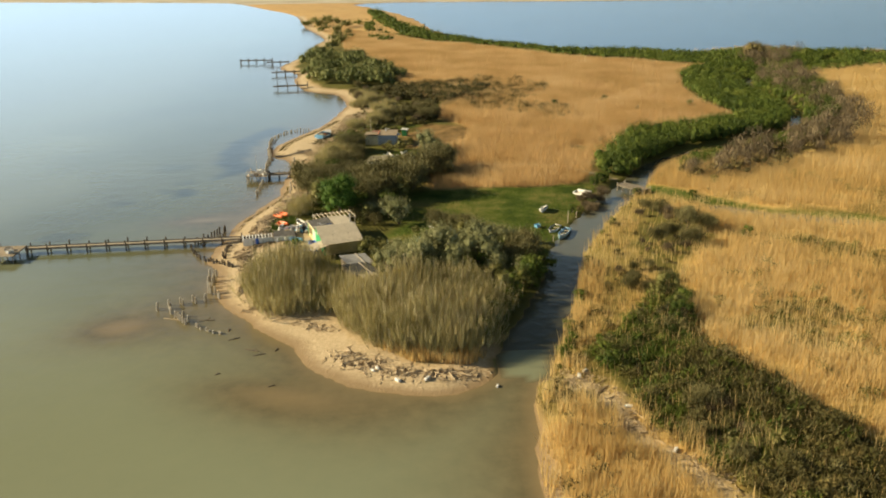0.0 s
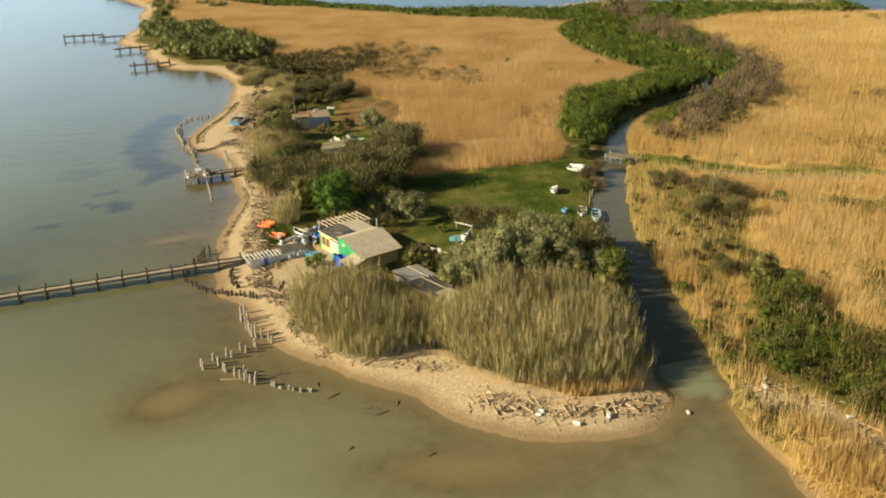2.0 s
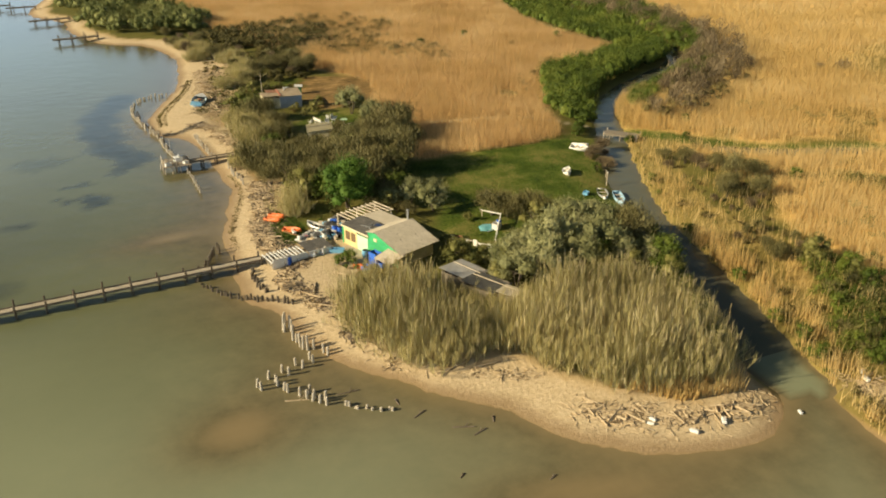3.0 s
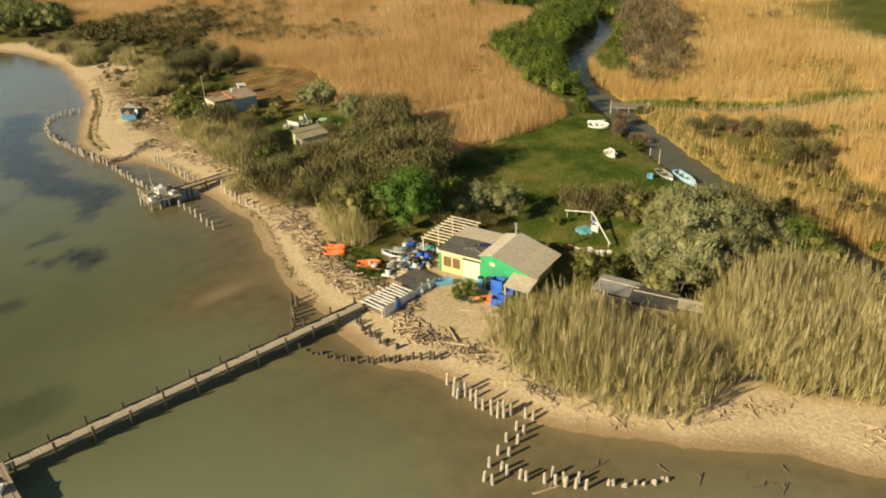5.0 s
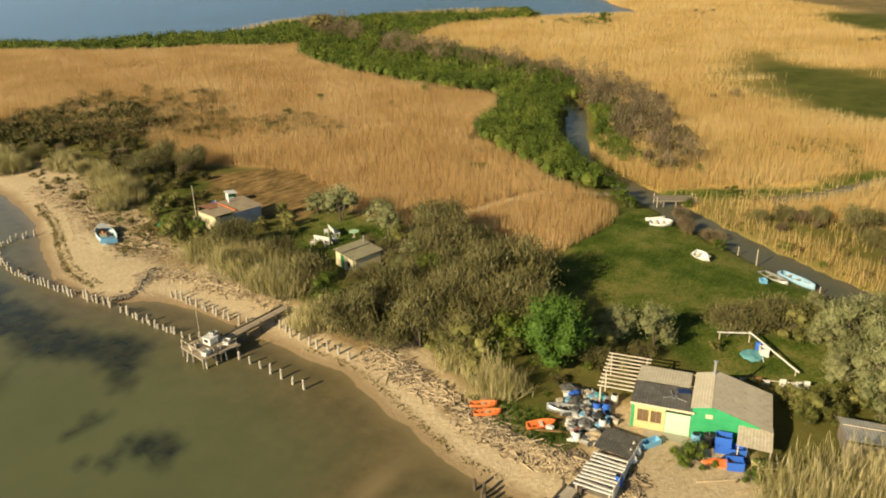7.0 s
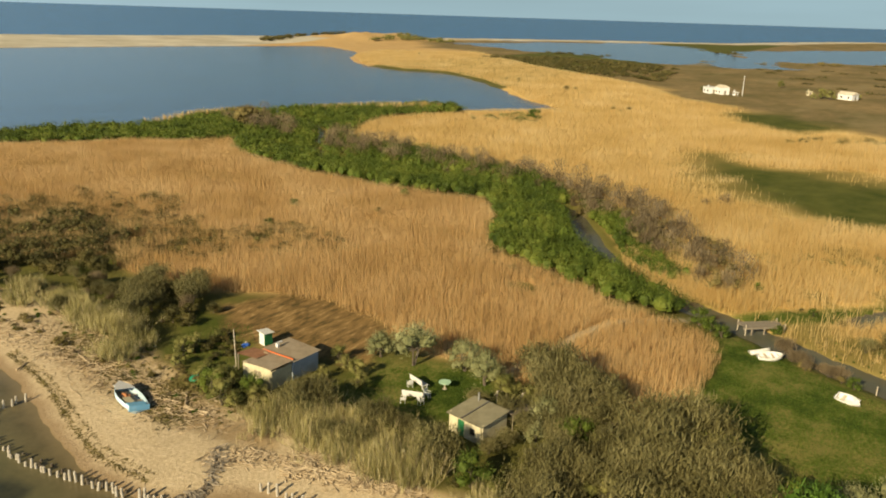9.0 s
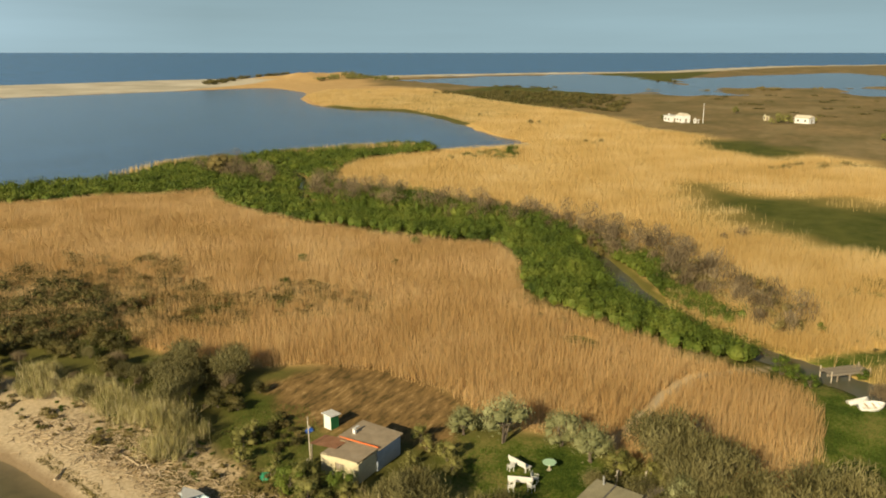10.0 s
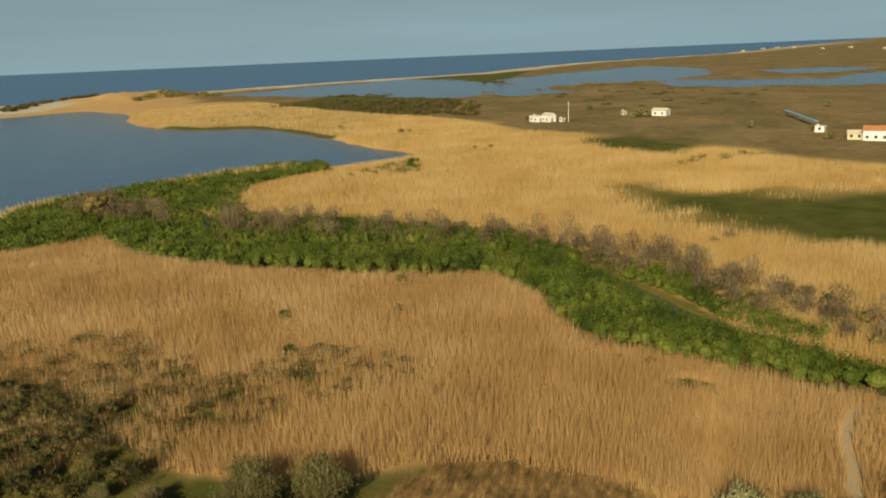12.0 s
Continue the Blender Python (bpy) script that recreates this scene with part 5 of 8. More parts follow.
for x, y, s in ((20.0, 116.6, 0.6), (28.0, 132.6, 0.75), (26.6, 131.0, 0.6), (29.2, 134.2, 0.8)):
    plant("lush", x, y, s)
for x, y, s in ((-0.3, 160.7, 1.25), (-0.1, 156.7, 1.3), (-0.6, 148.3, 1.35), (1.4, 151.6, 0.9), (-6.0, 139.6, 0.9), (-8.4, 139.5, 0.9), (-7.4, 114.9, 0.8), (-5.9, 112.0, 0.85), (-10.2, 114.8, 0.6), (10.4, 103.5, 0.5), (3.7, 101.2, 1.0), (6.2, 98.6, 1.05)):
    plant("grey", x, y, s)
for x, y, s in ((-7.0, 97.0, 0.8), (-7.9, 100.0, 0.75), (-9.9, 97.8, 0.8), (-3.5, 107.5, 0.5), (-8.7, 96.1, 0.7), (-8.7, 102.6, 0.6), (23.8, 199, 0.7), (52, 196, 0.5), (66, 199, 0.6), (2.4, 103.2, 1.0), (5.4, 103.0, 0.8)):
    plant("olive", x, y, s)
for x, y, s in ((-13.0, 156.4, 0.7), (-19.8, 103.7, 0.55), (-19.3, 102.6, 0.5), (-20.5, 102.8, 0.4), (-19.2, 101.1, 0.35), (12.0, 94.2, 0.9), (-3.9, 94.3, 1.0), (2.1, 95.8, 0.9), (7.3, 98.6, 0.9), (33.5, 205.2, 0.6), (-8.1, 80.2, 0.7), (-9.5, 81.4, 0.7)):
    plant("lush", x, y, s)
# low plants over the upper beach
for x, y in scatter([(-21, 164), (-17, 164.5), (-12.6, 172), (-10.4, 188), (-7, 203), (-13, 212), (-16.5, 200), (-17.4, 186), (-18, 176)], 1.05, lambda q: wobble(q, 3, 6) > -0.35):
    plant(("lowgreen", "low", "lowgreen", "brown")[int(rng.integers(4))], x, y, rng.uniform(0.5, 1.15) * (0.6 if rng.random() < 0.5 else 1.0), 0.7)
plant("bare", -16.9, 187.9, 0.5, 0.7)
for x, y in scatter([(-24, 111), (-21.5, 110.5), (-21, 116), (-22.5, 120), (-24, 117)], 0.75):
    plant("lowgreen", x, y, 0.75, 0.9)
for x, y in scatter([(-12.4, 174), (-9, 173.2), (-4.6, 175.4), (-3.8, 181), (-8.6, 182), (-12, 179)], 1.15, lambda q: wobble(q, 2.4, 5) > -0.4):
    plant(("lowgreen", "low", "brown", "dark")[int(rng.integers(4))], x, y, rng.uniform(0.3, 0.6), 0.8)
# far bushes on the flats beyond the lake
for x, y, s in ((238, 232, 1.3), (226, 236, 1.2), (213, 238, 1.3), (262, 214, 1.5), (272, 236, 1.2), (300, 250, 1.2), (330, 262, 1.4), (470, 430, 1.6), (520, 470, 1.8)):
    plant("brown", x, y, s * 0.8, 0.7)


for key, spots in (("lush", ((46.8, 210.8, 0.7), (47.6, 211.6, 0.6), (195, 228, 1.6))), ("brown", ((32.4, 154.6, 0.6), (33.6, 158, 0.7), (35, 161.6, 0.7), (36.4, 165.4, 0.8), (38.6, 169, 0.7), (41, 168, 0.7), (43.5, 166, 0.7), (44, 170, 0.8), (42.4, 164, 0.6), (68.4, 230.6, 0.7), (65, 261, 0.8), (66.5, 259, 0.6), (55, 240, 0.5), (240, 212, 1.2), (244, 216, 1.4), (247, 211, 1.1), (310, 261, 1.5), (314, 258, 1.3), (345, 302, 1.4))),
                   ("dark", ((2.2, 193.5, 1.04), (0.8, 190.6, 0.90), (4.2, 213, 1.08), (2.6, 208.5, 1.08), (5.0, 217.5, 1.01), (2.4, 222, 1.01), (-2.3, 186.5, 0.86), (-0.5, 184.3, 0.72))), ("olive", ((-12.5, 173.4, 0.55), (-13.6, 176.4, 0.6), (-11.4, 178, 0.7), (-8.6, 179, 0.7), (-6.5, 178, 0.6), (-3.6, 163.6, 0.7), (-7.4, 158.6, 0.6), (-5.6, 160, 0.6)))):
    for x, y, s in spots:
        plant(key, x, y, s)
thicket([(-21.3, 104), (-19.8, 103.7), (-17.8, 99.6), (-17.4, 97.4), (-19.0, 97.4), (-20.8, 101.4)], 1.0, ["lush", "lowgreen", "low", "lush", "low"], 0.42, 0.35)
far_bushes([(176, 248), (190, 244), (204, 238), (200, 226), (186, 222)], 5, 2.2, 1.7, 5, 30, 0.3, M_OLIVE, "low olive-green bushes in the golden reeds")


def big_tree(name, x, y, seed, tall, wide, material, label):
    t = shrub(name, seed, tall, wide, 34, 150, 0.14, material, 0.16, 2, 0.12)
    t.matrix_basis = pose(x, y, float(height((x, y))[0]))
    return tagged(t, label, "tree")


for x, y, s in ((-10.5, 114.6, 0.8), (-11.6, 116.4, 0.9), (-9.4, 116.4, 0.7), (-12.6, 114.4, 0.6)):
    plant("twig" if s < 0.75 else "olive", x, y, s)
for key, x, y, s in (("dark", -12.6, 113.0, 0.65), ("olive", -11.2, 112.0, 0.6), ("dark", -10.0, 113.2, 0.7), ("lush", -13.4, 114.2, 0.6), ("dark", -8.8, 116.4, 0.7), ("twig", -9.2, 111.6, 0.55), ("lowgreen", -18.6, 114.8, 0.8), ("lowgreen", -19.8, 114.0, 0.8), ("dark", -16.8, 115.0, 0.45), ("lowgreen", -21.2, 113.4, 0.7)):
    plant(key, x, y, s)
big_tree("leafy_tree", -14.6, 116.8, 5, 6.4, 3.5, M_TREE, "bright green leafy tree beside the beach hut")
far_twigs([(134, 308), (142, 302), (126, 280), (121, 268), (107, 264), (110, 280), (120, 297)], 4.4, 2.2, 5.6, 330, "bare brownish trees above the lake-side shrubs")
big_tree("round_tree", 118, 287, 6, 6.6, 4.6, M_BROWN, "large brownish tree among the lake-side shrubs")
big_tree("round_tree", 190, 257, 8, 4.6, 3.6, M_LUSH, "dark green rounded tree at the lake corner")

# lawn grass and tufts
GRASS_AT = [(BEAM_LAWN, 0.22), (LAWN_TWO, 0.22), (LAWN_THREE, 0.22), (GREENS, 0.12)]
gq = np.concatenate([scatter(p, g) for p, g in GRASS_AT])
stuff("grass", blades(gq, height(gq) - 0.02, rng.uniform(0.08, 0.28, len(gq)), 0.09, 0.6), M_GRASS, "rough green lawn grass", "grass")


# ---- solid building blocks ----
M_GREENPAINT = worn("green_paint", (0.03, 0.30, 0.11), (0.05, 0.42, 0.17), 1.2, 0.6, 0, 20, 0.15, None, (0.10, 0.30, 0.15))
M_YELLOW = worn("cream_yellow_plaster", (0.55, 0.45, 0.20), (0.72, 0.60, 0.30), 1.2, 0.8, 0, 20, 0.2, None, (0.42, 0.33, 0.2))
M_ORANGEBOARD = worn("ochre_boards", (0.27, 0.15, 0.06), (0.40, 0.25, 0.11), 1.5, 0.75, 0, 20, 0.2)
M_MINT = worn("mint_paint", (0.40, 0.62, 0.42), (0.52, 0.74, 0.52), 1.5, 0.6, 0, 20, 0.1)
M_CREAM = worn("cream_wall", (0.56, 0.49, 0.31), (0.70, 0.63, 0.43), 1.0, 0.8, 0, 20, 0.15, None, (0.42, 0.36, 0.24))
M_BLUEWALL = worn("blue_grey_wall", (0.30, 0.36, 0.46), (0.42, 0.47, 0.56), 1.0, 0.8, 0, 20, 0.15, None, (0.25, 0.27, 0.3))
M_ROOFGREY = worn("fibre_cement_roof", (0.52, 0.45, 0.34), (0.70, 0.62, 0.49), 0.8, 0.9, 0, 12, 0.3, None, (0.2, 0.17, 0.13))
M_ROOFPALE = worn("pale_roof_sheet", (0.60, 0.52, 0.39), (0.76, 0.67, 0.52), 0.8, 0.85, 0, 12, 0.25, None, (0.42, 0.35, 0.26))
M_ROOFDARK = worn("dark_roof_sheet", (0.08, 0.075, 0.07), (0.17, 0.16, 0.145), 0.9, 0.75, 0, 14, 0.3, None, (0.25, 0.23, 0.2))
M_ROOFBROWN = worn("brown_roof", (0.27, 0.21, 0.14), (0.42, 0.34, 0.24), 0.9, 0.85, 0, 14, 0.3)
M_RUST = worn("rusty_sheet", (0.24, 0.11, 0.055), (0.38, 0.20, 0.11), 1.2, 0.8, 0.1, 16, 0.3)
M_CONCRETE = worn("sandy_concrete", (0.38, 0.33, 0.25), (0.52, 0.46, 0.36), 0.8, 0.9, 0, 15, 0.25)
M_BLUE = worn("blue_plastic", (0.03, 0.12, 0.55), (0.05, 0.18, 0.70), 2, 0.4, 0, 30, 0.05, spec=0.5)
M_SKYBLUE = worn("pale_blue_paint", (0.16, 0.42, 0.66), (0.24, 0.52, 0.76), 1.5, 0.5, 0, 25, 0.1, None, (0.3, 0.42, 0.5))
M_PALEBLUE = worn("bleached_blue_paint", (0.42, 0.58, 0.68), (0.60, 0.72, 0.78), 1.5, 0.5, 0, 25, 0.1, None, (0.2, 0.45, 0.66))
M_BOATBLUE = worn("faded_blue_paint", (0.24, 0.44, 0.62), (0.36, 0.55, 0.70), 1.5, 0.5, 0, 25, 0.1, None, (0.6, 0.65, 0.68))
M_BLEACHED = worn("bleached_stake", (0.30, 0.26, 0.20), (0.54, 0.49, 0.40), 2, 0.85, 0, 18, 0.4)
M_MOSSY = worn("mossy_roof", (0.20, 0.18, 0.11), (0.33, 0.295, 0.19), 0.9, 0.85, 0, 14, 0.3)
M_STAKE = worn("stake_wood", (0.26, 0.21, 0.15), (0.46, 0.38, 0.28), 2, 0.85, 0, 18, 0.4)
M_NAVY = worn("navy_tarpaulin", (0.015, 0.03, 0.09), (0.03, 0.06, 0.16), 2, 0.6, 0, 25, 0.3)
M_ORANGE = worn("orange_hull", (0.70, 0.14, 0.03), (0.82, 0.22, 0.06), 2, 0.45, 0, 25, 0.05)
M_RED = worn("red_paint", (0.50, 0.05, 0.03), (0.65, 0.09, 0.05), 2, 0.5, 0, 25, 0.05)
M_BLACK = worn("black_rubber", (0.012, 0.012, 0.013), (0.035, 0.034, 0.032), 2, 0.6, 0, 25, 0.1)
M_TARP = worn("grey_tarpaulin", (0.055, 0.055, 0.055), (0.14, 0.135, 0.125), 1.5, 0.8, 0, 18, 0.5)
M_TEAL = worn("teal_tarpaulin", (0.10, 0.33, 0.38), (0.2, 0.45, 0.5), 2.5, 0.6, 0, 20, 0.4)
M_METAL = worn("galvanised_metal", (0.42, 0.42, 0.40), (0.58, 0.57, 0.55), 2, 0.45, 0.6, 25, 0.1)
M_DARK = worn("dark_opening", (0.012, 0.011, 0.01), (0.03, 0.027, 0.024), 2, 0.6, 0, 20, 0.1)
M_GREENDOOR = worn("dark_green_paint", (0.02, 0.15, 0.055), (0.035, 0.22, 0.08), 1.5, 0.6, 0, 20, 0.1)
M_TILE = worn("terracotta_roof", (0.45, 0.17, 0.07), (0.6, 0.27, 0.12), 1.0, 0.8, 0, 12, 0.3)
M_NET = worn("green_net", (0.03, 0.26, 0.14), (0.06, 0.38, 0.2), 3, 0.8, 0, 30, 0.6)


def box_bm(sx, sy, sz, bevel=0.0, at=(0, 0, 0), rot=(0, 0, 0), bm=None):
    """A block standing on z = 0 of its own place; adds to bm when one is given."""
    own = bmesh.new()
    bmesh.ops.create_cube(own, size=1.0)
    bmesh.ops.scale(own, vec=(sx, sy, sz), verts=own.verts)
    bmesh.ops.translate(own, vec=(0, 0, sz / 2), verts=own.verts)
    if bevel:
        bmesh.ops.bevel(own, geom=own.edges[:], offset=bevel, segments=1, affect="EDGES")
    bmesh.ops.transform(own, matrix=pose(*at, *rot), verts=own.verts)
    if bm is None:
        return own
    tmp = bpy.data.meshes.new("tmp")
    own.to_mesh(tmp), own.free()
    bm.from_mesh(tmp)
    bpy.data.meshes.remove(tmp)
    return bm


def rod_bm(p0, p1, r0, r1=None, n=8):
    p0, p1 = Vector(p0), Vector(p1)
    bm = bmesh.new()
    bmesh.ops.create_cone(bm, cap_ends=True, segments=n, radius1=r0, radius2=r0 if r1 is None else r1, depth=(p1 - p0).length)
    bmesh.ops.transform(bm, matrix=Matrix.Translation((p0 + p1) / 2) @ (p1 - p0).to_track_quat("Z", "Y").to_matrix().to_4x4(), verts=bm.verts)
    return bm


def part(name, bm, material, parent, label="", at=None, rot=(0, 0, 0), smooth=False):
    """Links a bmesh as one mesh object under a thing or a part."""
    me = bpy.data.meshes.new(name)
    bm.to_mesh(me), bm.free()
    me.materials.append(material)
    if smooth:
        me.polygons.foreach_set("use_smooth", [True] * len(me.polygons))
    ob = new(name, me)
    ob.parent = parent
    if at:
        ob.matrix_basis = pose(*at, *rot)
    if label:
        ob["label"] = label
    return ob


def again(ob, name, parent, at, rot=(0, 0, 0)):
    """Another object on the same mesh."""
    o = new(name, ob.data)
    o.parent, o.matrix_basis = parent, pose(*at, *rot)
    return o


def thing(name, x, y, turn=0.0, z=None, label="", category="", group="", lift=0.0):
    ob = new(name)
    ob.matrix_basis = pose(x, y, (float(height((x, y))[0]) if z is None else z) + lift, 0, 0, turn)
    return tagged(ob, label, category, group)


def corrugated(w, l, pitch=0.22, amp=0.009, thick=0.012):
    """A ribbed roof sheet, w along x, ribs running along y."""
    n = max(6, int(w / pitch) * 4)
    x = np.linspace(-w / 2, w / 2, n + 1)
    z = amp * np.sin(x / pitch * 2 * np.pi)
    rows = [np.column_stack([x, np.full(n + 1, y), z + dz]) for dz in (0, -thick) for y in (-l / 2, l / 2)]
    v, m = np.concatenate(rows), n + 1
    i = np.arange(n)
    f = [np.stack([i, i + 1, i + 1 + m, i + m], 1), np.stack([i + 2 * m, i + 3 * m, i + 3 * m + 1, i + 2 * m + 1], 1),
         np.stack([i, i + 2 * m, i + 1 + 2 * m, i + 1], 1), np.stack([i + m, i + m + 1, i + 3 * m + 1, i + 3 * m], 1)]
    return v, np.concatenate(f)


def roof(name, w, l, material, parent, at, rot, label=""):
    ob = hung(name, corrugated(w, l), material, parent, label, False)
    ob.matrix_basis = pose(*at, *rot)
    return ob


def hull_bm(length, beam, depth, wall=0.05, rise=0.25, square=0.75):
    """An open boat: stations from the stern's board to a raised bow, with an inner skin and a gunwale."""
    bm = bmesh.new()
    rings = []
    for i in range(9):
        s = i / 8
        half = beam / 2 * (square + (1 - square) * math.sin(min(1, s * 2.2) * math.pi / 2)) * (1 - max(0, (s - 0.45) / 0.55) ** 2.2) + 0.02
        x, top, keel = (s - 0.5) * length, depth + rise * s * s, 0.10 * depth * s**3
        prof = [(half, top), (half * 0.9, keel + depth * 0.35), (half * 0.55, keel + 0.03), (0, keel)]
        ins = [(max(half - wall, 0.01), top), (max(half * 0.88 - wall, 0.008), keel + depth * 0.38), (half * 0.5, keel + 0.09), (0, keel + 0.08)]
        outer = [(x, y, z) for y, z in prof] + [(x, -y, z) for y, z in prof[2::-1]]
        inner = [(x, y, z) for y, z in ins] + [(x, -y, z) for y, z in ins[2::-1]]
        rings.append([bm.verts.new(c) for c in outer + inner[::-1]])
    for a, b in zip(rings[:-1], rings[1:]):
        for j in range(14):
            bm.faces.new((a[j], a[(j + 1) % 14], b[(j + 1) % 14], b[j]))
    for ring in (rings[0], rings[-1]):
        for j in range(6):
            bm.faces.new((ring[j], ring[j + 1], ring[12 - j], ring[13 - j]))
    box_bm(wall, beam * square * 0.92, depth * 0.8, 0, (-length / 2 + wall / 2, 0, depth * 0.18), (0, 0, 0), bm)
    bmesh.ops.recalc_face_normals(bm, faces=bm.faces)
    return bm


def boat(name, x, y, turn, length, beam, depth, outer, benches, label, z=None, lift=0.0, tilt=0.0, trim=None):
    b = thing(name, x, y, turn, z, label, "boat", "", lift)
    part("hull", hull_bm(length, beam, depth), outer, b, "", (0, 0, 0), (tilt, 0, 0), True)
    for s in benches:
        part("bench", box_bm(0.28, beam * 0.8, 0.04, 0.01), M_PALEWOOD, b, "", (s * length, 0, depth * 0.72), (tilt, 0, 0))
    if trim:
        part("bow_deck", box_bm(length * 0.2, beam * 0.42, 0.05, 0.02), trim, b, "", (length * 0.34, 0, depth + 0.02), (tilt, 0, 0))
    return b


def deck_bm(outline, z, thick):
    """A flat board with a drawn outline."""
    bm = bmesh.new()
    top = [bm.verts.new((x, y, z)) for x, y in outline]
    low = [bm.verts.new((x, y, z - thick)) for x, y in outline]
    bm.faces.new(top), bm.faces.new(low[::-1])
    for i in range(len(top)):
        j = (i + 1) % len(top)
        bm.faces.new((top[i], low[i], low[j], top[j]))
    bmesh.ops.recalc_face_normals(bm, faces=bm.faces)
    return bm


def blob_bm(sx, sy, sz, seed, rough=0.25, sub=2):
    """A lumpy heap."""
    bm = bmesh.new()
    bmesh.ops.create_icosphere(bm, subdivisions=sub, radius=1.0)
    for v in bm.verts:
        k = 1 + rough * noise.noise(v.co * 1.7 + Vector((seed * 3.1, seed, 0))) + rough * 0.5 * noise.noise(v.co * 4.3 + Vector((seed, 0, seed)))
        v.co = Vector((v.co.x * sx * k, v.co.y * sy * k, max(v.co.z * sz * k, -0.1)))
    return bm


def barrel(name, x, y, material, label, h=0.88, r=0.29, lying=False, turn=0.0, lift=0.0):
    b = thing(name, x, y, turn, None, label, "barrel", "barrels in the yard", lift)
    rot, at = ((90, 0, 0), (0, 0, r)) if lying else ((0, 0, 0), (0, 0, 0))
    body = bmesh.new()
    for z0, z1, r0, r1 in ((0, h * 0.3, r * 0.93, r), (h * 0.3, h * 0.7, r, r), (h * 0.7, h, r, r * 0.93)):
        tmp = bpy.data.meshes.new("tmp")
        rb = rod_bm((0, 0, z0), (0, 0, z1), r0, r1, 14)
        rb.to_mesh(tmp), rb.free()
        body.from_mesh(tmp)
        bpy.data.meshes.remove(tmp)
    part("body", body, material, b, "", at, rot)
    for z in (h * 0.3, h * 0.7):
        part("hoop", rod_bm((0, 0, z - 0.02), (0, 0, z + 0.02), r * 1.04, r * 1.04, 14), material, b, "", at, rot)
    part("lid", rod_bm((0, 0, h), (0, 0, h + 0.03), r * 0.8, r * 0.78, 14), M_BLACK, b, "", at, rot)
    return b


def crate(name, x, y, turn, material, label, sx=1.1, sy=0.8, sz=0.6, lift=0.0):
    c = thing(name, x, y, turn, None, label, "crate", "crates in the yard", lift)
    part("base", box_bm(sx, sy, 0.05, 0.01), material, c)
    for s in (-1, 1):
        part("side", box_bm(sx, 0.04, sz, 0.01), material, c, "", (0, s * (sy / 2 - 0.02), 0.05))
        part("end", box_bm(0.04, sy - 0.09, sz, 0.01), material, c, "", (s * (sx / 2 - 0.02), 0, 0.05))
        part("rim", box_bm(sx + 0.06, 0.06, 0.05, 0.01), material, c, "", (0, s * (sy / 2), sz + 0.02))
    return c


# ---- stakes in the shallows ----
M_DARKSTAKE = worn("wet_stake", (0.055, 0.043, 0.03), (0.15, 0.12, 0.085), 2, 0.7, 0, 18, 0.4)


def stake_kind(label, shaft, head):
    ob = tagged(new("wooden_stake"), label, "stake", "stakes along the shore")
    part("shaft", rod_bm((0, 0, -0.6), (0.03, 0.02, 1.0), 0.14, 0.11, 8), shaft, ob)
    part("split_top", rod_bm((0.027, 0.018, 0.86), (0.05, 0.02, 1.08), 0.11, 0.05, 8), head, ob, "bleached pale head" if head is not shaft else "")
    return ob


STAKES = {"pale": [stake_kind("bleached round wooden stake standing in the shallows", M_BLEACHED, M_PALEWOOD), False],
          "dark": [stake_kind("dark waterlogged wooden stake with a worn head", M_DARKSTAKE, M_DARKSTAKE), False]}


def stake(x, y, h=1.0, lean=6, look_="pale"):
    m = pose(x, y, float(height((x, y))[0]), rng.uniform(-lean, lean), rng.uniform(-lean, lean), rng.uniform(0, 360)) @ Matrix.Diagonal((1, 1, h, 1))
    kind_ = STAKES[look_]
    if not kind_[1]:
        kind_[0].matrix_basis, kind_[1] = m, True
        return kind_[0]
    return copy_thing(kind_[0], m)


def stake_row(points, gap, h, var=0.25, skip=0.1, side=0.0, look_="pale"):
    line = curve(points, 8)
    run = np.r_[0, np.cumsum(np.hypot(*np.diff(line, axis=0).T))]
    for s in np.arange(0, run[-1], gap):
        if rng.random() > skip:
            x, y = (np.interp(s, run, line[:, k]) + rng.normal(0, 0.08) + side * rng.choice([-1, 1]) for k in (0, 1))
            stake(x, y, h * rng.uniform(1 - var, 1 + var), 6, look_)


for x, y, h_ in ((-28.3, 94.8, 1.0), (-28.8, 93.5, 1.5), (-28.8, 93.1, 0.8), (-28.2, 93.4, 1.3), (-28.2, 92.9, 1.1), (-28.2, 92.3, 0.9), (-28.5, 91.4, 1.35), (-28.3, 90.9, 0.8), (-28.2, 90.1, 1.2), (-28.1, 89.6, 1.2), (-27.8, 89.3, 1.3), (-27.3, 89.2, 0.95), (-26.7, 88.3, 0.8), (-26.5, 87.8, 0.7)):
    stake(x, y, h_ + max(0.0, -float(height((x, y))[0])), 4)
for x, y in ((-28.1, 87.8), (-28.0, 87.2), (-29.4, 87.4), (-29.0, 86.8), (-30.7, 86.8), (-30.3, 86.2), (-31.9, 86.3), (-31.5, 85.6), (-31.5, 85.1), (-33.0, 85.6), (-32.8, 85.0), (-31.2, 84.3), (-31.0, 83.9), (-30.3, 83.0), (-29.5, 83.1), (-29.9, 82.5), (-29.3, 82.3), (-29.6, 82.0), (-29.2, 81.5), (-28.7, 81.7), (-28.8, 81.0)):
    stake(x, y, 0.7 + max(0.0, -float(height((x, y))[0])), 4)
stake_row([(-27.6, 80.3), (-26.6, 79.6), (-25.4, 78.7), (-24.4, 78.2)], 0.42, 0.45, 0.3, 0.1, 0.08)
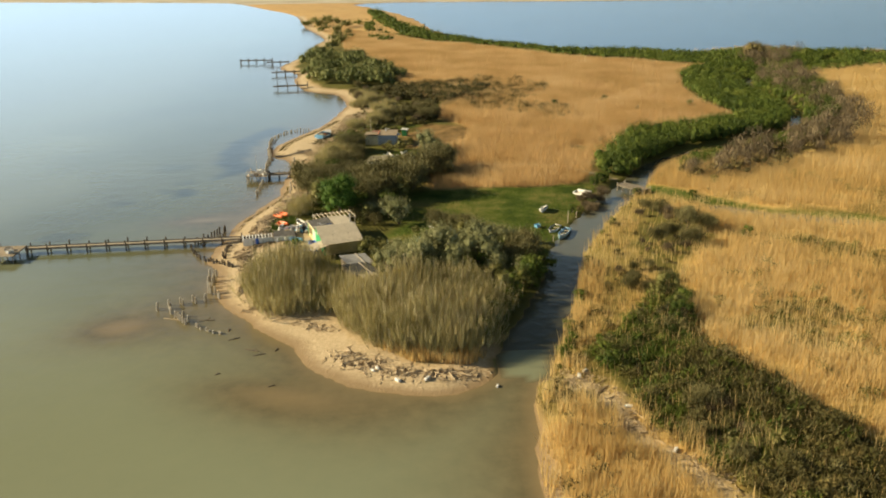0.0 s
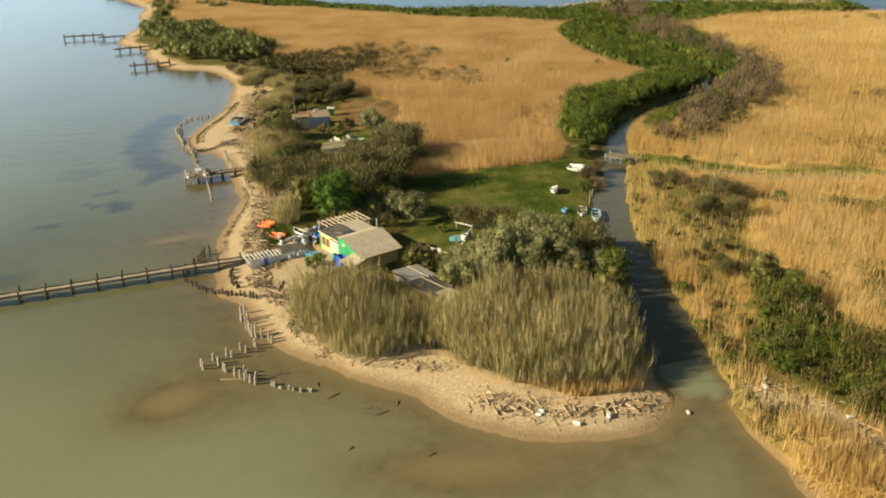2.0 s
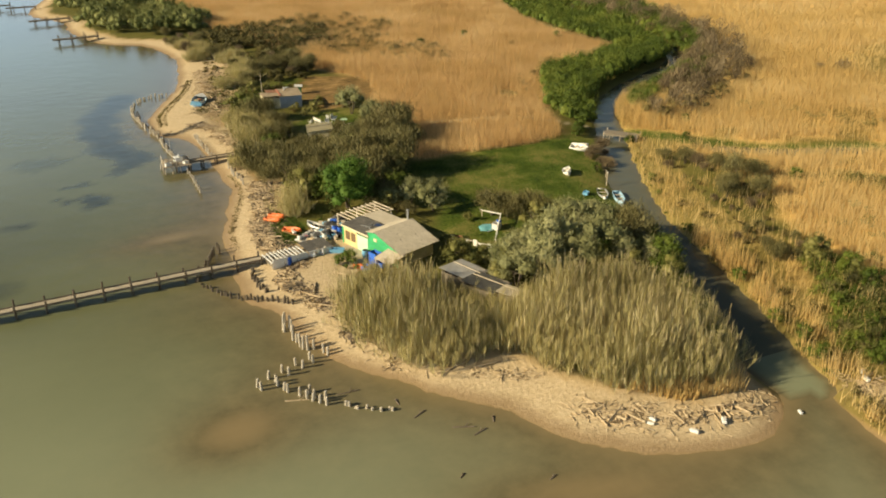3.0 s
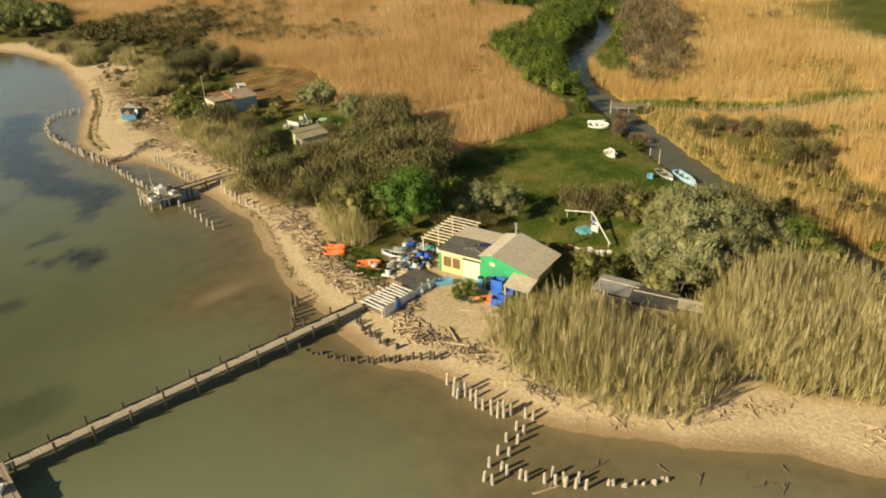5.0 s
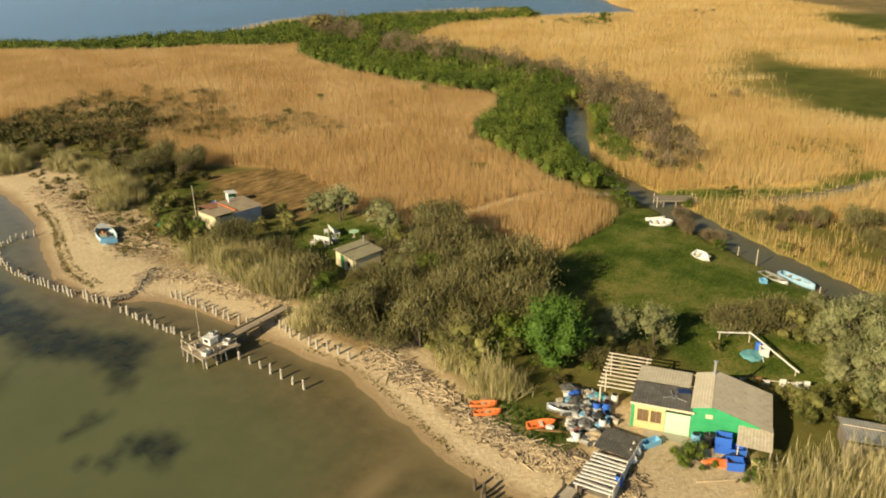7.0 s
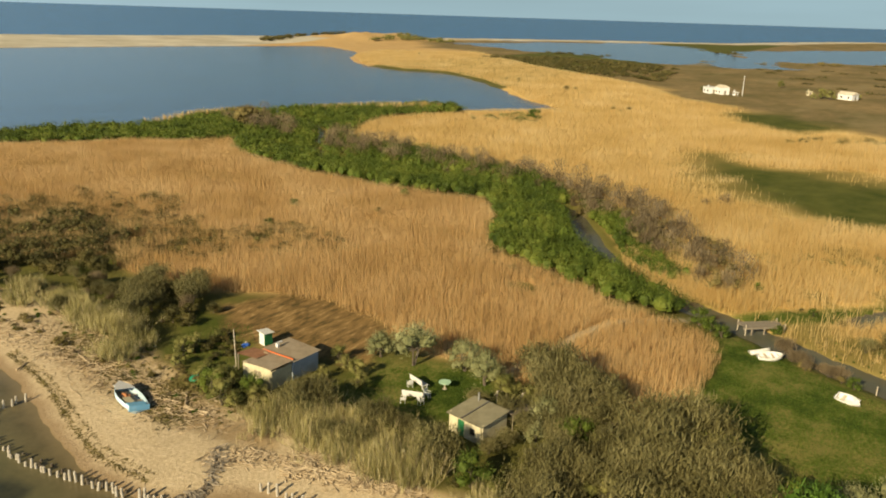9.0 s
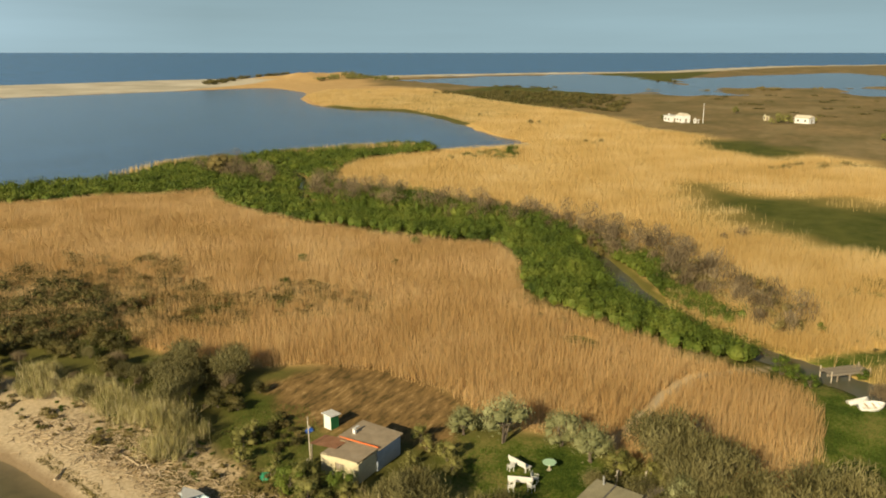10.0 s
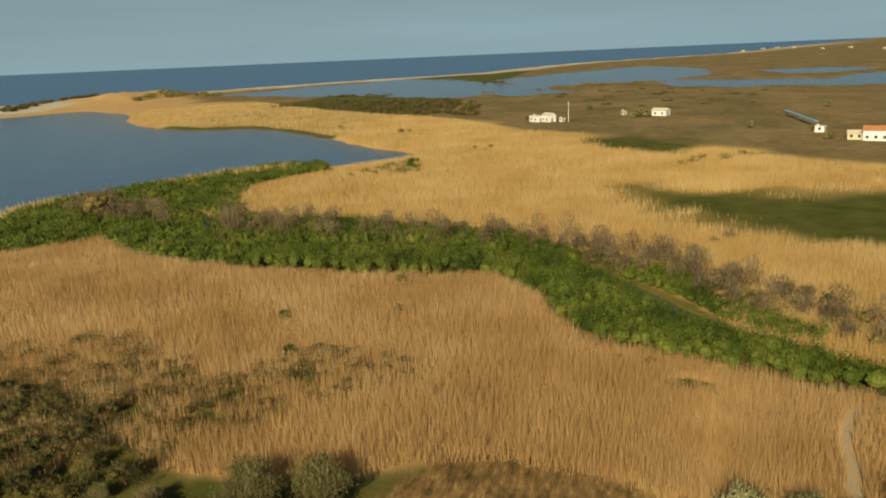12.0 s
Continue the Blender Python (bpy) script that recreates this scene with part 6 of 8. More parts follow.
stake_row([(-34.0, 106.4), (-33.5, 104.7), (-32.7, 103.3), (-31.9, 101.9), (-30.7, 100.6), (-29.4, 99.6), (-28.1, 98.6), (-26.8, 97.4)], 0.42, 0.75, 0.35, 0.08, 0.06, "dark")
stake_row([(-28.6, 106.2), (-28.8, 104.7), (-29.0, 103.4), (-28.6, 101.8), (-28.2, 100.2)], 0.38, 0.5, 0.4, 0.1, 0.18, "dark")
stake_row([(-33.6, 107.6), (-32.8, 108.8), (-32.0, 110.3), (-31.2, 111.6), (-30.4, 113.0)], 0.6, 1.15, 0.35, 0.1, 0.05, "dark")
stake_row([(-25.8, 183.5), (-28.9, 183.6), (-31.4, 180.2), (-32.5, 175.2), (-32.4, 170), (-32.0, 166), (-31.3, 161.6), (-30.6, 157.6), (-30.4, 152.4), (-30.2, 148.5), (-29.8, 145.4)], 0.6, 0.8, 0.25, 0.1, 0.1)
stake_row([(-31.8, 176), (-31.9, 170), (-31.5, 166), (-30.9, 161.8), (-30.2, 157.8), (-29.9, 152.6)], 0.75, 0.45, 0.3, 0.2, 0.12, "dark")
stake_row([(-29.2, 139.5), (-29.2, 136.8), (-29.2, 134.4), (-29.0, 130.5)], 1.35, 1.0, 0.15, 0.0)
stake_row([(-25.8, 155), (-25.5, 153), (-25.3, 149.4), (-25.2, 146.8), (-25.1, 144.7), (-24.6, 143.6)], 0.8, 0.8, 0.2, 0.05)
stake_row([(-23.6, 141), (-23.9, 138.6), (-24.0, 136.4), (-23.8, 133.9), (-23.7, 130.3)], 1.15, 0.8, 0.2, 0.05, 0.06)
stake_row([(-23.3, 140.4), (-23.4, 136.4), (-23.2, 132)], 1.7, 0.5, 0.3, 0.2, 0.1, "dark")


# ---- main pier ----
def pier(name, a, b, deck, wide, bay, rise, label, plank_mat, rail=False, legs=1.6):
    """A plank deck on pairs of posts from a to b."""
    a, b = np.array(a, float), np.array(b, float)
    run = float(np.hypot(*(b - a)))
    p = thing(name, a[0], a[1], math.degrees(math.atan2(b[1] - a[1], b[0] - a[0])), 0.0, label, "pier")
    first = part("plank", box_bm(0.21, wide, 0.05), plank_mat, p, "", (0.12, 0, deck))
    for i in range(1, int(run / 0.235)):
        again(first, "plank", p, (0.12 + i * 0.235, rng.normal(0, 0.02), deck + rng.normal(0, 0.006)), (rng.normal(0, 0.8), 0, rng.normal(0, 1.2)))
    for s in (-1, 1):
        part("stringer", box_bm(run, 0.10, 0.14), M_WOOD, p, "", (run / 2, s * wide * 0.36, deck - 0.14))
        part("edge_board", box_bm(run, 0.13, 0.09), M_DARKSTAKE, p, "dark edge board", (run / 2, s * (wide / 2 - 0.02), deck + 0.045))
    post = None
    for i in range(int(run / bay) + 1):
        for s in (-1, 1):
            at, rot = (min(0.2 + i * bay, run), s * (wide / 2 + 0.07), 0), (rng.normal(0, 1.5), rng.normal(0, 1.5), 0)
            top = deck + rise
            if post is None:
                post = part("post", rod_bm((0, 0, -legs), (0, 0, top), 0.115, 0.095, 8), M_DARKSTAKE, p, "dark worn post", at, rot)
            else:
                again(post, "post", p, (at[0], at[1], rng.normal(0, 0.1)), rot)
        part("crossbeam", box_bm(0.1, wide + 0.3, 0.12), M_WOOD, p, "", (min(0.2 + i * bay, run), 0, deck - 0.26))
    return p


M_DECK = worn("grey_deck_planks", (0.34, 0.29, 0.22), (0.55, 0.48, 0.38), 2, 0.85, 0, 18, 0.35)
pier("long_pier", (-27.2, 107.4), (-55.4, 105.7), 0.72, 1.05, 2.52, 0.6, "long weathered plank pier on paired posts", M_DECK)
plat = thing("pier_head", -57.2, 103.9, 0, 0.0, "square weathered wooden platform at the pier's end", "platform")
pl = part("plank", box_bm(0.24, 4.2, 0.05), M_STAKE, plat, "", (-1.6, 0, 0.95))
for i in range(1, 13):
    again(pl, "plank", plat, (-1.6 + i * 0.265, 0, 0.95 + rng.normal(0, 0.006)), (0, 0, rng.normal(0, 0.6)))
for x in (-1.6, 0, 1.6):
    part("beam", box_bm(0.12, 4.2, 0.14), M_WOOD, plat, "", (x, 0, 0.80))
    for y in (-2.0, 0, 2.0):
        part("post", rod_bm((x, y, -1.5), (x, y, 1.5 if (x, y) == (-1.6, 2.0) else 0.95), 0.09, 0.08), M_WOOD, plat)
crate("fish_crate", -57.0, 104.2, 12, M_PALEWOOD, "bleached wooden fish crate on the pier head", 0.9, 0.6, 0.3).location.z = 1.0
crate("fish_crate", -56.4, 103.2, 60, M_WHITE, "white plastic fish crate on the pier head", 0.8, 0.5, 0.3).location.z = 1.0

pier("short_jetty", (-21.0, 142.8), (-28.6, 142.1), 0.85, 1.1, 1.9, 0.25, "short plank jetty leading to a fishing platform", M_STAKE)
fp = thing("fishing_platform", -30.4, 142.0, -4, 0.0, "weathered plank fishing platform on posts", "platform")
pl = part("plank", box_bm(0.24, 3.6, 0.05), M_STAKE, fp, "", (-1.7, 0, 0.9))
for i in range(1, 14):
    again(pl, "plank", fp, (-1.7 + i * 0.265, rng.normal(0, 0.05), 0.9 + rng.normal(0, 0.008)), (0, 0, rng.normal(0, 1)))
for x in (-1.7, 0, 1.7):
    part("beam", box_bm(0.12, 3.5, 0.15), M_WOOD, fp, "", (x, 0, 0.74))
    for y in (-1.6, 0, 1.6):
        part("post", rod_bm((x, y, -1.4), (x, y, 0.92), 0.09, 0.08), M_WOOD, fp)
for x, y in ((-1.6, -2.0), (-0.6, -2.1), (0.5, -2.0), (-2.1, 0.6)):
    part("brace", rod_bm((x, y, -0.9), (x * 0.9, y * 0.8, 0.9), 0.06), M_PALEWOOD, fp)
cab = thing("winch_cabin", -30.0, 142.4, 8, 0.95, "small white winch cabin with a thin mast on the platform", "cabin")
part("body", box_bm(1.0, 0.9, 0.6, 0.03), M_WHITE, cab)
part("roof", box_bm(1.15, 1.05, 0.07, 0.02), M_WHITE, cab, "", (0, 0, 0.6))
part("window", box_bm(0.03, 0.5, 0.25), M_DARK, cab, "", (-0.505, 0, 0.25))
part("winch", rod_bm((0.2, -0.3, 0.81), (0.2, 0.3, 0.81), 0.14, 0.14, 12), M_METAL, cab)
part("mast", rod_bm((-0.6, 0.5, 0), (-0.75, 0.55, 3.3), 0.035, 0.02, 6), M_PALEWOOD, cab)
for x, y, tt, mt, lb in ((-29.2, 141.2, 35, M_WHITE, "white fish crate beside the winch cabin"), (-31.6, 142.8, 70, M_PALEWOOD, "bleached fish crate on the platform"), (-30.6, 140.9, 5, M_STAKE, "brown fish crate at the platform's edge"), (-29.0, 143.3, 15, M_METAL, "grey metal crate on the platform")):
    crate("fish_crate", x, y, tt, mt, lb, 0.7, 0.5, 0.3).location.z = 0.95
rl = thing("platform_rail", -30.4, 142.0, -4, 0.95, "low pale railing round the fishing platform", "railing")
for x, y in ((-1.75, -1.6), (-1.75, 0.0), (-1.75, 1.6), (0.0, -1.7), (1.6, -1.7), (0.0, 1.7)):
    part("post", rod_bm((x, y, -0.1), (x, y, 0.75), 0.04), M_PALEWOOD, rl)
part("rail", rod_bm((-1.75, -1.6, 0.7), (-1.75, 1.6, 0.7), 0.03), M_PALEWOOD, rl)
part("rail", rod_bm((-1.75, -1.65, 0.7), (1.6, -1.7, 0.7), 0.03), M_PALEWOOD, rl)
crate("fish_crate", -31.5, 141.0, 20, M_WHITE, "white crate at the platform's edge", 0.8, 0.5, 0.3).location.z = 0.95

for a, b, r_ in (((-32.1, 247.7), (-42.2, 246.1), 1.0), ((-36.8, 279.8), (-47.0, 277.4), 0.7), ((-44.7, 306.1), (-52.7, 305.7), 0.5), ((-51.4, 312.2), (-63.1, 312.5), 0.9)):
    pier("old_jetty", a, b, 1.0, 1.4, 2.9, r_, "dark old jetty on tall posts by the far beach", M_WOOD)


# ---- boardwalk canopy between pier and hut ----
cn = thing("boardwalk_canopy", -26.9, 106.1, 10, None, "white slatted canopy with white side panels over a boardwalk", "canopy")
first = part("floor_plank", box_bm(0.24, 2.4, 0.05), M_WOOD, cn, "", (0.1, 0, 0.28))
for i in range(1, 26):
    again(first, "floor_plank", cn, (0.1 + i * 0.26, 0, 0.28))
slat = part("slat", box_bm(0.15, 2.6, 0.07, 0.01), M_WHITE, cn, "", (0.0, 0.05, 0.72))
for i in range(1, 10):
    again(slat, "slat", cn, (i * 0.42, 0.05 + rng.normal(0, 0.05), 0.72 + rng.normal(0, 0.02)), (0, 0, rng.normal(0, 1.5)))
for s in (-1, 1):
    part("rail", box_bm(6.9, 0.08, 0.1), M_PALEWOOD, cn, "", (3.3, s * 1.12, 0.62))
    for x in (0.0, 1.7, 3.4, 5.1, 6.7):
        part("post", box_bm(0.09, 0.09, 1.1), M_PALEWOOD, cn, "", (x, s * 1.12, -0.45))
for i, (x0, wd) in enumerate(((0.65, 1.25), (1.98, 1.25), (3.3, 1.3), (4.65, 1.3), (5.95, 1.2))):
    part("side_panel", box_bm(wd, 0.03, 1.05 - 0.03 * i, 0.008), M_WHITE, cn, "", (x0, -1.28, 0.05), (rng.normal(0, 2), 0, rng.normal(0, 1)))
roof("roof_sheet", 2.7, 2.9, M_ROOFDARK, cn, (5.5, 0.1, 0.9), (2, -3, 90), "dark grey corrugated roof sheet")
part("side_sheet", box_bm(3.4, 0.03, 0.5, 0.008), M_TARP, cn, "dark sheet", (1.7, 1.25, 0.1), (0, 0, 0))
barrel("barrel", -24.9, 105.3, M_BLUE, "bright blue plastic barrel beside white panels", 0.8, 0.26)
for k, (x, y) in enumerate(((-22.2, 105.6), (-21.7, 106.1), (-21.2, 105.8), (-20.8, 106.3))):
    s_ = thing("white_sack", x, y, k * 40, None, "lumpy white sack dumped at the canopy's end", "sack", "white sacks by the canopy")
    part("body", blob_bm(0.3, 0.26, 0.38, k + 2), M_WHITE, s_, "", (0, 0, 0.12), (0, 0, 0), True)
    part("tie", rod_bm((0, 0, 0.46), (0.03, 0, 0.58), 0.06, 0.09), M_PALEWOOD, s_)
tb = thing("trough", -19.7, 105.6, -25, None, "pale blue open trough beside the terrace", "trough")
part("base", box_bm(1.5, 0.6, 0.06, 0.01), M_SKYBLUE, tb)
for s in (-1, 1):
    part("side", box_bm(1.5, 0.05, 0.42, 0.01), M_SKYBLUE, tb, "", (0, s * 0.29, 0.02))
    part("end", box_bm(0.05, 0.53, 0.42, 0.01), M_SKYBLUE, tb, "", (s * 0.72, 0, 0.02))

# ---- green and yellow beach hut ----
# local x runs south along the front wall, local y runs inland
H1 = (-16.85, 103.95)
H1_TURN = -71.0
hut = thing("beach_hut", *H1, H1_TURN, 0.68, "low beach hut with a green gable, yellow front and corrugated roofs", "hut")


def wall_open(L, h, t, holes):
    """A wall from x = 0 to L with square openings (x0, x1, z0, z1)."""
    bm, x = bmesh.new(), 0.0
    for x0, x1, z0, z1 in sorted(holes):
        box_bm(x0 - x, t, h, 0, ((x + x0) / 2, 0, 0), (0, 0, 0), bm)
        if z0 > 0:
            box_bm(x1 - x0, t, z0, 0, ((x0 + x1) / 2, 0, 0), (0, 0, 0), bm)
        box_bm(x1 - x0, t, h - z1, 0, ((x0 + x1) / 2, 0, z1), (0, 0, 0), bm)
        x = x1
    box_bm(L - x, t, h, 0, ((x + L) / 2, 0, 0), (0, 0, 0), bm)
    return bm


# yellow half
M_SHUTTER = worn("brown_shutter", (0.13, 0.075, 0.035), (0.22, 0.135, 0.065), 1.5, 0.75, 0, 20, 0.2)
part("front_wall", wall_open(2.2, 2.05, 0.12, [(0.25, 1.05, 0.75, 1.75), (1.2, 1.95, 0.75, 1.75)]), M_YELLOW, hut, "cream yellow front wall", (-4.0, 0, -0.2))
for x in (-3.35, -2.42):
    w = part("window", box_bm(0.8, 0.05, 1.0, 0.0), M_SHUTTER, hut, "brown shutter boards", (x, 0.03, 0.56))
    part("frame", box_bm(0.05, 0.04, 1.02), M_WOOD, w, "", (0, -0.045, 0))
part("mint_panel", box_bm(1.75, 0.09, 1.85, 0.01), M_MINT, hut, "pale mint panel", (-0.9, -0.03, -0.2))
part("corner_post", box_bm(0.22, 0.26, 2.2, 0.01), M_GREENPAINT, hut, "green corner post", (-4.1, 0.02, -0.2))
part("fascia", box_bm(4.5, 0.07, 0.2, 0.01), M_CREAM, hut, "cream fascia board", (-2.05, -0.16, 1.9))
part("side_wall", box_bm(0.12, 5.0, 2.2), M_YELLOW, hut, "", (-4.0, 2.6, -0.2))
part("back_wall", box_bm(4.2, 0.12, 2.3), M_YELLOW, hut, "", (-2.0, 5.2, -0.2))
roof("roof", 4.4, 2.9, M_ROOFDARK, hut, (-2.1, 1.25, 2.2), (3.5, 0, 0), "dark patched corrugated roof")
roof("rear_roof", 3.9, 2.6, M_ROOFPALE, hut, (-2.3, 3.98, 2.27), (-4, 0, 0), "pale sun-bleached roof")
for x0, y0, tt in ((-1.6, 1.1, 30), (-1.3, 1.5, 75), (-1.0, 1.0, -20), (-1.5, 1.4, 110)):
    part("loose_lath", box_bm(1.2, 0.07, 0.05), M_METAL, hut, "", (x0, y0, 2.27), (0, 0, tt))
part("roof_patch", box_bm(0.9, 0.6, 0.03), M_NAVY, hut, "", (-0.75, 2.1, 2.33), (3, 0, 12))
# green half with its lopsided gable
bm = bmesh.new()
prof = [(0, -0.2), (4.6, -0.2), (4.6, 1.75), (1.35, 2.75), (0, 2.42)]
fr = [bm.verts.new((x, 0.0, z)) for x, z in prof]
bk = [bm.verts.new((x, 0.14, z)) for x, z in prof]
bm.faces.new(fr), bm.faces.new(bk[::-1])
for i in range(5):
    bm.faces.new((fr[i], bk[i], bk[(i + 1) % 5], fr[(i + 1) % 5]))
part("gable_wall", bm, M_GREENPAINT, hut, "bright green gable wall", (0, -0.05, 0))
part("plaque", box_bm(0.5, 0.04, 0.32, 0.01), M_CREAM, hut, "small pale plaque", (1.2, -0.09, 1.75))
part("door", box_bm(0.8, 0.06, 1.75, 0.01), M_GREENPAINT, hut, "green plank door", (3.7, -0.09, -0.18))
part("door_gap", box_bm(0.05, 0.03, 1.75), M_DARK, hut, "", (3.25, -0.08, -0.18))
part("side_wall", box_bm(0.12, 4.6, 1.9), M_YELLOW, hut, "", (4.55, 2.4, -0.2))
part("back_wall", box_bm(4.6, 0.12, 2.2), M_YELLOW, hut, "", (2.3, 4.75, -0.2))
roof("roof_slope", 1.5, 5.2, M_ROOFPALE, hut, (0.62, 2.3, 2.67), (0, -12, 0), "pale roof slope")
for k, (y0, ln) in enumerate(((0.7, 2.1), (2.75, 2.1), (4.3, 1.2))):
    roof("roof_slope", ln + 0.06, 4.3, M_ROOFGREY, hut, (3.35, y0, 2.28 + 0.02 * k), (0, 0, 0), "weathered brown-grey roof sheet").matrix_basis = pose(3.38, y0, 2.3 + 0.012 * k, 0, 17, 0) @ pose(0, 0, 0, 0, 0, 90)
part("ridge_cap", rod_bm((1.35, -0.3, 2.82), (1.35, 4.95, 2.82), 0.07), M_ROOFDARK, hut)
part("chimney_pipe", rod_bm((1.2, 4.4, 2.2), (1.2, 4.4, 3.9), 0.1, 0.1, 10), M_METAL, hut, "grey chimney pipe")
part("chimney_cap", rod_bm((1.2, 4.4, 3.95), (1.2, 4.4, 4.05), 0.2, 0.05, 10), M_METAL, hut)
# lean-to of pale boards at the southern end
roof("leanto_roof", 2.3, 2.3, M_PALEWOOD, hut, (4.35, -0.8, 1.42), (13, 3, 0), "bleached lean-to boards")
part("low_wall", box_bm(1.7, 0.14, 0.8, 0.02), M_YELLOW, hut, "low cream yellow wall", (5.1, -2.0, -0.35))
for x in (3.3, 5.4):
    part("leanto_post", box_bm(0.09, 0.09, 1.5), M_PALEWOOD, hut, "", (x, -1.75, -0.35))
part("terrace", box_bm(5.4, 4.2, 0.12, 0.02), M_CONCRETE, hut, "sandy concrete terrace", (-2.8, -2.0, -0.14))

# pergola north of the hut
pg = thing("pergola", -14.9, 110.2, H1_TURN, 0.68, "open pergola of pale bleached beams", "pergola")
for i in range(10):
    part("beam", box_bm(3.4, 0.09, 0.1, 0.01), M_PALEWOOD, pg, "", (0.0, -2.6 + i * 0.58, 2.05), (0, rng.normal(0, 0.6), rng.normal(0, 1)))
for x in (-1.45, 1.35):
    part("bearer", box_bm(0.1, 5.6, 0.12), M_PALEWOOD, pg, "", (x, 0, 1.93))
    for y in (-2.6, 0.0, 2.6):
        part("post", box_bm(0.1, 0.1, 2.2), M_PALEWOOD, pg, "", (x, y, -0.25))

# ---- yard clutter ----
for k, (x, y, sx, sy, sz, mt, lb) in enumerate(((-18.4, 112.4, 0.8, 0.6, 0.4, M_TARP, "heap of gear under a dark grey tarpaulin"), (-20.4, 110.2, 0.7, 0.5, 0.35, M_TARP, "low heap under a dark grey tarpaulin"),
                                                (-17.0, 113.8, 0.9, 0.6, 0.4, M_TARP, "heap of nets under a dark tarpaulin"), (-21.5, 109.0, 0.9, 0.6, 0.42, M_DRIFT, "heap of brown fishing nets"), (-16.6, 111.4, 0.45, 0.35, 0.3, M_NET, "heap of green nets"))):
    hp = thing("gear_heap", x, y, k * 37, None, lb, "heap")
    part("cover", blob_bm(sx, sy, sz, k + 11, 0.4, 3), mt, hp, "", (0, 0, 0.1), (0, 0, 0), False)
    for j in range(5):
        part("stone", blob_bm(0.14, 0.12, 0.12, j + k), M_CONCRETE, hp, "", (sx * 0.9 * math.cos(j * 1.3), sy * 0.9 * math.sin(j * 1.3), 0.05))
for x, y, mt, lb, ly in ((-17.9, 110.1, M_BLUE, "bright blue plastic barrel in the yard", False), (-18.3, 110.7, M_BLUE, "blue barrel with a black lid", False), (-18.0, 113.2, M_BLUE, "blue barrel behind the net heaps", True),
                         (-17.3, 110.4, M_RED, "small red drum beside blue barrels", False), (-22.4, 110.0, M_WHITE, "white plastic drum in the yard", False), (-21.9, 110.6, M_RED, "red drum among the gear", True), (-19.9, 109.3, M_WHITE, "white drum by the walkway", False), (-19.2, 109.9, M_BLACK, "black drum by the walkway", False), (-16.4, 110.2, M_WHITE, "white drum below the pergola", False)):
    barrel("barrel", x, y, mt, lb, 0.75 if mt is not M_RED else 0.55, 0.27 if mt is not M_RED else 0.2, ly, rng.uniform(0, 180))
for k in range(330):
    u_ = rng.random()
    x, y = -22.0 + 5.4 * u_ + rng.normal(0, 0.5), 109.4 + 2.8 * u_ + rng.normal(0, 0.95)
    if x > -15.9 or x < -23.2 or y < 108.0 + 0.14 * (x + 22):
        continue
    mt = (M_METAL, M_WHITE, M_BLACK, M_PALEWOOD, M_TARP, M_BLACK, M_METAL, M_TARP, M_SKYBLUE)[k % 9]
    c_ = thing("gear_box", x, y, rng.uniform(0, 180), None, {M_WHITE: "white plastic gear box", M_METAL: "grey metal box", M_PALEWOOD: "bleached wooden box", M_BLACK: "black plastic tub", M_TARP: "dark gear box", M_SKYBLUE: "pale blue plastic box"}[mt] + " in the cluttered yard", "box", "gear boxes in the yard")
    s = rng.uniform(0.16, 0.46)
    part("body", box_bm(s * 1.3, s * 0.8, s * 0.75, 0.03), mt, c_)
    part("lid", box_bm(s * 1.36, s * 0.86, 0.05, 0.01), mt, c_, "", (0, 0, s * 0.75))
boat("dinghy", -19.9, 112.7, 120, 2.4, 1.0, 0.4, M_METAL, (-0.15, 0.15), "small pale grey dinghy among the yard gear")
boat("kayak", -23.6, 117.0, -50, 2.1, 0.66, 0.32, M_ORANGE, (0.0,), "bright orange kayak on the upper beach", None, 0.02, 0, M_ORANGE)
boat("kayak", -22.9, 117.9, -54, 2.1, 0.66, 0.32, M_ORANGE, (0.0,), "bright orange kayak on the upper beach", None, 0.02, 0, M_ORANGE)
boat("kayak", -22.4, 113.0, -40, 2.2, 0.7, 0.3, M_ORANGE, (0.0,), "orange kayak in low green plants", None, 0.05, 20, M_ORANGE)
bd = thing("long_board", -22.7, 111.9, -50, None, "pale ochre wooden board leaning in the grass", "board", "", 0.1)
part("plank", box_bm(2.4, 0.25, 0.05, 0.01), M_ORANGEBOARD, bd, "", (0, 0, 0.1), (0, 6, 0))
# south of the gable: crates, bins, tarpaulins
for x, y, tt, mt, lb, lift in ((-17.1, 101.4, -66, M_BLUE, "bright blue fish crate by the green wall", 0.0), (-16.9, 100.4, -64, M_BLUE, "bright blue fish crate by the green wall", 0.0), (-17.1, 101.4, -70, M_BLUE, "blue fish crate stacked on another", 0.64), (-18.4, 100.0, -60, M_BLUE, "bright blue crate in the sand", 0.0)):
    crate("fish_crate", x, y, tt, mt, lb, 1.1, 0.8, 0.6, lift)
for x, y in ((-17.2, 102.4), (-16.9, 101.8)):
    b_ = thing("black_bin", x, y, 20, None, "black lidded plastic bin by the green wall", "bin", "black bins")
    part("body", rod_bm((0, 0, 0), (0, 0, 0.9), 0.33, 0.38, 12), M_BLACK, b_)
    part("lid", rod_bm((0, 0, 0.9), (0, 0, 1.0), 0.4, 0.33, 12), M_BLACK, b_)
    part("handle", box_bm(0.3, 0.05, 0.06, 0.01), M_METAL, b_, "", (0, 0, 1.0))
barrel("barrel", -17.5, 103.2, M_SKYBLUE, "pale blue barrel beside the green wall", 0.85, 0.34)
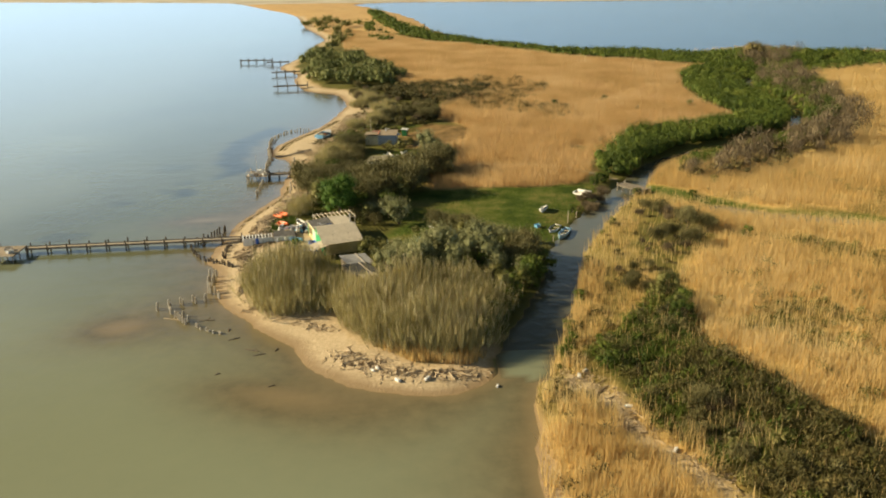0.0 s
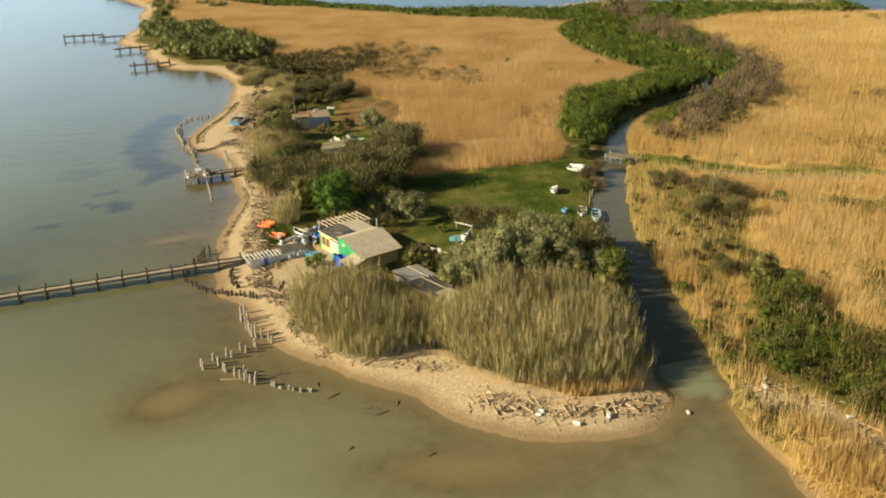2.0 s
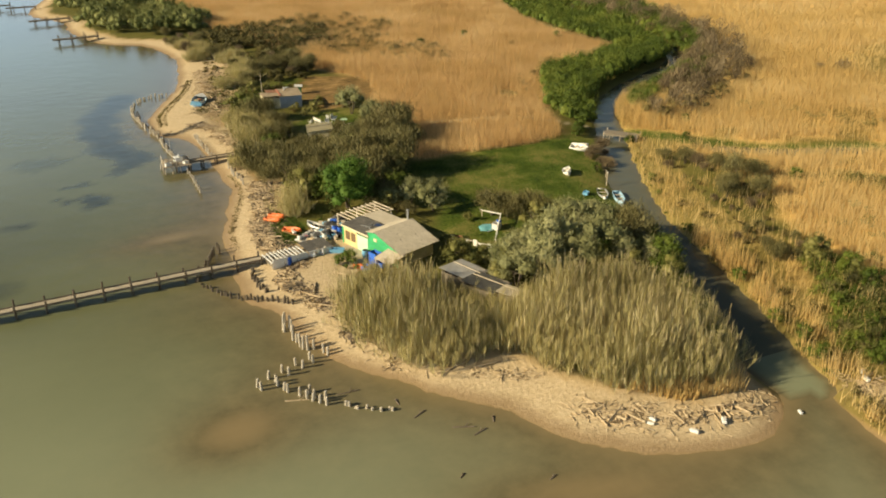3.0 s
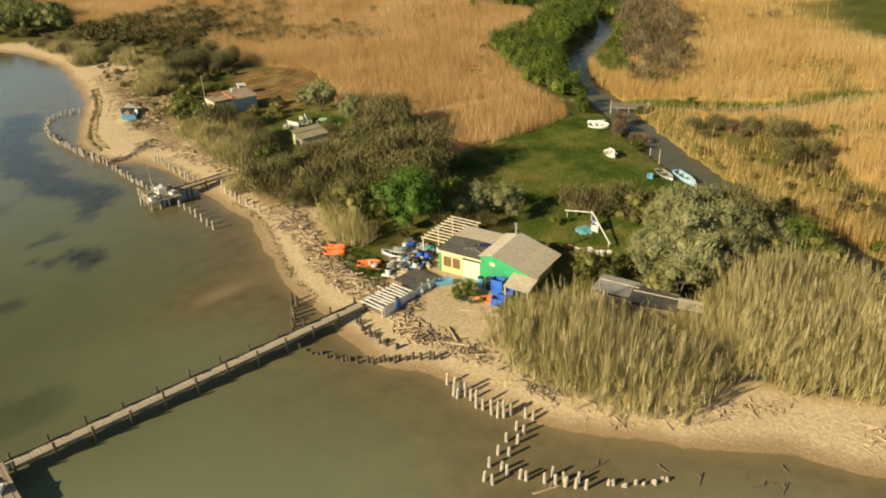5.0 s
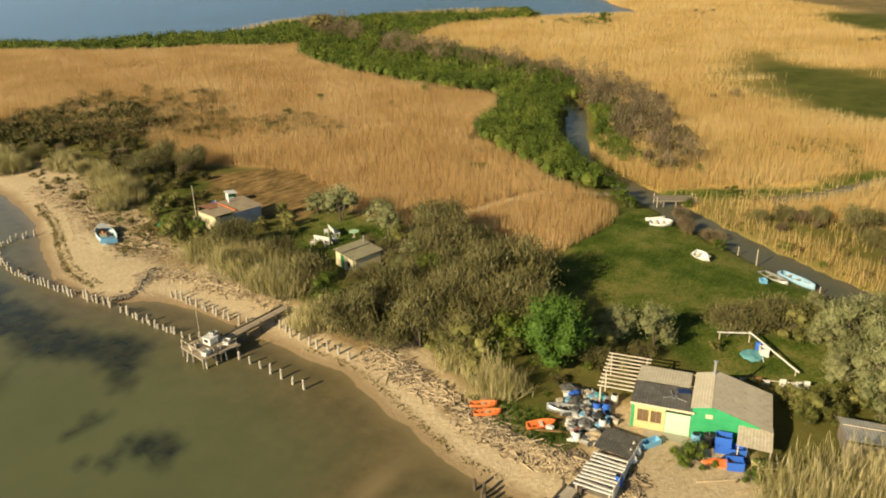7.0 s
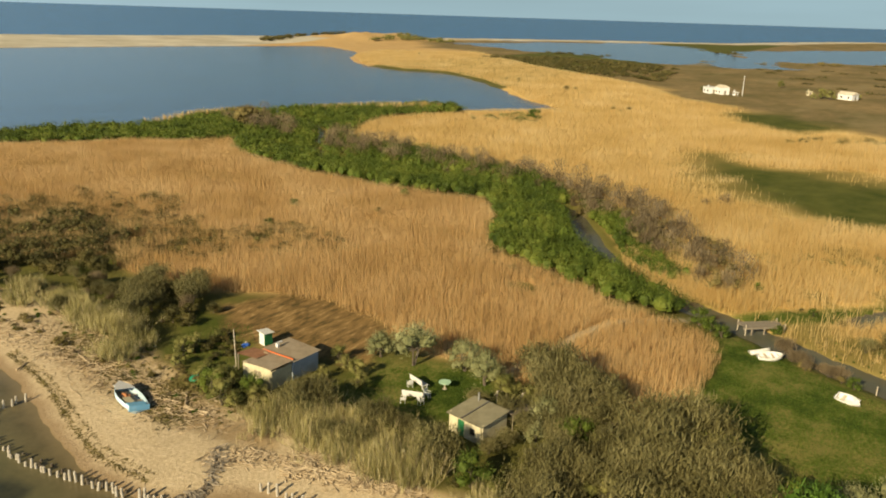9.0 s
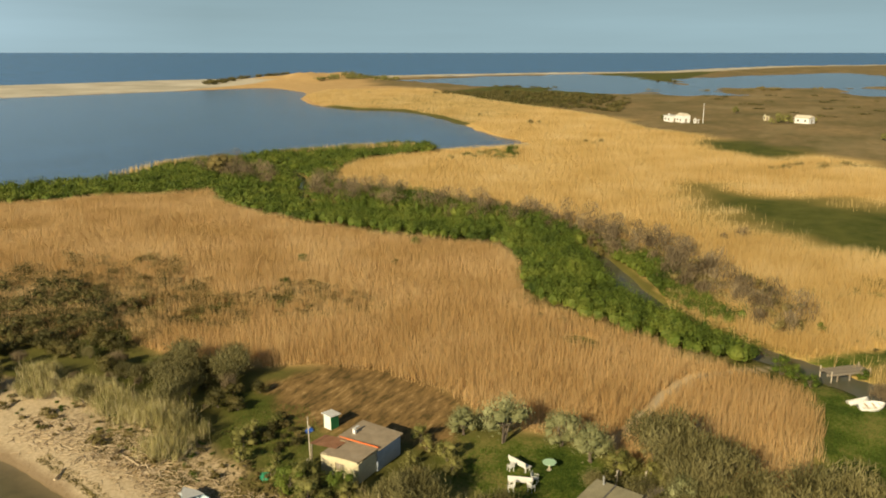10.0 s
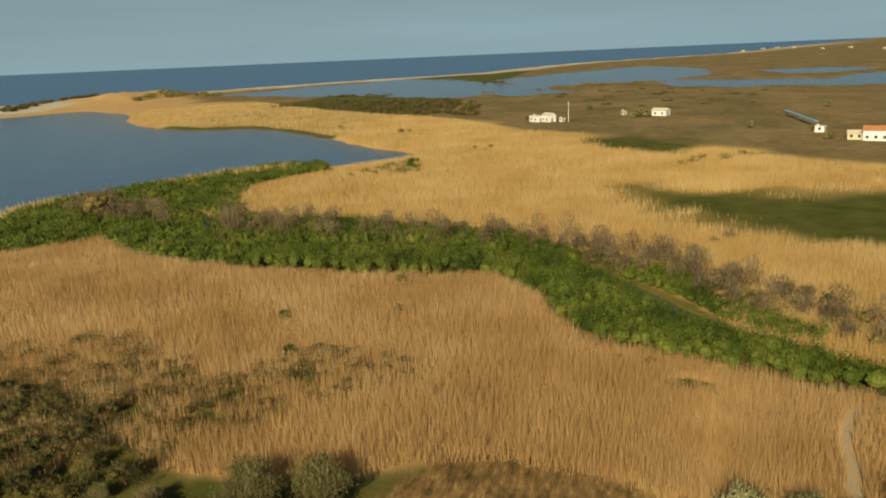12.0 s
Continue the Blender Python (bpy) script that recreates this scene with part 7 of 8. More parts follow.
tp = thing("tarpaulin", -18.0, 100.7, -65, None, "orange-red and navy tarpaulin heap", "tarpaulin")
part("orange_sheet", blob_bm(1.0, 0.35, 0.32, 31, 0.4, 3), M_ORANGE, tp, "orange-red sheet", (-0.5, -0.5, 0.05))
part("navy_sheet", blob_bm(0.9, 0.5, 0.4, 33, 0.4, 3), M_NAVY, tp, "navy sheet", (0.6, 0.2, 0.05))

M_SHEET = worn("dull_metal_sheet", (0.40, 0.39, 0.37), (0.60, 0.58, 0.55), 1.0, 0.55, 0.2, 14, 0.25, None, (0.3, 0.24, 0.18))
# ---- sheds in the cane ----
for x, y, tt, w_, d_, h_, mr, lb in ((-11.0, 93.6, -66, 3.3, 3.2, 1.55, M_SHEET, "low shed with a dull grey metal roof in the cane"), (-10.3, 90.4, -62, 3.6, 3.0, 1.45, M_TARP, "low shed with a dark grey roof in the cane"), (-9.2, 87.8, -58, 1.8, 1.9, 1.5, M_ROOFGREY, "small lean-to shed with a grey-brown roof")):
    sh = thing("shed", x, y, tt, None, lb, "shed")
    for s in (-1, 1):
        part("side_wall", box_bm(0.08, d_ - 0.2, h_), M_WOOD, sh, "", (s * (w_ / 2 - 0.1), 0, -0.15))
        part("end_wall", box_bm(w_ - 0.3, 0.08, h_), M_WOOD, sh, "", (0, s * (d_ / 2 - 0.1), -0.15))
    roof("roof", w_ + 0.2, d_ + 0.2, mr, sh, (0, 0, h_), (-5, 3, 0))
    part("roof_batten", box_bm(w_, 0.08, 0.06), M_PALEWOOD, sh, "", (0, 0.4, h_ + 0.05), (-5, 3, 0))

# ---- lawn: white poles, teal sheet, small fence ----
pole = thing("white_barrier", -0.6, 105.6, 0, None, "long white poles propped on trestles over the lawn", "barrier")
part("long_pole", rod_bm((0.3, 0.2, 0.95), (-3.3, -5.2, 0.5), 0.075), M_WHITE, pole)
part("short_pole", rod_bm((0.2, 0.1, 0.9), (-1.1, 2.5, 0.75), 0.075), M_WHITE, pole)
for x, y, h_ in ((0.2, 0.1, 0.95), (-3.1, -4.9, 0.5), (-1.0, 2.3, 0.75)):
    part("trestle", rod_bm((x, y, -0.1), (x, y, h_), 0.06), M_PALEWOOD, pole)
ts = thing("sheet_pile", -2.6, 104.6, 25, None, "teal tarpaulin over a low pile on the lawn", "tarpaulin")
part("cover", blob_bm(1.1, 0.9, 0.22, 41, 0.35, 3), M_TEAL, ts)
part("edge_pole", rod_bm((-1.0, -0.8, 0.1), (1.0, -0.8, 0.1), 0.04), M_WHITE, ts)
barrel("barrel", -1.2, 104.6, M_BLUE, "blue barrel on the lawn", 0.8, 0.28)
crate("white_crate", -1.9, 103.9, 30, M_WHITE, "white open crate on the lawn", 0.8, 0.7, 0.7)
fn = thing("low_fence", -6.3, 101.5, -62, None, "low broken white and red board fence", "fence")
for i in range(9):
    if i != 4:
        part("board", box_bm(0.5, 0.05, 0.5 + 0.1 * (i % 3), 0.01), M_RUST if i in (1, 2) else M_WHITE, fn, "", (-2.4 + i * 0.6, 0, 0), (0, rng.normal(0, 3), 0))
part("rail", box_bm(5.2, 0.06, 0.08), M_PALEWOOD, fn, "", (0, 0.05, 0.4))

# ---- canal side ----
boat("covered_boat", 15.8, 116.8, -115, 2.4, 1.1, 0.5, M_WHITE, (-0.2,), "white boat hauled up on the lawn", None, 0.0, 25, M_WHITE)
boat("white_boat", 23.2, 125.2, -60, 2.7, 1.3, 0.55, M_WHITE, (-0.2, 0.1), "white boat lying on grass near the footbridge", None, 0.0, 15, M_WHITE)
boat("white_boat", 24.0, 126.3, -52, 2.4, 1.1, 0.5, M_WHITE, (-0.1,), "small white boat lying beside another on the grass", None, 0.0, -20, M_WHITE)
boat("canal_boat", 16.9, 107.0, -116, 4.6, 1.2, 0.55, M_BOATBLUE, (-0.25, 0.0, 0.2), "pale blue and white open boat moored in the canal", -0.12, 0, 0, M_WHITE)
boat("canal_boat", 15.9, 109.0, -118, 3.8, 1.3, 0.5, M_METAL, (-0.2, 0.1), "grey open boat moored at the canal bank", -0.1, 0, 0, M_WOOD)
for x, y, h_ in ((18.4, 111.8, 1.9), (20.2, 114.5, 1.0), (14.9, 104.2, 0.9)):
    mp = thing("mooring_post", x, y, 0, None, "pale mooring post at the canal bank", "post", "mooring posts")
    part("shaft", rod_bm((0, 0, -0.6), (0.05, 0, h_), 0.06, 0.05), M_PALEWOOD, mp)
    part("rope", rod_bm((0, 0, h_ * 0.55), (0, 0, h_ * 0.62), 0.08, 0.08), M_DRIFT, mp)
crate("fish_crate", 13.6, 109.4, 40, M_SKYBLUE, "pale blue crate beside the canal boats", 0.8, 0.6, 0.35)
br = thing("footbridge", 32.3, 127.6, -52, 0.0, "low wooden footbridge across the canal", "bridge")
first = part("plank", box_bm(0.24, 2.0, 0.06), M_WOOD, br, "", (-2.5, 0, 0.95))
for i in range(1, 20):
    again(first, "plank", br, (-2.5 + i * 0.26, rng.normal(0, 0.03), 0.95 + rng.normal(0, 0.008)), (0, 0, rng.normal(0, 1)))
for s in (-1, 1):
    part("girder", box_bm(5.4, 0.14, 0.22), M_WOOD, br, "", (0, s * 0.8, 0.73))
    for x in (-1.6, 0.0, 1.6):
        part("support_post", rod_bm((x, s * 0.8, -1.2), (x, s * 0.8, 0.75), 0.1), M_WOOD, br)
    for x in (-2.5, 2.5):
        part("end_post", rod_bm((x, s * 0.95, -0.3), (x, s * 0.95, 1.35), 0.06), M_PALEWOOD, br)

# ---- hut on the beach bend ----
# local x runs inland (east), local y along the shore (north)
h2 = thing("fisher_hut", -9.6, 166.8, -5, 0.7, "low fishing hut, cream gable end and blue-grey side under brown roofs", "hut")
part("front_wall", wall_open(3.7, 2.1, 0.12, [(1.3, 2.3, 0.85, 1.6)]), M_CREAM, h2, "cream front wall", (-2.7, -1.85, -0.2), (0, 0, 90))
wn = part("window", box_bm(1.0, 0.05, 0.75), M_WOOD, h2, "shuttered brown window", (-2.66, -0.05, 0.65), (0, 0, 90))
part("mullion", box_bm(0.06, 0.04, 0.75), M_PALEWOOD, wn, "", (0, 0.04, 0))
part("side_wall", box_bm(2.6, 0.12, 1.95), M_CREAM, h2, "", (-1.4, -1.9, -0.2))
part("blue_wall", box_bm(3.6, 0.12, 2.15), M_BLUEWALL, h2, "blue-grey rendered wall", (1.7, -2.1, -0.2))
part("back_wall", box_bm(0.12, 4.1, 2.15), M_BLUEWALL, h2, "", (3.5, 0, -0.2))
part("north_wall", box_bm(6.2, 0.12, 2.0), M_CREAM, h2, "", (0.4, 1.95, -0.2))
part("inner_wall", box_bm(0.12, 3.9, 2.1), M_CREAM, h2, "", (0.0, -0.1, -0.2))
roof("roof", 4.2, 3.0, M_ROOFBROWN, h2, (-1.4, -0.1, 2.0), (0, 4, 90), "brown-grey corrugated roof")
roof("rear_roof", 4.5, 3.9, M_ROOFBROWN, h2, (1.75, -0.15, 2.16), (0, -3, 90), "brown-grey corrugated roof")
roof("rust_roof", 2.3, 2.9, M_RUST, h2, (-0.6, 2.6, 1.85), (-4, 4, 0), "rust-brown roof sheet")
part("orange_ridge", box_bm(0.1, 4.2, 0.09, 0.01), M_ORANGE, h2, "orange ridge strip", (-0.05, -0.1, 2.2))
part("shade_post", box_bm(0.1, 0.1, 2.0), M_WOOD, h2, "", (-1.6, 3.9, -0.2))
part("vent", box_bm(0.3, 0.3, 0.45, 0.02), M_WHITE, h2, "white roof vent", (1.2, 1.2, 2.15))
part("vent_cap", box_bm(0.9, 0.2, 0.1, 0.02), M_WHITE, h2, "", (1.5, 1.3, 2.58))
ms = thing("mast", -11.4, 170.6, 0, None, "thin pale mast standing beside the fishing hut", "mast")
part("shaft", rod_bm((0, 0, -0.3), (-0.1, 0.1, 4.6), 0.06, 0.035), M_PALEWOOD, ms)
part("foot_block", box_bm(0.4, 0.3, 0.6, 0.03), M_CONCRETE, ms, "", (-0.2, 0.1, 0))
ot = thing("outhouse", -4.4, 172.9, -15, 0.7, "narrow outhouse with dark green sides and a white slab roof", "outhouse")
for s in (-1, 1):
    part("side_wall", box_bm(1.0, 0.06, 1.55), M_GREENDOOR, ot, "", (0, s * 0.5, -0.1))
part("back_wall", box_bm(0.06, 0.94, 1.55), M_WHITE, ot, "", (-0.47, 0, -0.1))
part("door", box_bm(0.04, 0.8, 1.4), M_GREENDOOR, ot, "dark green door", (0.44, 0.0, -0.05))
part("roof", box_bm(1.4, 1.4, 0.07, 0.02), M_WHITE, ot, "white slab roof", (0, 0, 1.48), (3, 4, 0))
bt = thing("blue_tarp", -5.9, 174.4, 20, None, "small blue tarpaulin beside the outhouse", "tarpaulin")
part("cover", blob_bm(0.6, 0.4, 0.22, 51, 0.4), M_BLUE, bt)
part("stone", blob_bm(0.16, 0.14, 0.12, 3), M_CONCRETE, bt, "", (0.3, 0.1, 0.2))
nt = thing("green_net", -14.6, 173.2, 30, None, "crumpled green net on the sand", "net")
part("mesh", blob_bm(1.0, 0.45, 0.14, 61, 0.5, 3), M_NET, nt)
part("rope", rod_bm((-0.9, 0, 0.05), (0.9, 0.2, 0.06), 0.03), M_DRIFT, nt)
bb = boat("beach_boat", -21.5, 174.5, 69, 5.6, 2.25, 0.75, M_PALEBLUE, (-0.2, 0.05), "pale blue wooden boat with a white bow on the beach", None, 0.0, 9, M_WHITE)
part("floor", box_bm(3.3, 1.35, 0.05, 0.02), M_PALEWOOD, bb, "bleached floor boards", (0.1, 0, 0.34), (9, 0, 0))
part("foredeck", deck_bm([(1.0, -0.92), (1.0, 0.92), (1.9, 0.62), (2.75, 0.0), (1.9, -0.62)], 0.95, 0.06), M_WHITE, bb, "white foredeck", (0, 0, 0), (9, -4, 0))
part("stern_board", box_bm(0.08, 1.9, 0.5, 0.02), M_SKYBLUE, bb, "blue stern board", (-2.82, 0, 0.3), (9, 0, 0))
part("cargo", blob_bm(0.75, 0.45, 0.28, 71, 0.4, 3), M_TILE, bb, "orange-brown canvas heap", (0.3, 0.15, 0.45))
part("transom_deck", box_bm(0.8, 1.6, 0.06, 0.02), M_SKYBLUE, bb, "", (-2.3, 0, 0.74), (9, 0, 0))
part("cuddy", box_bm(1.2, 0.8, 0.25, 0.05), M_CREAM, bb, "", (-0.9, 0.3, 0.5), (9, 0, 0))

# ---- cream hut in the trees ----
h3 = thing("garden_hut", -9.4, 144.6, -14, 0.7, "small cream hut with a green door and brown roof among shrubs", "hut")
part("front_wall", wall_open(3.6, 1.95, 0.12, [(1.0, 1.75, 0.0, 1.75), (2.35, 2.95, 0.75, 1.4)]), M_CREAM, h3, "cream front wall", (-1.6, 1.8, -0.1), (0, 0, -90))
dr = part("door", box_bm(0.05, 0.74, 1.74, 0.01), M_GREENDOOR, h3, "dark green door", (-1.58, 0.42, -0.08))
part("handle", rod_bm((-0.05, 0.25, 0.85), (-0.05, 0.25, 1.0), 0.02), M_METAL, dr)
part("window", box_bm(0.05, 0.6, 0.65), M_DARK, h3, "dark window", (-1.56, -0.85, 0.65))
for s in (-1, 1):
    part("side_wall", box_bm(3.2, 0.12, 2.0), M_CREAM, h3, "", (0.1, s * 1.86, -0.1))
part("back_wall", box_bm(0.12, 3.6, 2.2), M_CREAM, h3, "", (1.7, 0, -0.1))
roof("roof", 4.1, 3.8, M_MOSSY, h3, (0.05, 0, 2.04), (0, 0, 0), "mossy grey-brown roof").matrix_basis = pose(0.05, 0, 2.02, 0, -5, 0) @ pose(0, 0, 0, 0, 0, 90)
part("ridge_strip", box_bm(3.7, 0.12, 0.05), M_ROOFDARK, h3, "", (0.05, 0.3, 2.08), (0, -5, 0))
part("flue", rod_bm((1.5, 1.2, 1.9), (1.5, 1.2, 2.9), 0.08), M_METAL, h3)
ln = thing("lean_to", -6.2, 142.4, -14, None, "dark sagging lean-to of boards beside the cream hut", "shelter")
part("roof", box_bm(3.2, 2.0, 0.06, 0.01), M_WOOD, ln, "", (0, 0, 1.5), (6, 8, 0))
for x, y in ((-1.4, -0.8), (1.4, -0.8), (-1.4, 0.8), (1.4, 0.8)):
    part("post", rod_bm((x, y, -0.2), (x, y, 1.5), 0.06), M_WOOD, ln)
for k, (x, y, mt, lb) in enumerate(((-4.2, 153.6, M_WHITE, "white garden bench on the grass"), (-6.9, 152.6, M_WHITE, "white garden bench beside shrubs"))):
    gb = thing("garden_bench", x, y, 65 + 40 * k, None, lb, "bench", "garden benches")
    part("seat", box_bm(2.1, 0.7, 0.07, 0.02), mt, gb, "", (0, 0, 0.42))
    part("backrest", box_bm(2.1, 0.07, 0.55, 0.02), mt, gb, "", (0, 0.36, 0.48), (-10, 0, 0))
    for sx_ in (-0.9, 0.9):
        for sy_ in (-0.25, 0.25):
            part("leg", box_bm(0.09, 0.09, 0.42), mt, gb, "", (sx_, sy_, 0))
gt = thing("garden_table", -3.4, 151.2, 0, None, "round greenish-yellow garden table on a post", "table")
part("tabletop", rod_bm((0, 0, 0.7), (0, 0, 0.76), 0.6, 0.6, 20), M_MINT, gt)
part("stem", rod_bm((0, 0, 0), (0, 0, 0.7), 0.07), M_PALEWOOD, gt)
part("foot", rod_bm((0, 0, -0.05), (0, 0, 0.06), 0.3, 0.2, 12), M_CONCRETE, gt)
for k, (x, y) in enumerate(((-6.0, 151.6), (-7.6, 151.4), (-5.0, 154.2), (-8.2, 153.0))):
    ch = thing("garden_chair", x, y, k * 70, None, "white plastic garden chair on the grass", "chair", "white garden chairs")
    part("seat", box_bm(0.5, 0.48, 0.05, 0.01), M_WHITE, ch, "", (0, 0, 0.42))
    part("backrest", box_bm(0.5, 0.05, 0.5, 0.01), M_WHITE, ch, "", (0, 0.24, 0.45), (-12, 0, 0))
    for sx_ in (-0.2, 0.2):
        for sy_ in (-0.2, 0.2):
            part("leg", box_bm(0.04, 0.04, 0.42), M_WHITE, ch, "", (sx_, sy_, 0))
    for sx_ in (-0.25, 0.25):
        part("armrest", box_bm(0.05, 0.45, 0.04, 0.01), M_WHITE, ch, "", (sx_, 0, 0.62))
for x, y in ((-4.7, 145.0), (-3.9, 142.8)):
    vp = thing("vine_post", x, y, 0, None, "pale upright garden post", "post", "garden posts")
    part("shaft", rod_bm((0, 0, -0.3), (0.05, 0, 1.9), 0.06), M_PALEWOOD, vp)
    part("crosspiece", rod_bm((-0.5, 0, 1.7), (0.5, 0, 1.75), 0.04), M_PALEWOOD, vp)

# ---- far farmhouses on the moor ----
def farm(x, y, turn, L, W, h, wall, top, label, wins=3, flat=False):
    f = thing("farmhouse", x, y, turn, None, label, "house", "far farmhouses")
    part("wall", box_bm(L, W, h), wall, f, "", (0, 0, -0.3))
    if flat:
        part("roof", box_bm(L + 0.5, W + 0.5, 0.25, 0.03), top, f, "", (0, 0, h - 0.3))
    else:
        bm = bmesh.new()
        vs = [bm.verts.new(c) for c in ((-L / 2 - 0.3, -W / 2 - 0.3, 0), (L / 2 + 0.3, -W / 2 - 0.3, 0), (L / 2 + 0.3, W / 2 + 0.3, 0), (-L / 2 - 0.3, W / 2 + 0.3, 0), (-L / 2 - 0.3, 0, W * 0.25), (L / 2 + 0.3, 0, W * 0.25))]
        for ids in ((0, 1, 5, 4), (2, 3, 4, 5), (0, 4, 3), (1, 2, 5), (0, 3, 2, 1)):
            bm.faces.new([vs[i] for i in ids])
        part("roof", bm, top, f, "", (0, 0, h - 0.3))
    for i in range(wins):
        for s in (-1, 1):
            w = part("window", box_bm(0.9, 0.08, 1.0), M_DARK, f, "", (-L / 2 + (i + 0.5) * L / wins, s * (W / 2 + 0.02), 0.8))
            part("sill", box_bm(1.1, 0.14, 0.08), M_WHITE, w, "", (0, s * 0.03, -0.08))
    part("door", box_bm(0.08, 1.0, 2.0), M_WOOD, f, "", (-L / 2 - 0.02, 0, -0.1))
    part("chimney", box_bm(0.5, 0.5, 0.9), wall, f, "", (L * 0.25, 0.4, h - 0.2))
    return f


farm(354, 203.5, 40, 6.5, 4.5, 3.0, M_WHITE, M_WHITE, "distant white flat-roofed farmhouse on the moor", 2, True)
farm(352, 197.5, 40, 5.5, 4.5, 3.6, M_WHITE, M_ROOFPALE, "distant white farmhouse with a pale roof", 2)
farm(350.5, 191, 40, 2.0, 1.8, 1.8, M_WHITE, M_WHITE, "distant small white outbuilding", 1, True)
farm(372, 143.6, 60, 7.5, 5, 2.9, M_WHITE, M_ROOFPALE, "distant low white farmhouse beside bushes", 2)
farm(380, 161.5, 30, 2.2, 2.0, 2.2, M_CREAM, M_CREAM, "distant small cream outbuilding", 1, True)
farm(251, 78.2, 70, 8, 6, 3.8, M_WHITE, M_TILE, "distant white farmhouse with an orange tiled roof", 3)
farm(254, 84, 70, 5, 4, 2.6, M_CREAM, M_ROOFPALE, "distant cream annex with a pale roof", 2)
farm(281, 89.6, 65, 3.4, 3.0, 2.4, M_WHITE, M_WHITE, "distant white box-shaped outbuilding", 1, True)
for x, y, L_ in ((2284, -160, 16), (2560, -253, 22), (2682, -313, 26), (2531, -333, 20), (2136, -321, 14), (2135, -384, 18), (1825, -371, 12)):
    farm(x, y, 25, L_ * 0.6, 5, 2.6, M_CREAM, M_ROOFPALE, "far white seaside building on the horizon", 4)
ps = thing("polytunnel", 298, 87.2, 1, None, "distant long pale blue shed roof on posts", "shed")
part("roof", box_bm(58, 1.6, 0.25, 0.05), M_SKYBLUE, ps, "", (29, 0, 2.1))
for i in range(6):
    part("post", rod_bm((2 + i * 10.6, 0, -0.3), (2 + i * 10.6, 0, 2.1), 0.12), M_WOOD, ps)
tm = thing("radio_mast", 351.5, 188, 0, None, "tall thin white mast beside the farmhouses", "mast")
part("shaft", rod_bm((0, 0, -0.4), (0, 0, 9.5), 0.16, 0.1), M_WHITE, tm)
part("bracket", rod_bm((-0.6, 0, 8.6), (0.6, 0, 8.6), 0.06), M_WHITE, tm)
for x, y, s in ((366, 151, 1.3), (369, 155, 1.5), (377, 139, 0.9), (363, 158, 1.0), (283, 92, 1.2), (360, 208, 1.0), (256, 92, 1.5), (300, 112, 0.9), (420, 180, 1.3), (440, 90, 1.2), (400, 60, 1.2)):
    plant("olive", x, y, s)
boat("far_boat", -330, 1250, 20, 7, 2.4, 1.0, M_BLACK, (0.0,), "small dark boat far out on the lagoon", -0.2)

# ---- driftwood and wrack ----
LOGS = [(-18.2, 80.9, 10, 3.4, 0.10), (-15.5, 80.0, -5, 2.4, 0.09), (-24.9, 98.1, 120, 2.6, 0.1), (-24.1, 99.1, 65, 2.2, 0.09), (-24.0, 95.1, -40, 2.0, 0.08), (-26.0, 100.3, 10, 2.4, 0.1),
        (-20.6, 100.3, -50, 2.8, 0.09), (-20.0, 98.3, -35, 2.2, 0.08), (-18.4, 170.2, 40, 3.0, 0.09), (-19.6, 167.6, 100, 2.2, 0.1), (-17.2, 186.0, 70, 4.0, 0.08), (-21.4, 190, 20, 2.0, 0.1), (-21.6, 128, 80, 2.6, 0.09),
        (-23.4, 122.4, 120, 2.2, 0.09), (-19.2, 153.6, 150, 2.6, 0.09), (-4.9, 67.3, 20, 1.8, 0.09), (-0.2, 67.0, -30, 1.6, 0.1), (-9.1, 69.4, 110, 1.7, 0.09), (11.9, 62.9, 40, 1.8, 0.08), (13.8, 58.5, 110, 2.0, 0.08), (-30.7, 82.5, -20, 1.8, 0.09)]
for x, y, a, L, r_ in LOGS:
    lg = thing("driftwood_log", x, y, a, None, "bleached driftwood log lying on the sand", "driftwood", "driftwood logs", 0.05)
    part("trunk", rod_bm((-L / 2, 0, r_ * 0.6), (L / 2, 0.05 * L, r_ * 0.7), r_, r_ * 0.55, 8), M_DRIFT, lg)
    part("branch", rod_bm((L * 0.1, 0, r_), (L * 0.32, L * 0.2, r_ + 0.25), r_ * 0.45, r_ * 0.2, 6), M_DRIFT, lg)


def wrack(line, wide, n, size, name, mat, label, lift=0.04, thick=0.03):
    """Sticks and shreds washed up along a line."""
    line = curve(line, 6)
    run = np.r_[0, np.cumsum(np.hypot(*np.diff(line, axis=0).T))]
    heap = rng.uniform(0, run[-1], max(6, int(run[-1] / 1.6)))
    s = np.where(rng.random(n) < (0.2 if name == "weed_line" else 0.75), rng.choice(heap, n) + rng.normal(0, 0.35, n), rng.uniform(0, run[-1], n))
    q = np.stack([np.interp(s, run, line[:, 0]), np.interp(s, run, line[:, 1])], 1) + rng.normal(0, wide, (n, 2))
    q = q[height(q) > 0.06]
    z = height(q) + lift
    a, L = rng.uniform(0, 2 * np.pi, len(q)), size * rng.lognormal(0, 0.45, len(q))
    d = np.stack([np.cos(a), np.sin(a), rng.normal(0.02, 0.1, len(q))], 1) * L[:, None] / 2
    c = np.column_stack([q, z + np.abs(d[:, 2])])
    return stuff(name, tubes(c - d, c + d, thick * rng.uniform(0.6, 1.6, len(q)), thick * 0.7, 4), mat, label, "driftwood")


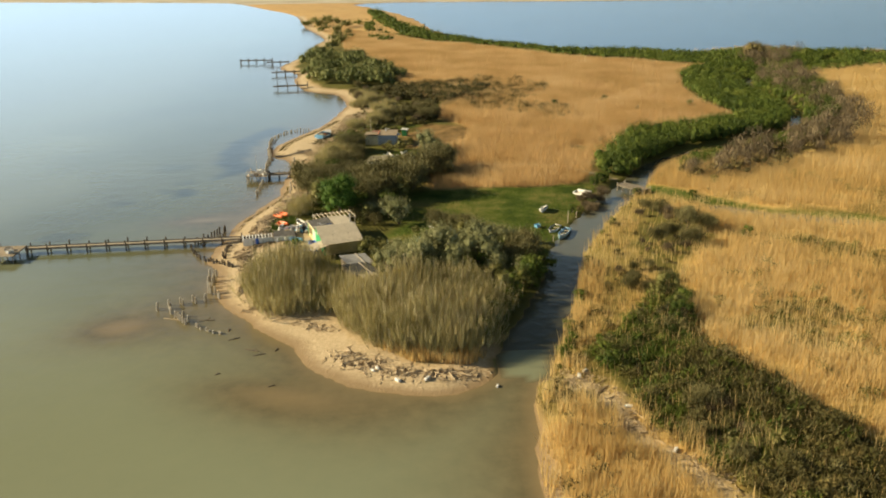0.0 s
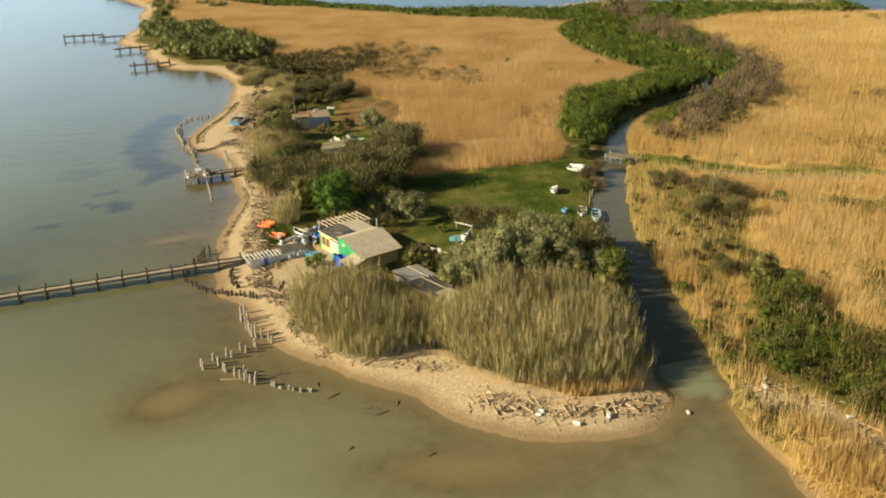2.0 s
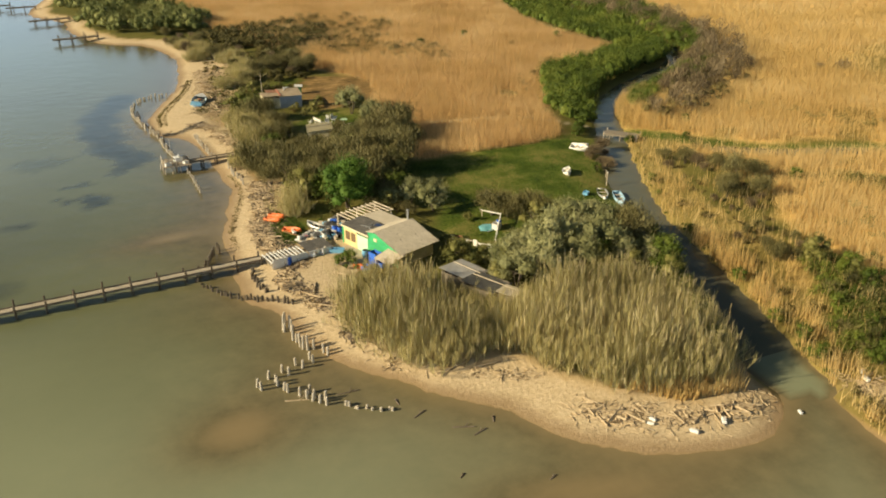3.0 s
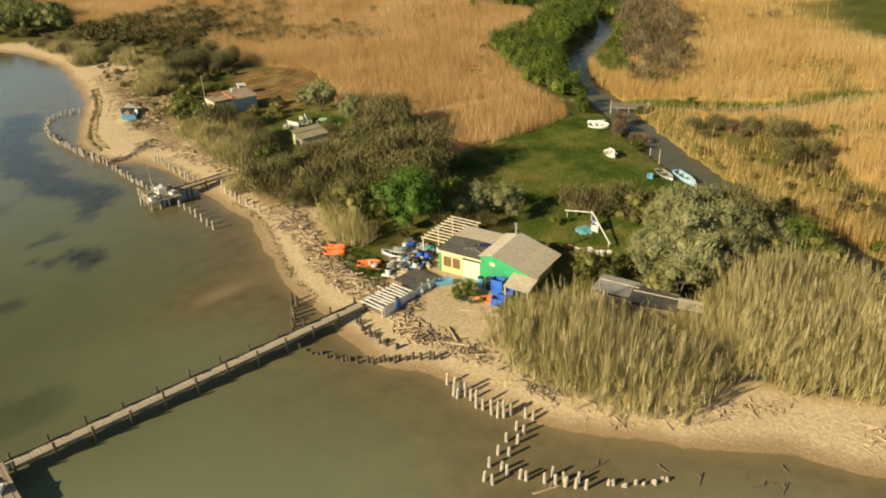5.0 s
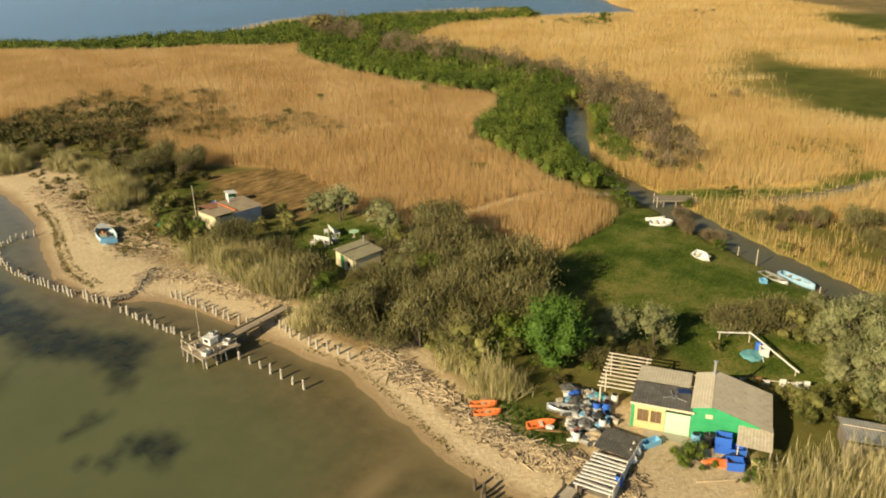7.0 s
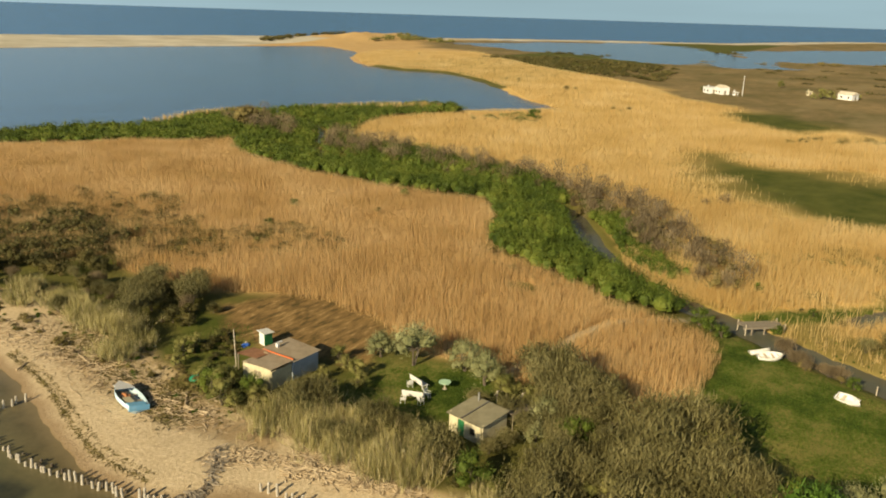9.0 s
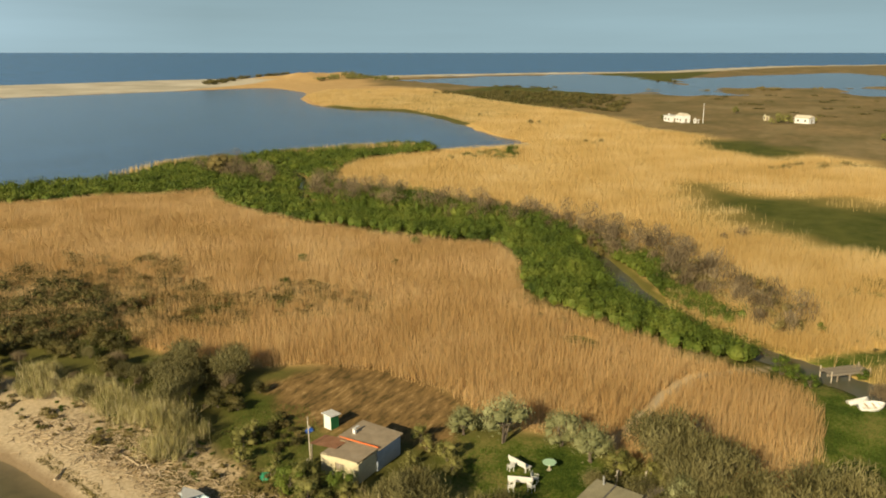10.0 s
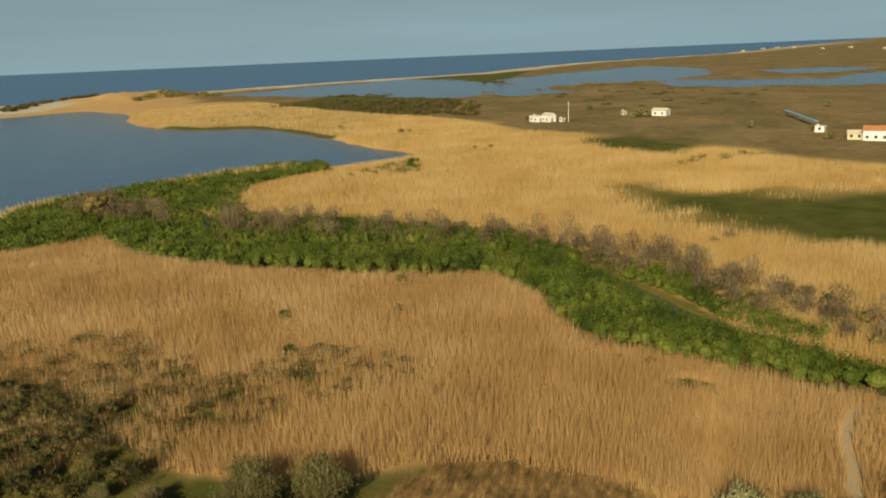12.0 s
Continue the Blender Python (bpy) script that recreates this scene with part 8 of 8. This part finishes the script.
wrack([(-24.6, 106), (-25.2, 111), (-25.2, 116), (-23.8, 121), (-22.6, 127), (-21.8, 131)], 0.6, 2600, 0.5, "driftwood_wrack", M_DRIFT, "tangled driftwood wrack along the upper beach", 0.05, 0.04)
wrack([(-24.2, 106), (-24.9, 111), (-24.8, 116), (-23.4, 121), (-22.2, 127), (-21.4, 131)], 0.55, 2200, 0.4, "dark_wrack", M_BARK, "dark rotten wood and weed heaped along the upper beach", 0.02, 0.045)
wrack([(-23.4, 106), (-25.4, 102.8), (-25.4, 99.8), (-24.5, 96.8), (-23.9, 93.3), (-23.8, 88)], 0.5, 420, 0.4, "dark_wrack", M_BARK, "dark rotten wood strewn below the hut", 0.02, 0.04)
wrack([(-23.4, 106), (-25.9, 102.8), (-25.9, 99.8), (-24.9, 96.8), (-24.1, 93.3)], 0.6, 320, 0.55, "driftwood_wrack", M_DRIFT, "driftwood sticks on the sand below the hut", 0.04, 0.03)
wrack([(-22.6, 155), (-21.4, 150), (-20.4, 145.6), (-21.6, 143)], 0.7, 600, 0.6, "driftwood_wrack", M_DRIFT, "driftwood wrack beside the short jetty", 0.04, 0.032)
wrack([(-20, 164), (-20.5, 171), (-19.4, 178), (-17, 188), (-15.5, 200)], 1.6, 2200, 0.5, "driftwood_wrack", M_DRIFT, "scattered driftwood on the wide beach", 0.04, 0.028)
wrack([(-19.6, 166), (-18.4, 172), (-17, 177), (-15.6, 184), (-14.6, 192)], 1.5, 3000, 0.3, "weed_litter", M_BROWN, "brown dry weed and twigs strewn over the upper beach", 0.015, 0.03)
wrack([(-22, 168), (-20.4, 173.4), (-19.6, 177), (-18.2, 181)], 0.8, 1100, 0.32, "weed_litter", M_BRUSH, "dark dry weed heaped round the blue boat", 0.015, 0.03)
wrack([(-31.2, 159.4), (-29.4, 158.7), (-27.4, 158.6), (-25.4, 159.8), (-23.4, 161.2)], 0.35, 520, 0.55, "driftwood_wrack", M_WOOD, "dark tangle of driftwood across the beach to the stakes", 0.05, 0.04)
wrack([(-24.6, 160.6), (-22.6, 158.4), (-21.2, 155), (-19.8, 150.5)], 0.6, 700, 0.55, "driftwood_wrack", M_DRIFT, "heaped driftwood along the cane's edge", 0.05, 0.035)
wrack([(-12.5, 72.3), (-9.1, 69.6), (-5.2, 67.5), (-1.0, 66.9), (1.8, 67.8)], 0.85, 650, 0.4, "driftwood_wrack", M_DRIFT, "driftwood wrack round the sandy point", 0.03, 0.03)
wrack([(-23.9, 87.2), (-21.5, 82.8), (-17.5, 80.1), (-13.4, 77.6)], 0.5, 160, 0.55, "driftwood_wrack", M_DRIFT, "driftwood sticks below the cane", 0.04, 0.03)
wrack([(8.8, 68.0), (12.3, 61.8), (14.1, 54.6), (17.6, 48.3)], 0.9, 600, 0.5, "driftwood_wrack", M_DRIFT, "driftwood and debris on the canal bank", 0.04, 0.03)
for line_, n_ in (([(-24.8, 107.6), (-25.6, 111), (-25.2, 116), (-23.6, 121), (-22.2, 127)], 300), ([(-12.0, 72.0), (-8.9, 69.4), (-5.2, 67.6), (-0.9, 67.1)], 70), ([(-24.4, 105), (-26.5, 102.6), (-26.6, 100.1)], 40), ([(-22.6, 155), (-21.2, 150), (-20.6, 146)], 60), ([(-20, 166), (-19.5, 176), (-17, 188)], 60)):
    wrack(line_, 0.5, n_, 0.75, "driftwood_wrack", M_DRIFT, "bleached driftwood logs jumbled on the upper beach", 0.04, 0.065)
# dark tide line of weed along the wet sand
wrack([(-28.7, 112), (-28.2, 117), (-26, 124), (-24.4, 130), (-24.4, 136)], 0.2, 420, 0.2, "weed_line", M_BROWN, "dark tide line of dry weed on the sand", 0.01, 0.025)
wrack([(-29.4, 163), (-28.8, 169.6), (-26.2, 176.6), (-22.8, 184.5), (-20.2, 194)], 0.2, 1300, 0.2, "weed_line", M_BROWN, "dark tide line of dry weed on the sand", 0.01, 0.025)
wrack([(-28.6, 163), (-27.9, 169.6), (-25.3, 176.8), (-22.0, 184.8), (-19.5, 194)], 0.15, 500, 0.18, "weed_line", M_BROWN, "dark tide line of dry weed on the sand", 0.01, 0.025)
for x, y, mt, lb, s in ((-6.2, 66.3, M_WHITE, "white plastic float washed up on the point", 0.32), (-8.1, 68.6, M_WHITE, "white plastic canister on the wrack", 0.26), (-8.5, 68.3, M_WHITE, "white plastic canister on the wrack", 0.24), (-3.5, 66.3, M_WHITE, "white foam block on the sand", 0.34),
                        (-3.4, 80.4, M_WHITE, "white foam block below the cane", 0.3), (10.4, 65.8, M_WHITE, "white foam block on the canal bank", 0.36), (11.1, 66.7, M_WHITE, "white plastic sack on the canal bank", 0.3), (13.4, 59.8, M_WHITE, "white plastic canister in the reeds", 0.3), (2.8, 65.1, M_WHITE, "white float at the canal mouth", 0.22),
                        (15.2, 53.0, M_WHITE, "white foam block on the debris strip", 0.3)):
    fl = thing("washed_up_float", x, y, rng.uniform(0, 180), max(float(height((x, y))[0]), 0.0), lb, "float", "washed-up plastic")
    part("body", box_bm(s * 2, s, s * 0.8, s * 0.18), mt, fl)
    part("cap", rod_bm((s * 0.9, 0, s * 0.4), (s * 1.2, 0, s * 0.4), s * 0.15), M_SKYBLUE, fl)
# sunken branches in the shallows off the point
for x, y, a, L in ((-26.8, 81.8, -10, 1.8), (-22.9, 76.9, 20, 1.2), (-20.7, 74.1, -30, 1.6), (-19.8, 73.1, 10, 1.2), (-18.2, 74.1, 60, 0.7), (-23.1, 69.4, 30, 0.5), (-23.8, 79.1, 80, 0.8), (-17.7, 66.7, 15, 0.6)):
    sb_ = thing("sunken_branch", x, y, a, -0.05, "dark waterlogged branch in the shallows", "branch", "sunken branches")
    part("limb", rod_bm((-L / 2, 0, 0), (L / 2, 0.1 * L, 0.1), 0.1, 0.05, 6), M_BARK, sb_)
    part("twig", rod_bm((0, 0, 0.05), (0.2 * L, 0.3 * L, 0.2), 0.05, 0.02, 5), M_BARK, sb_)
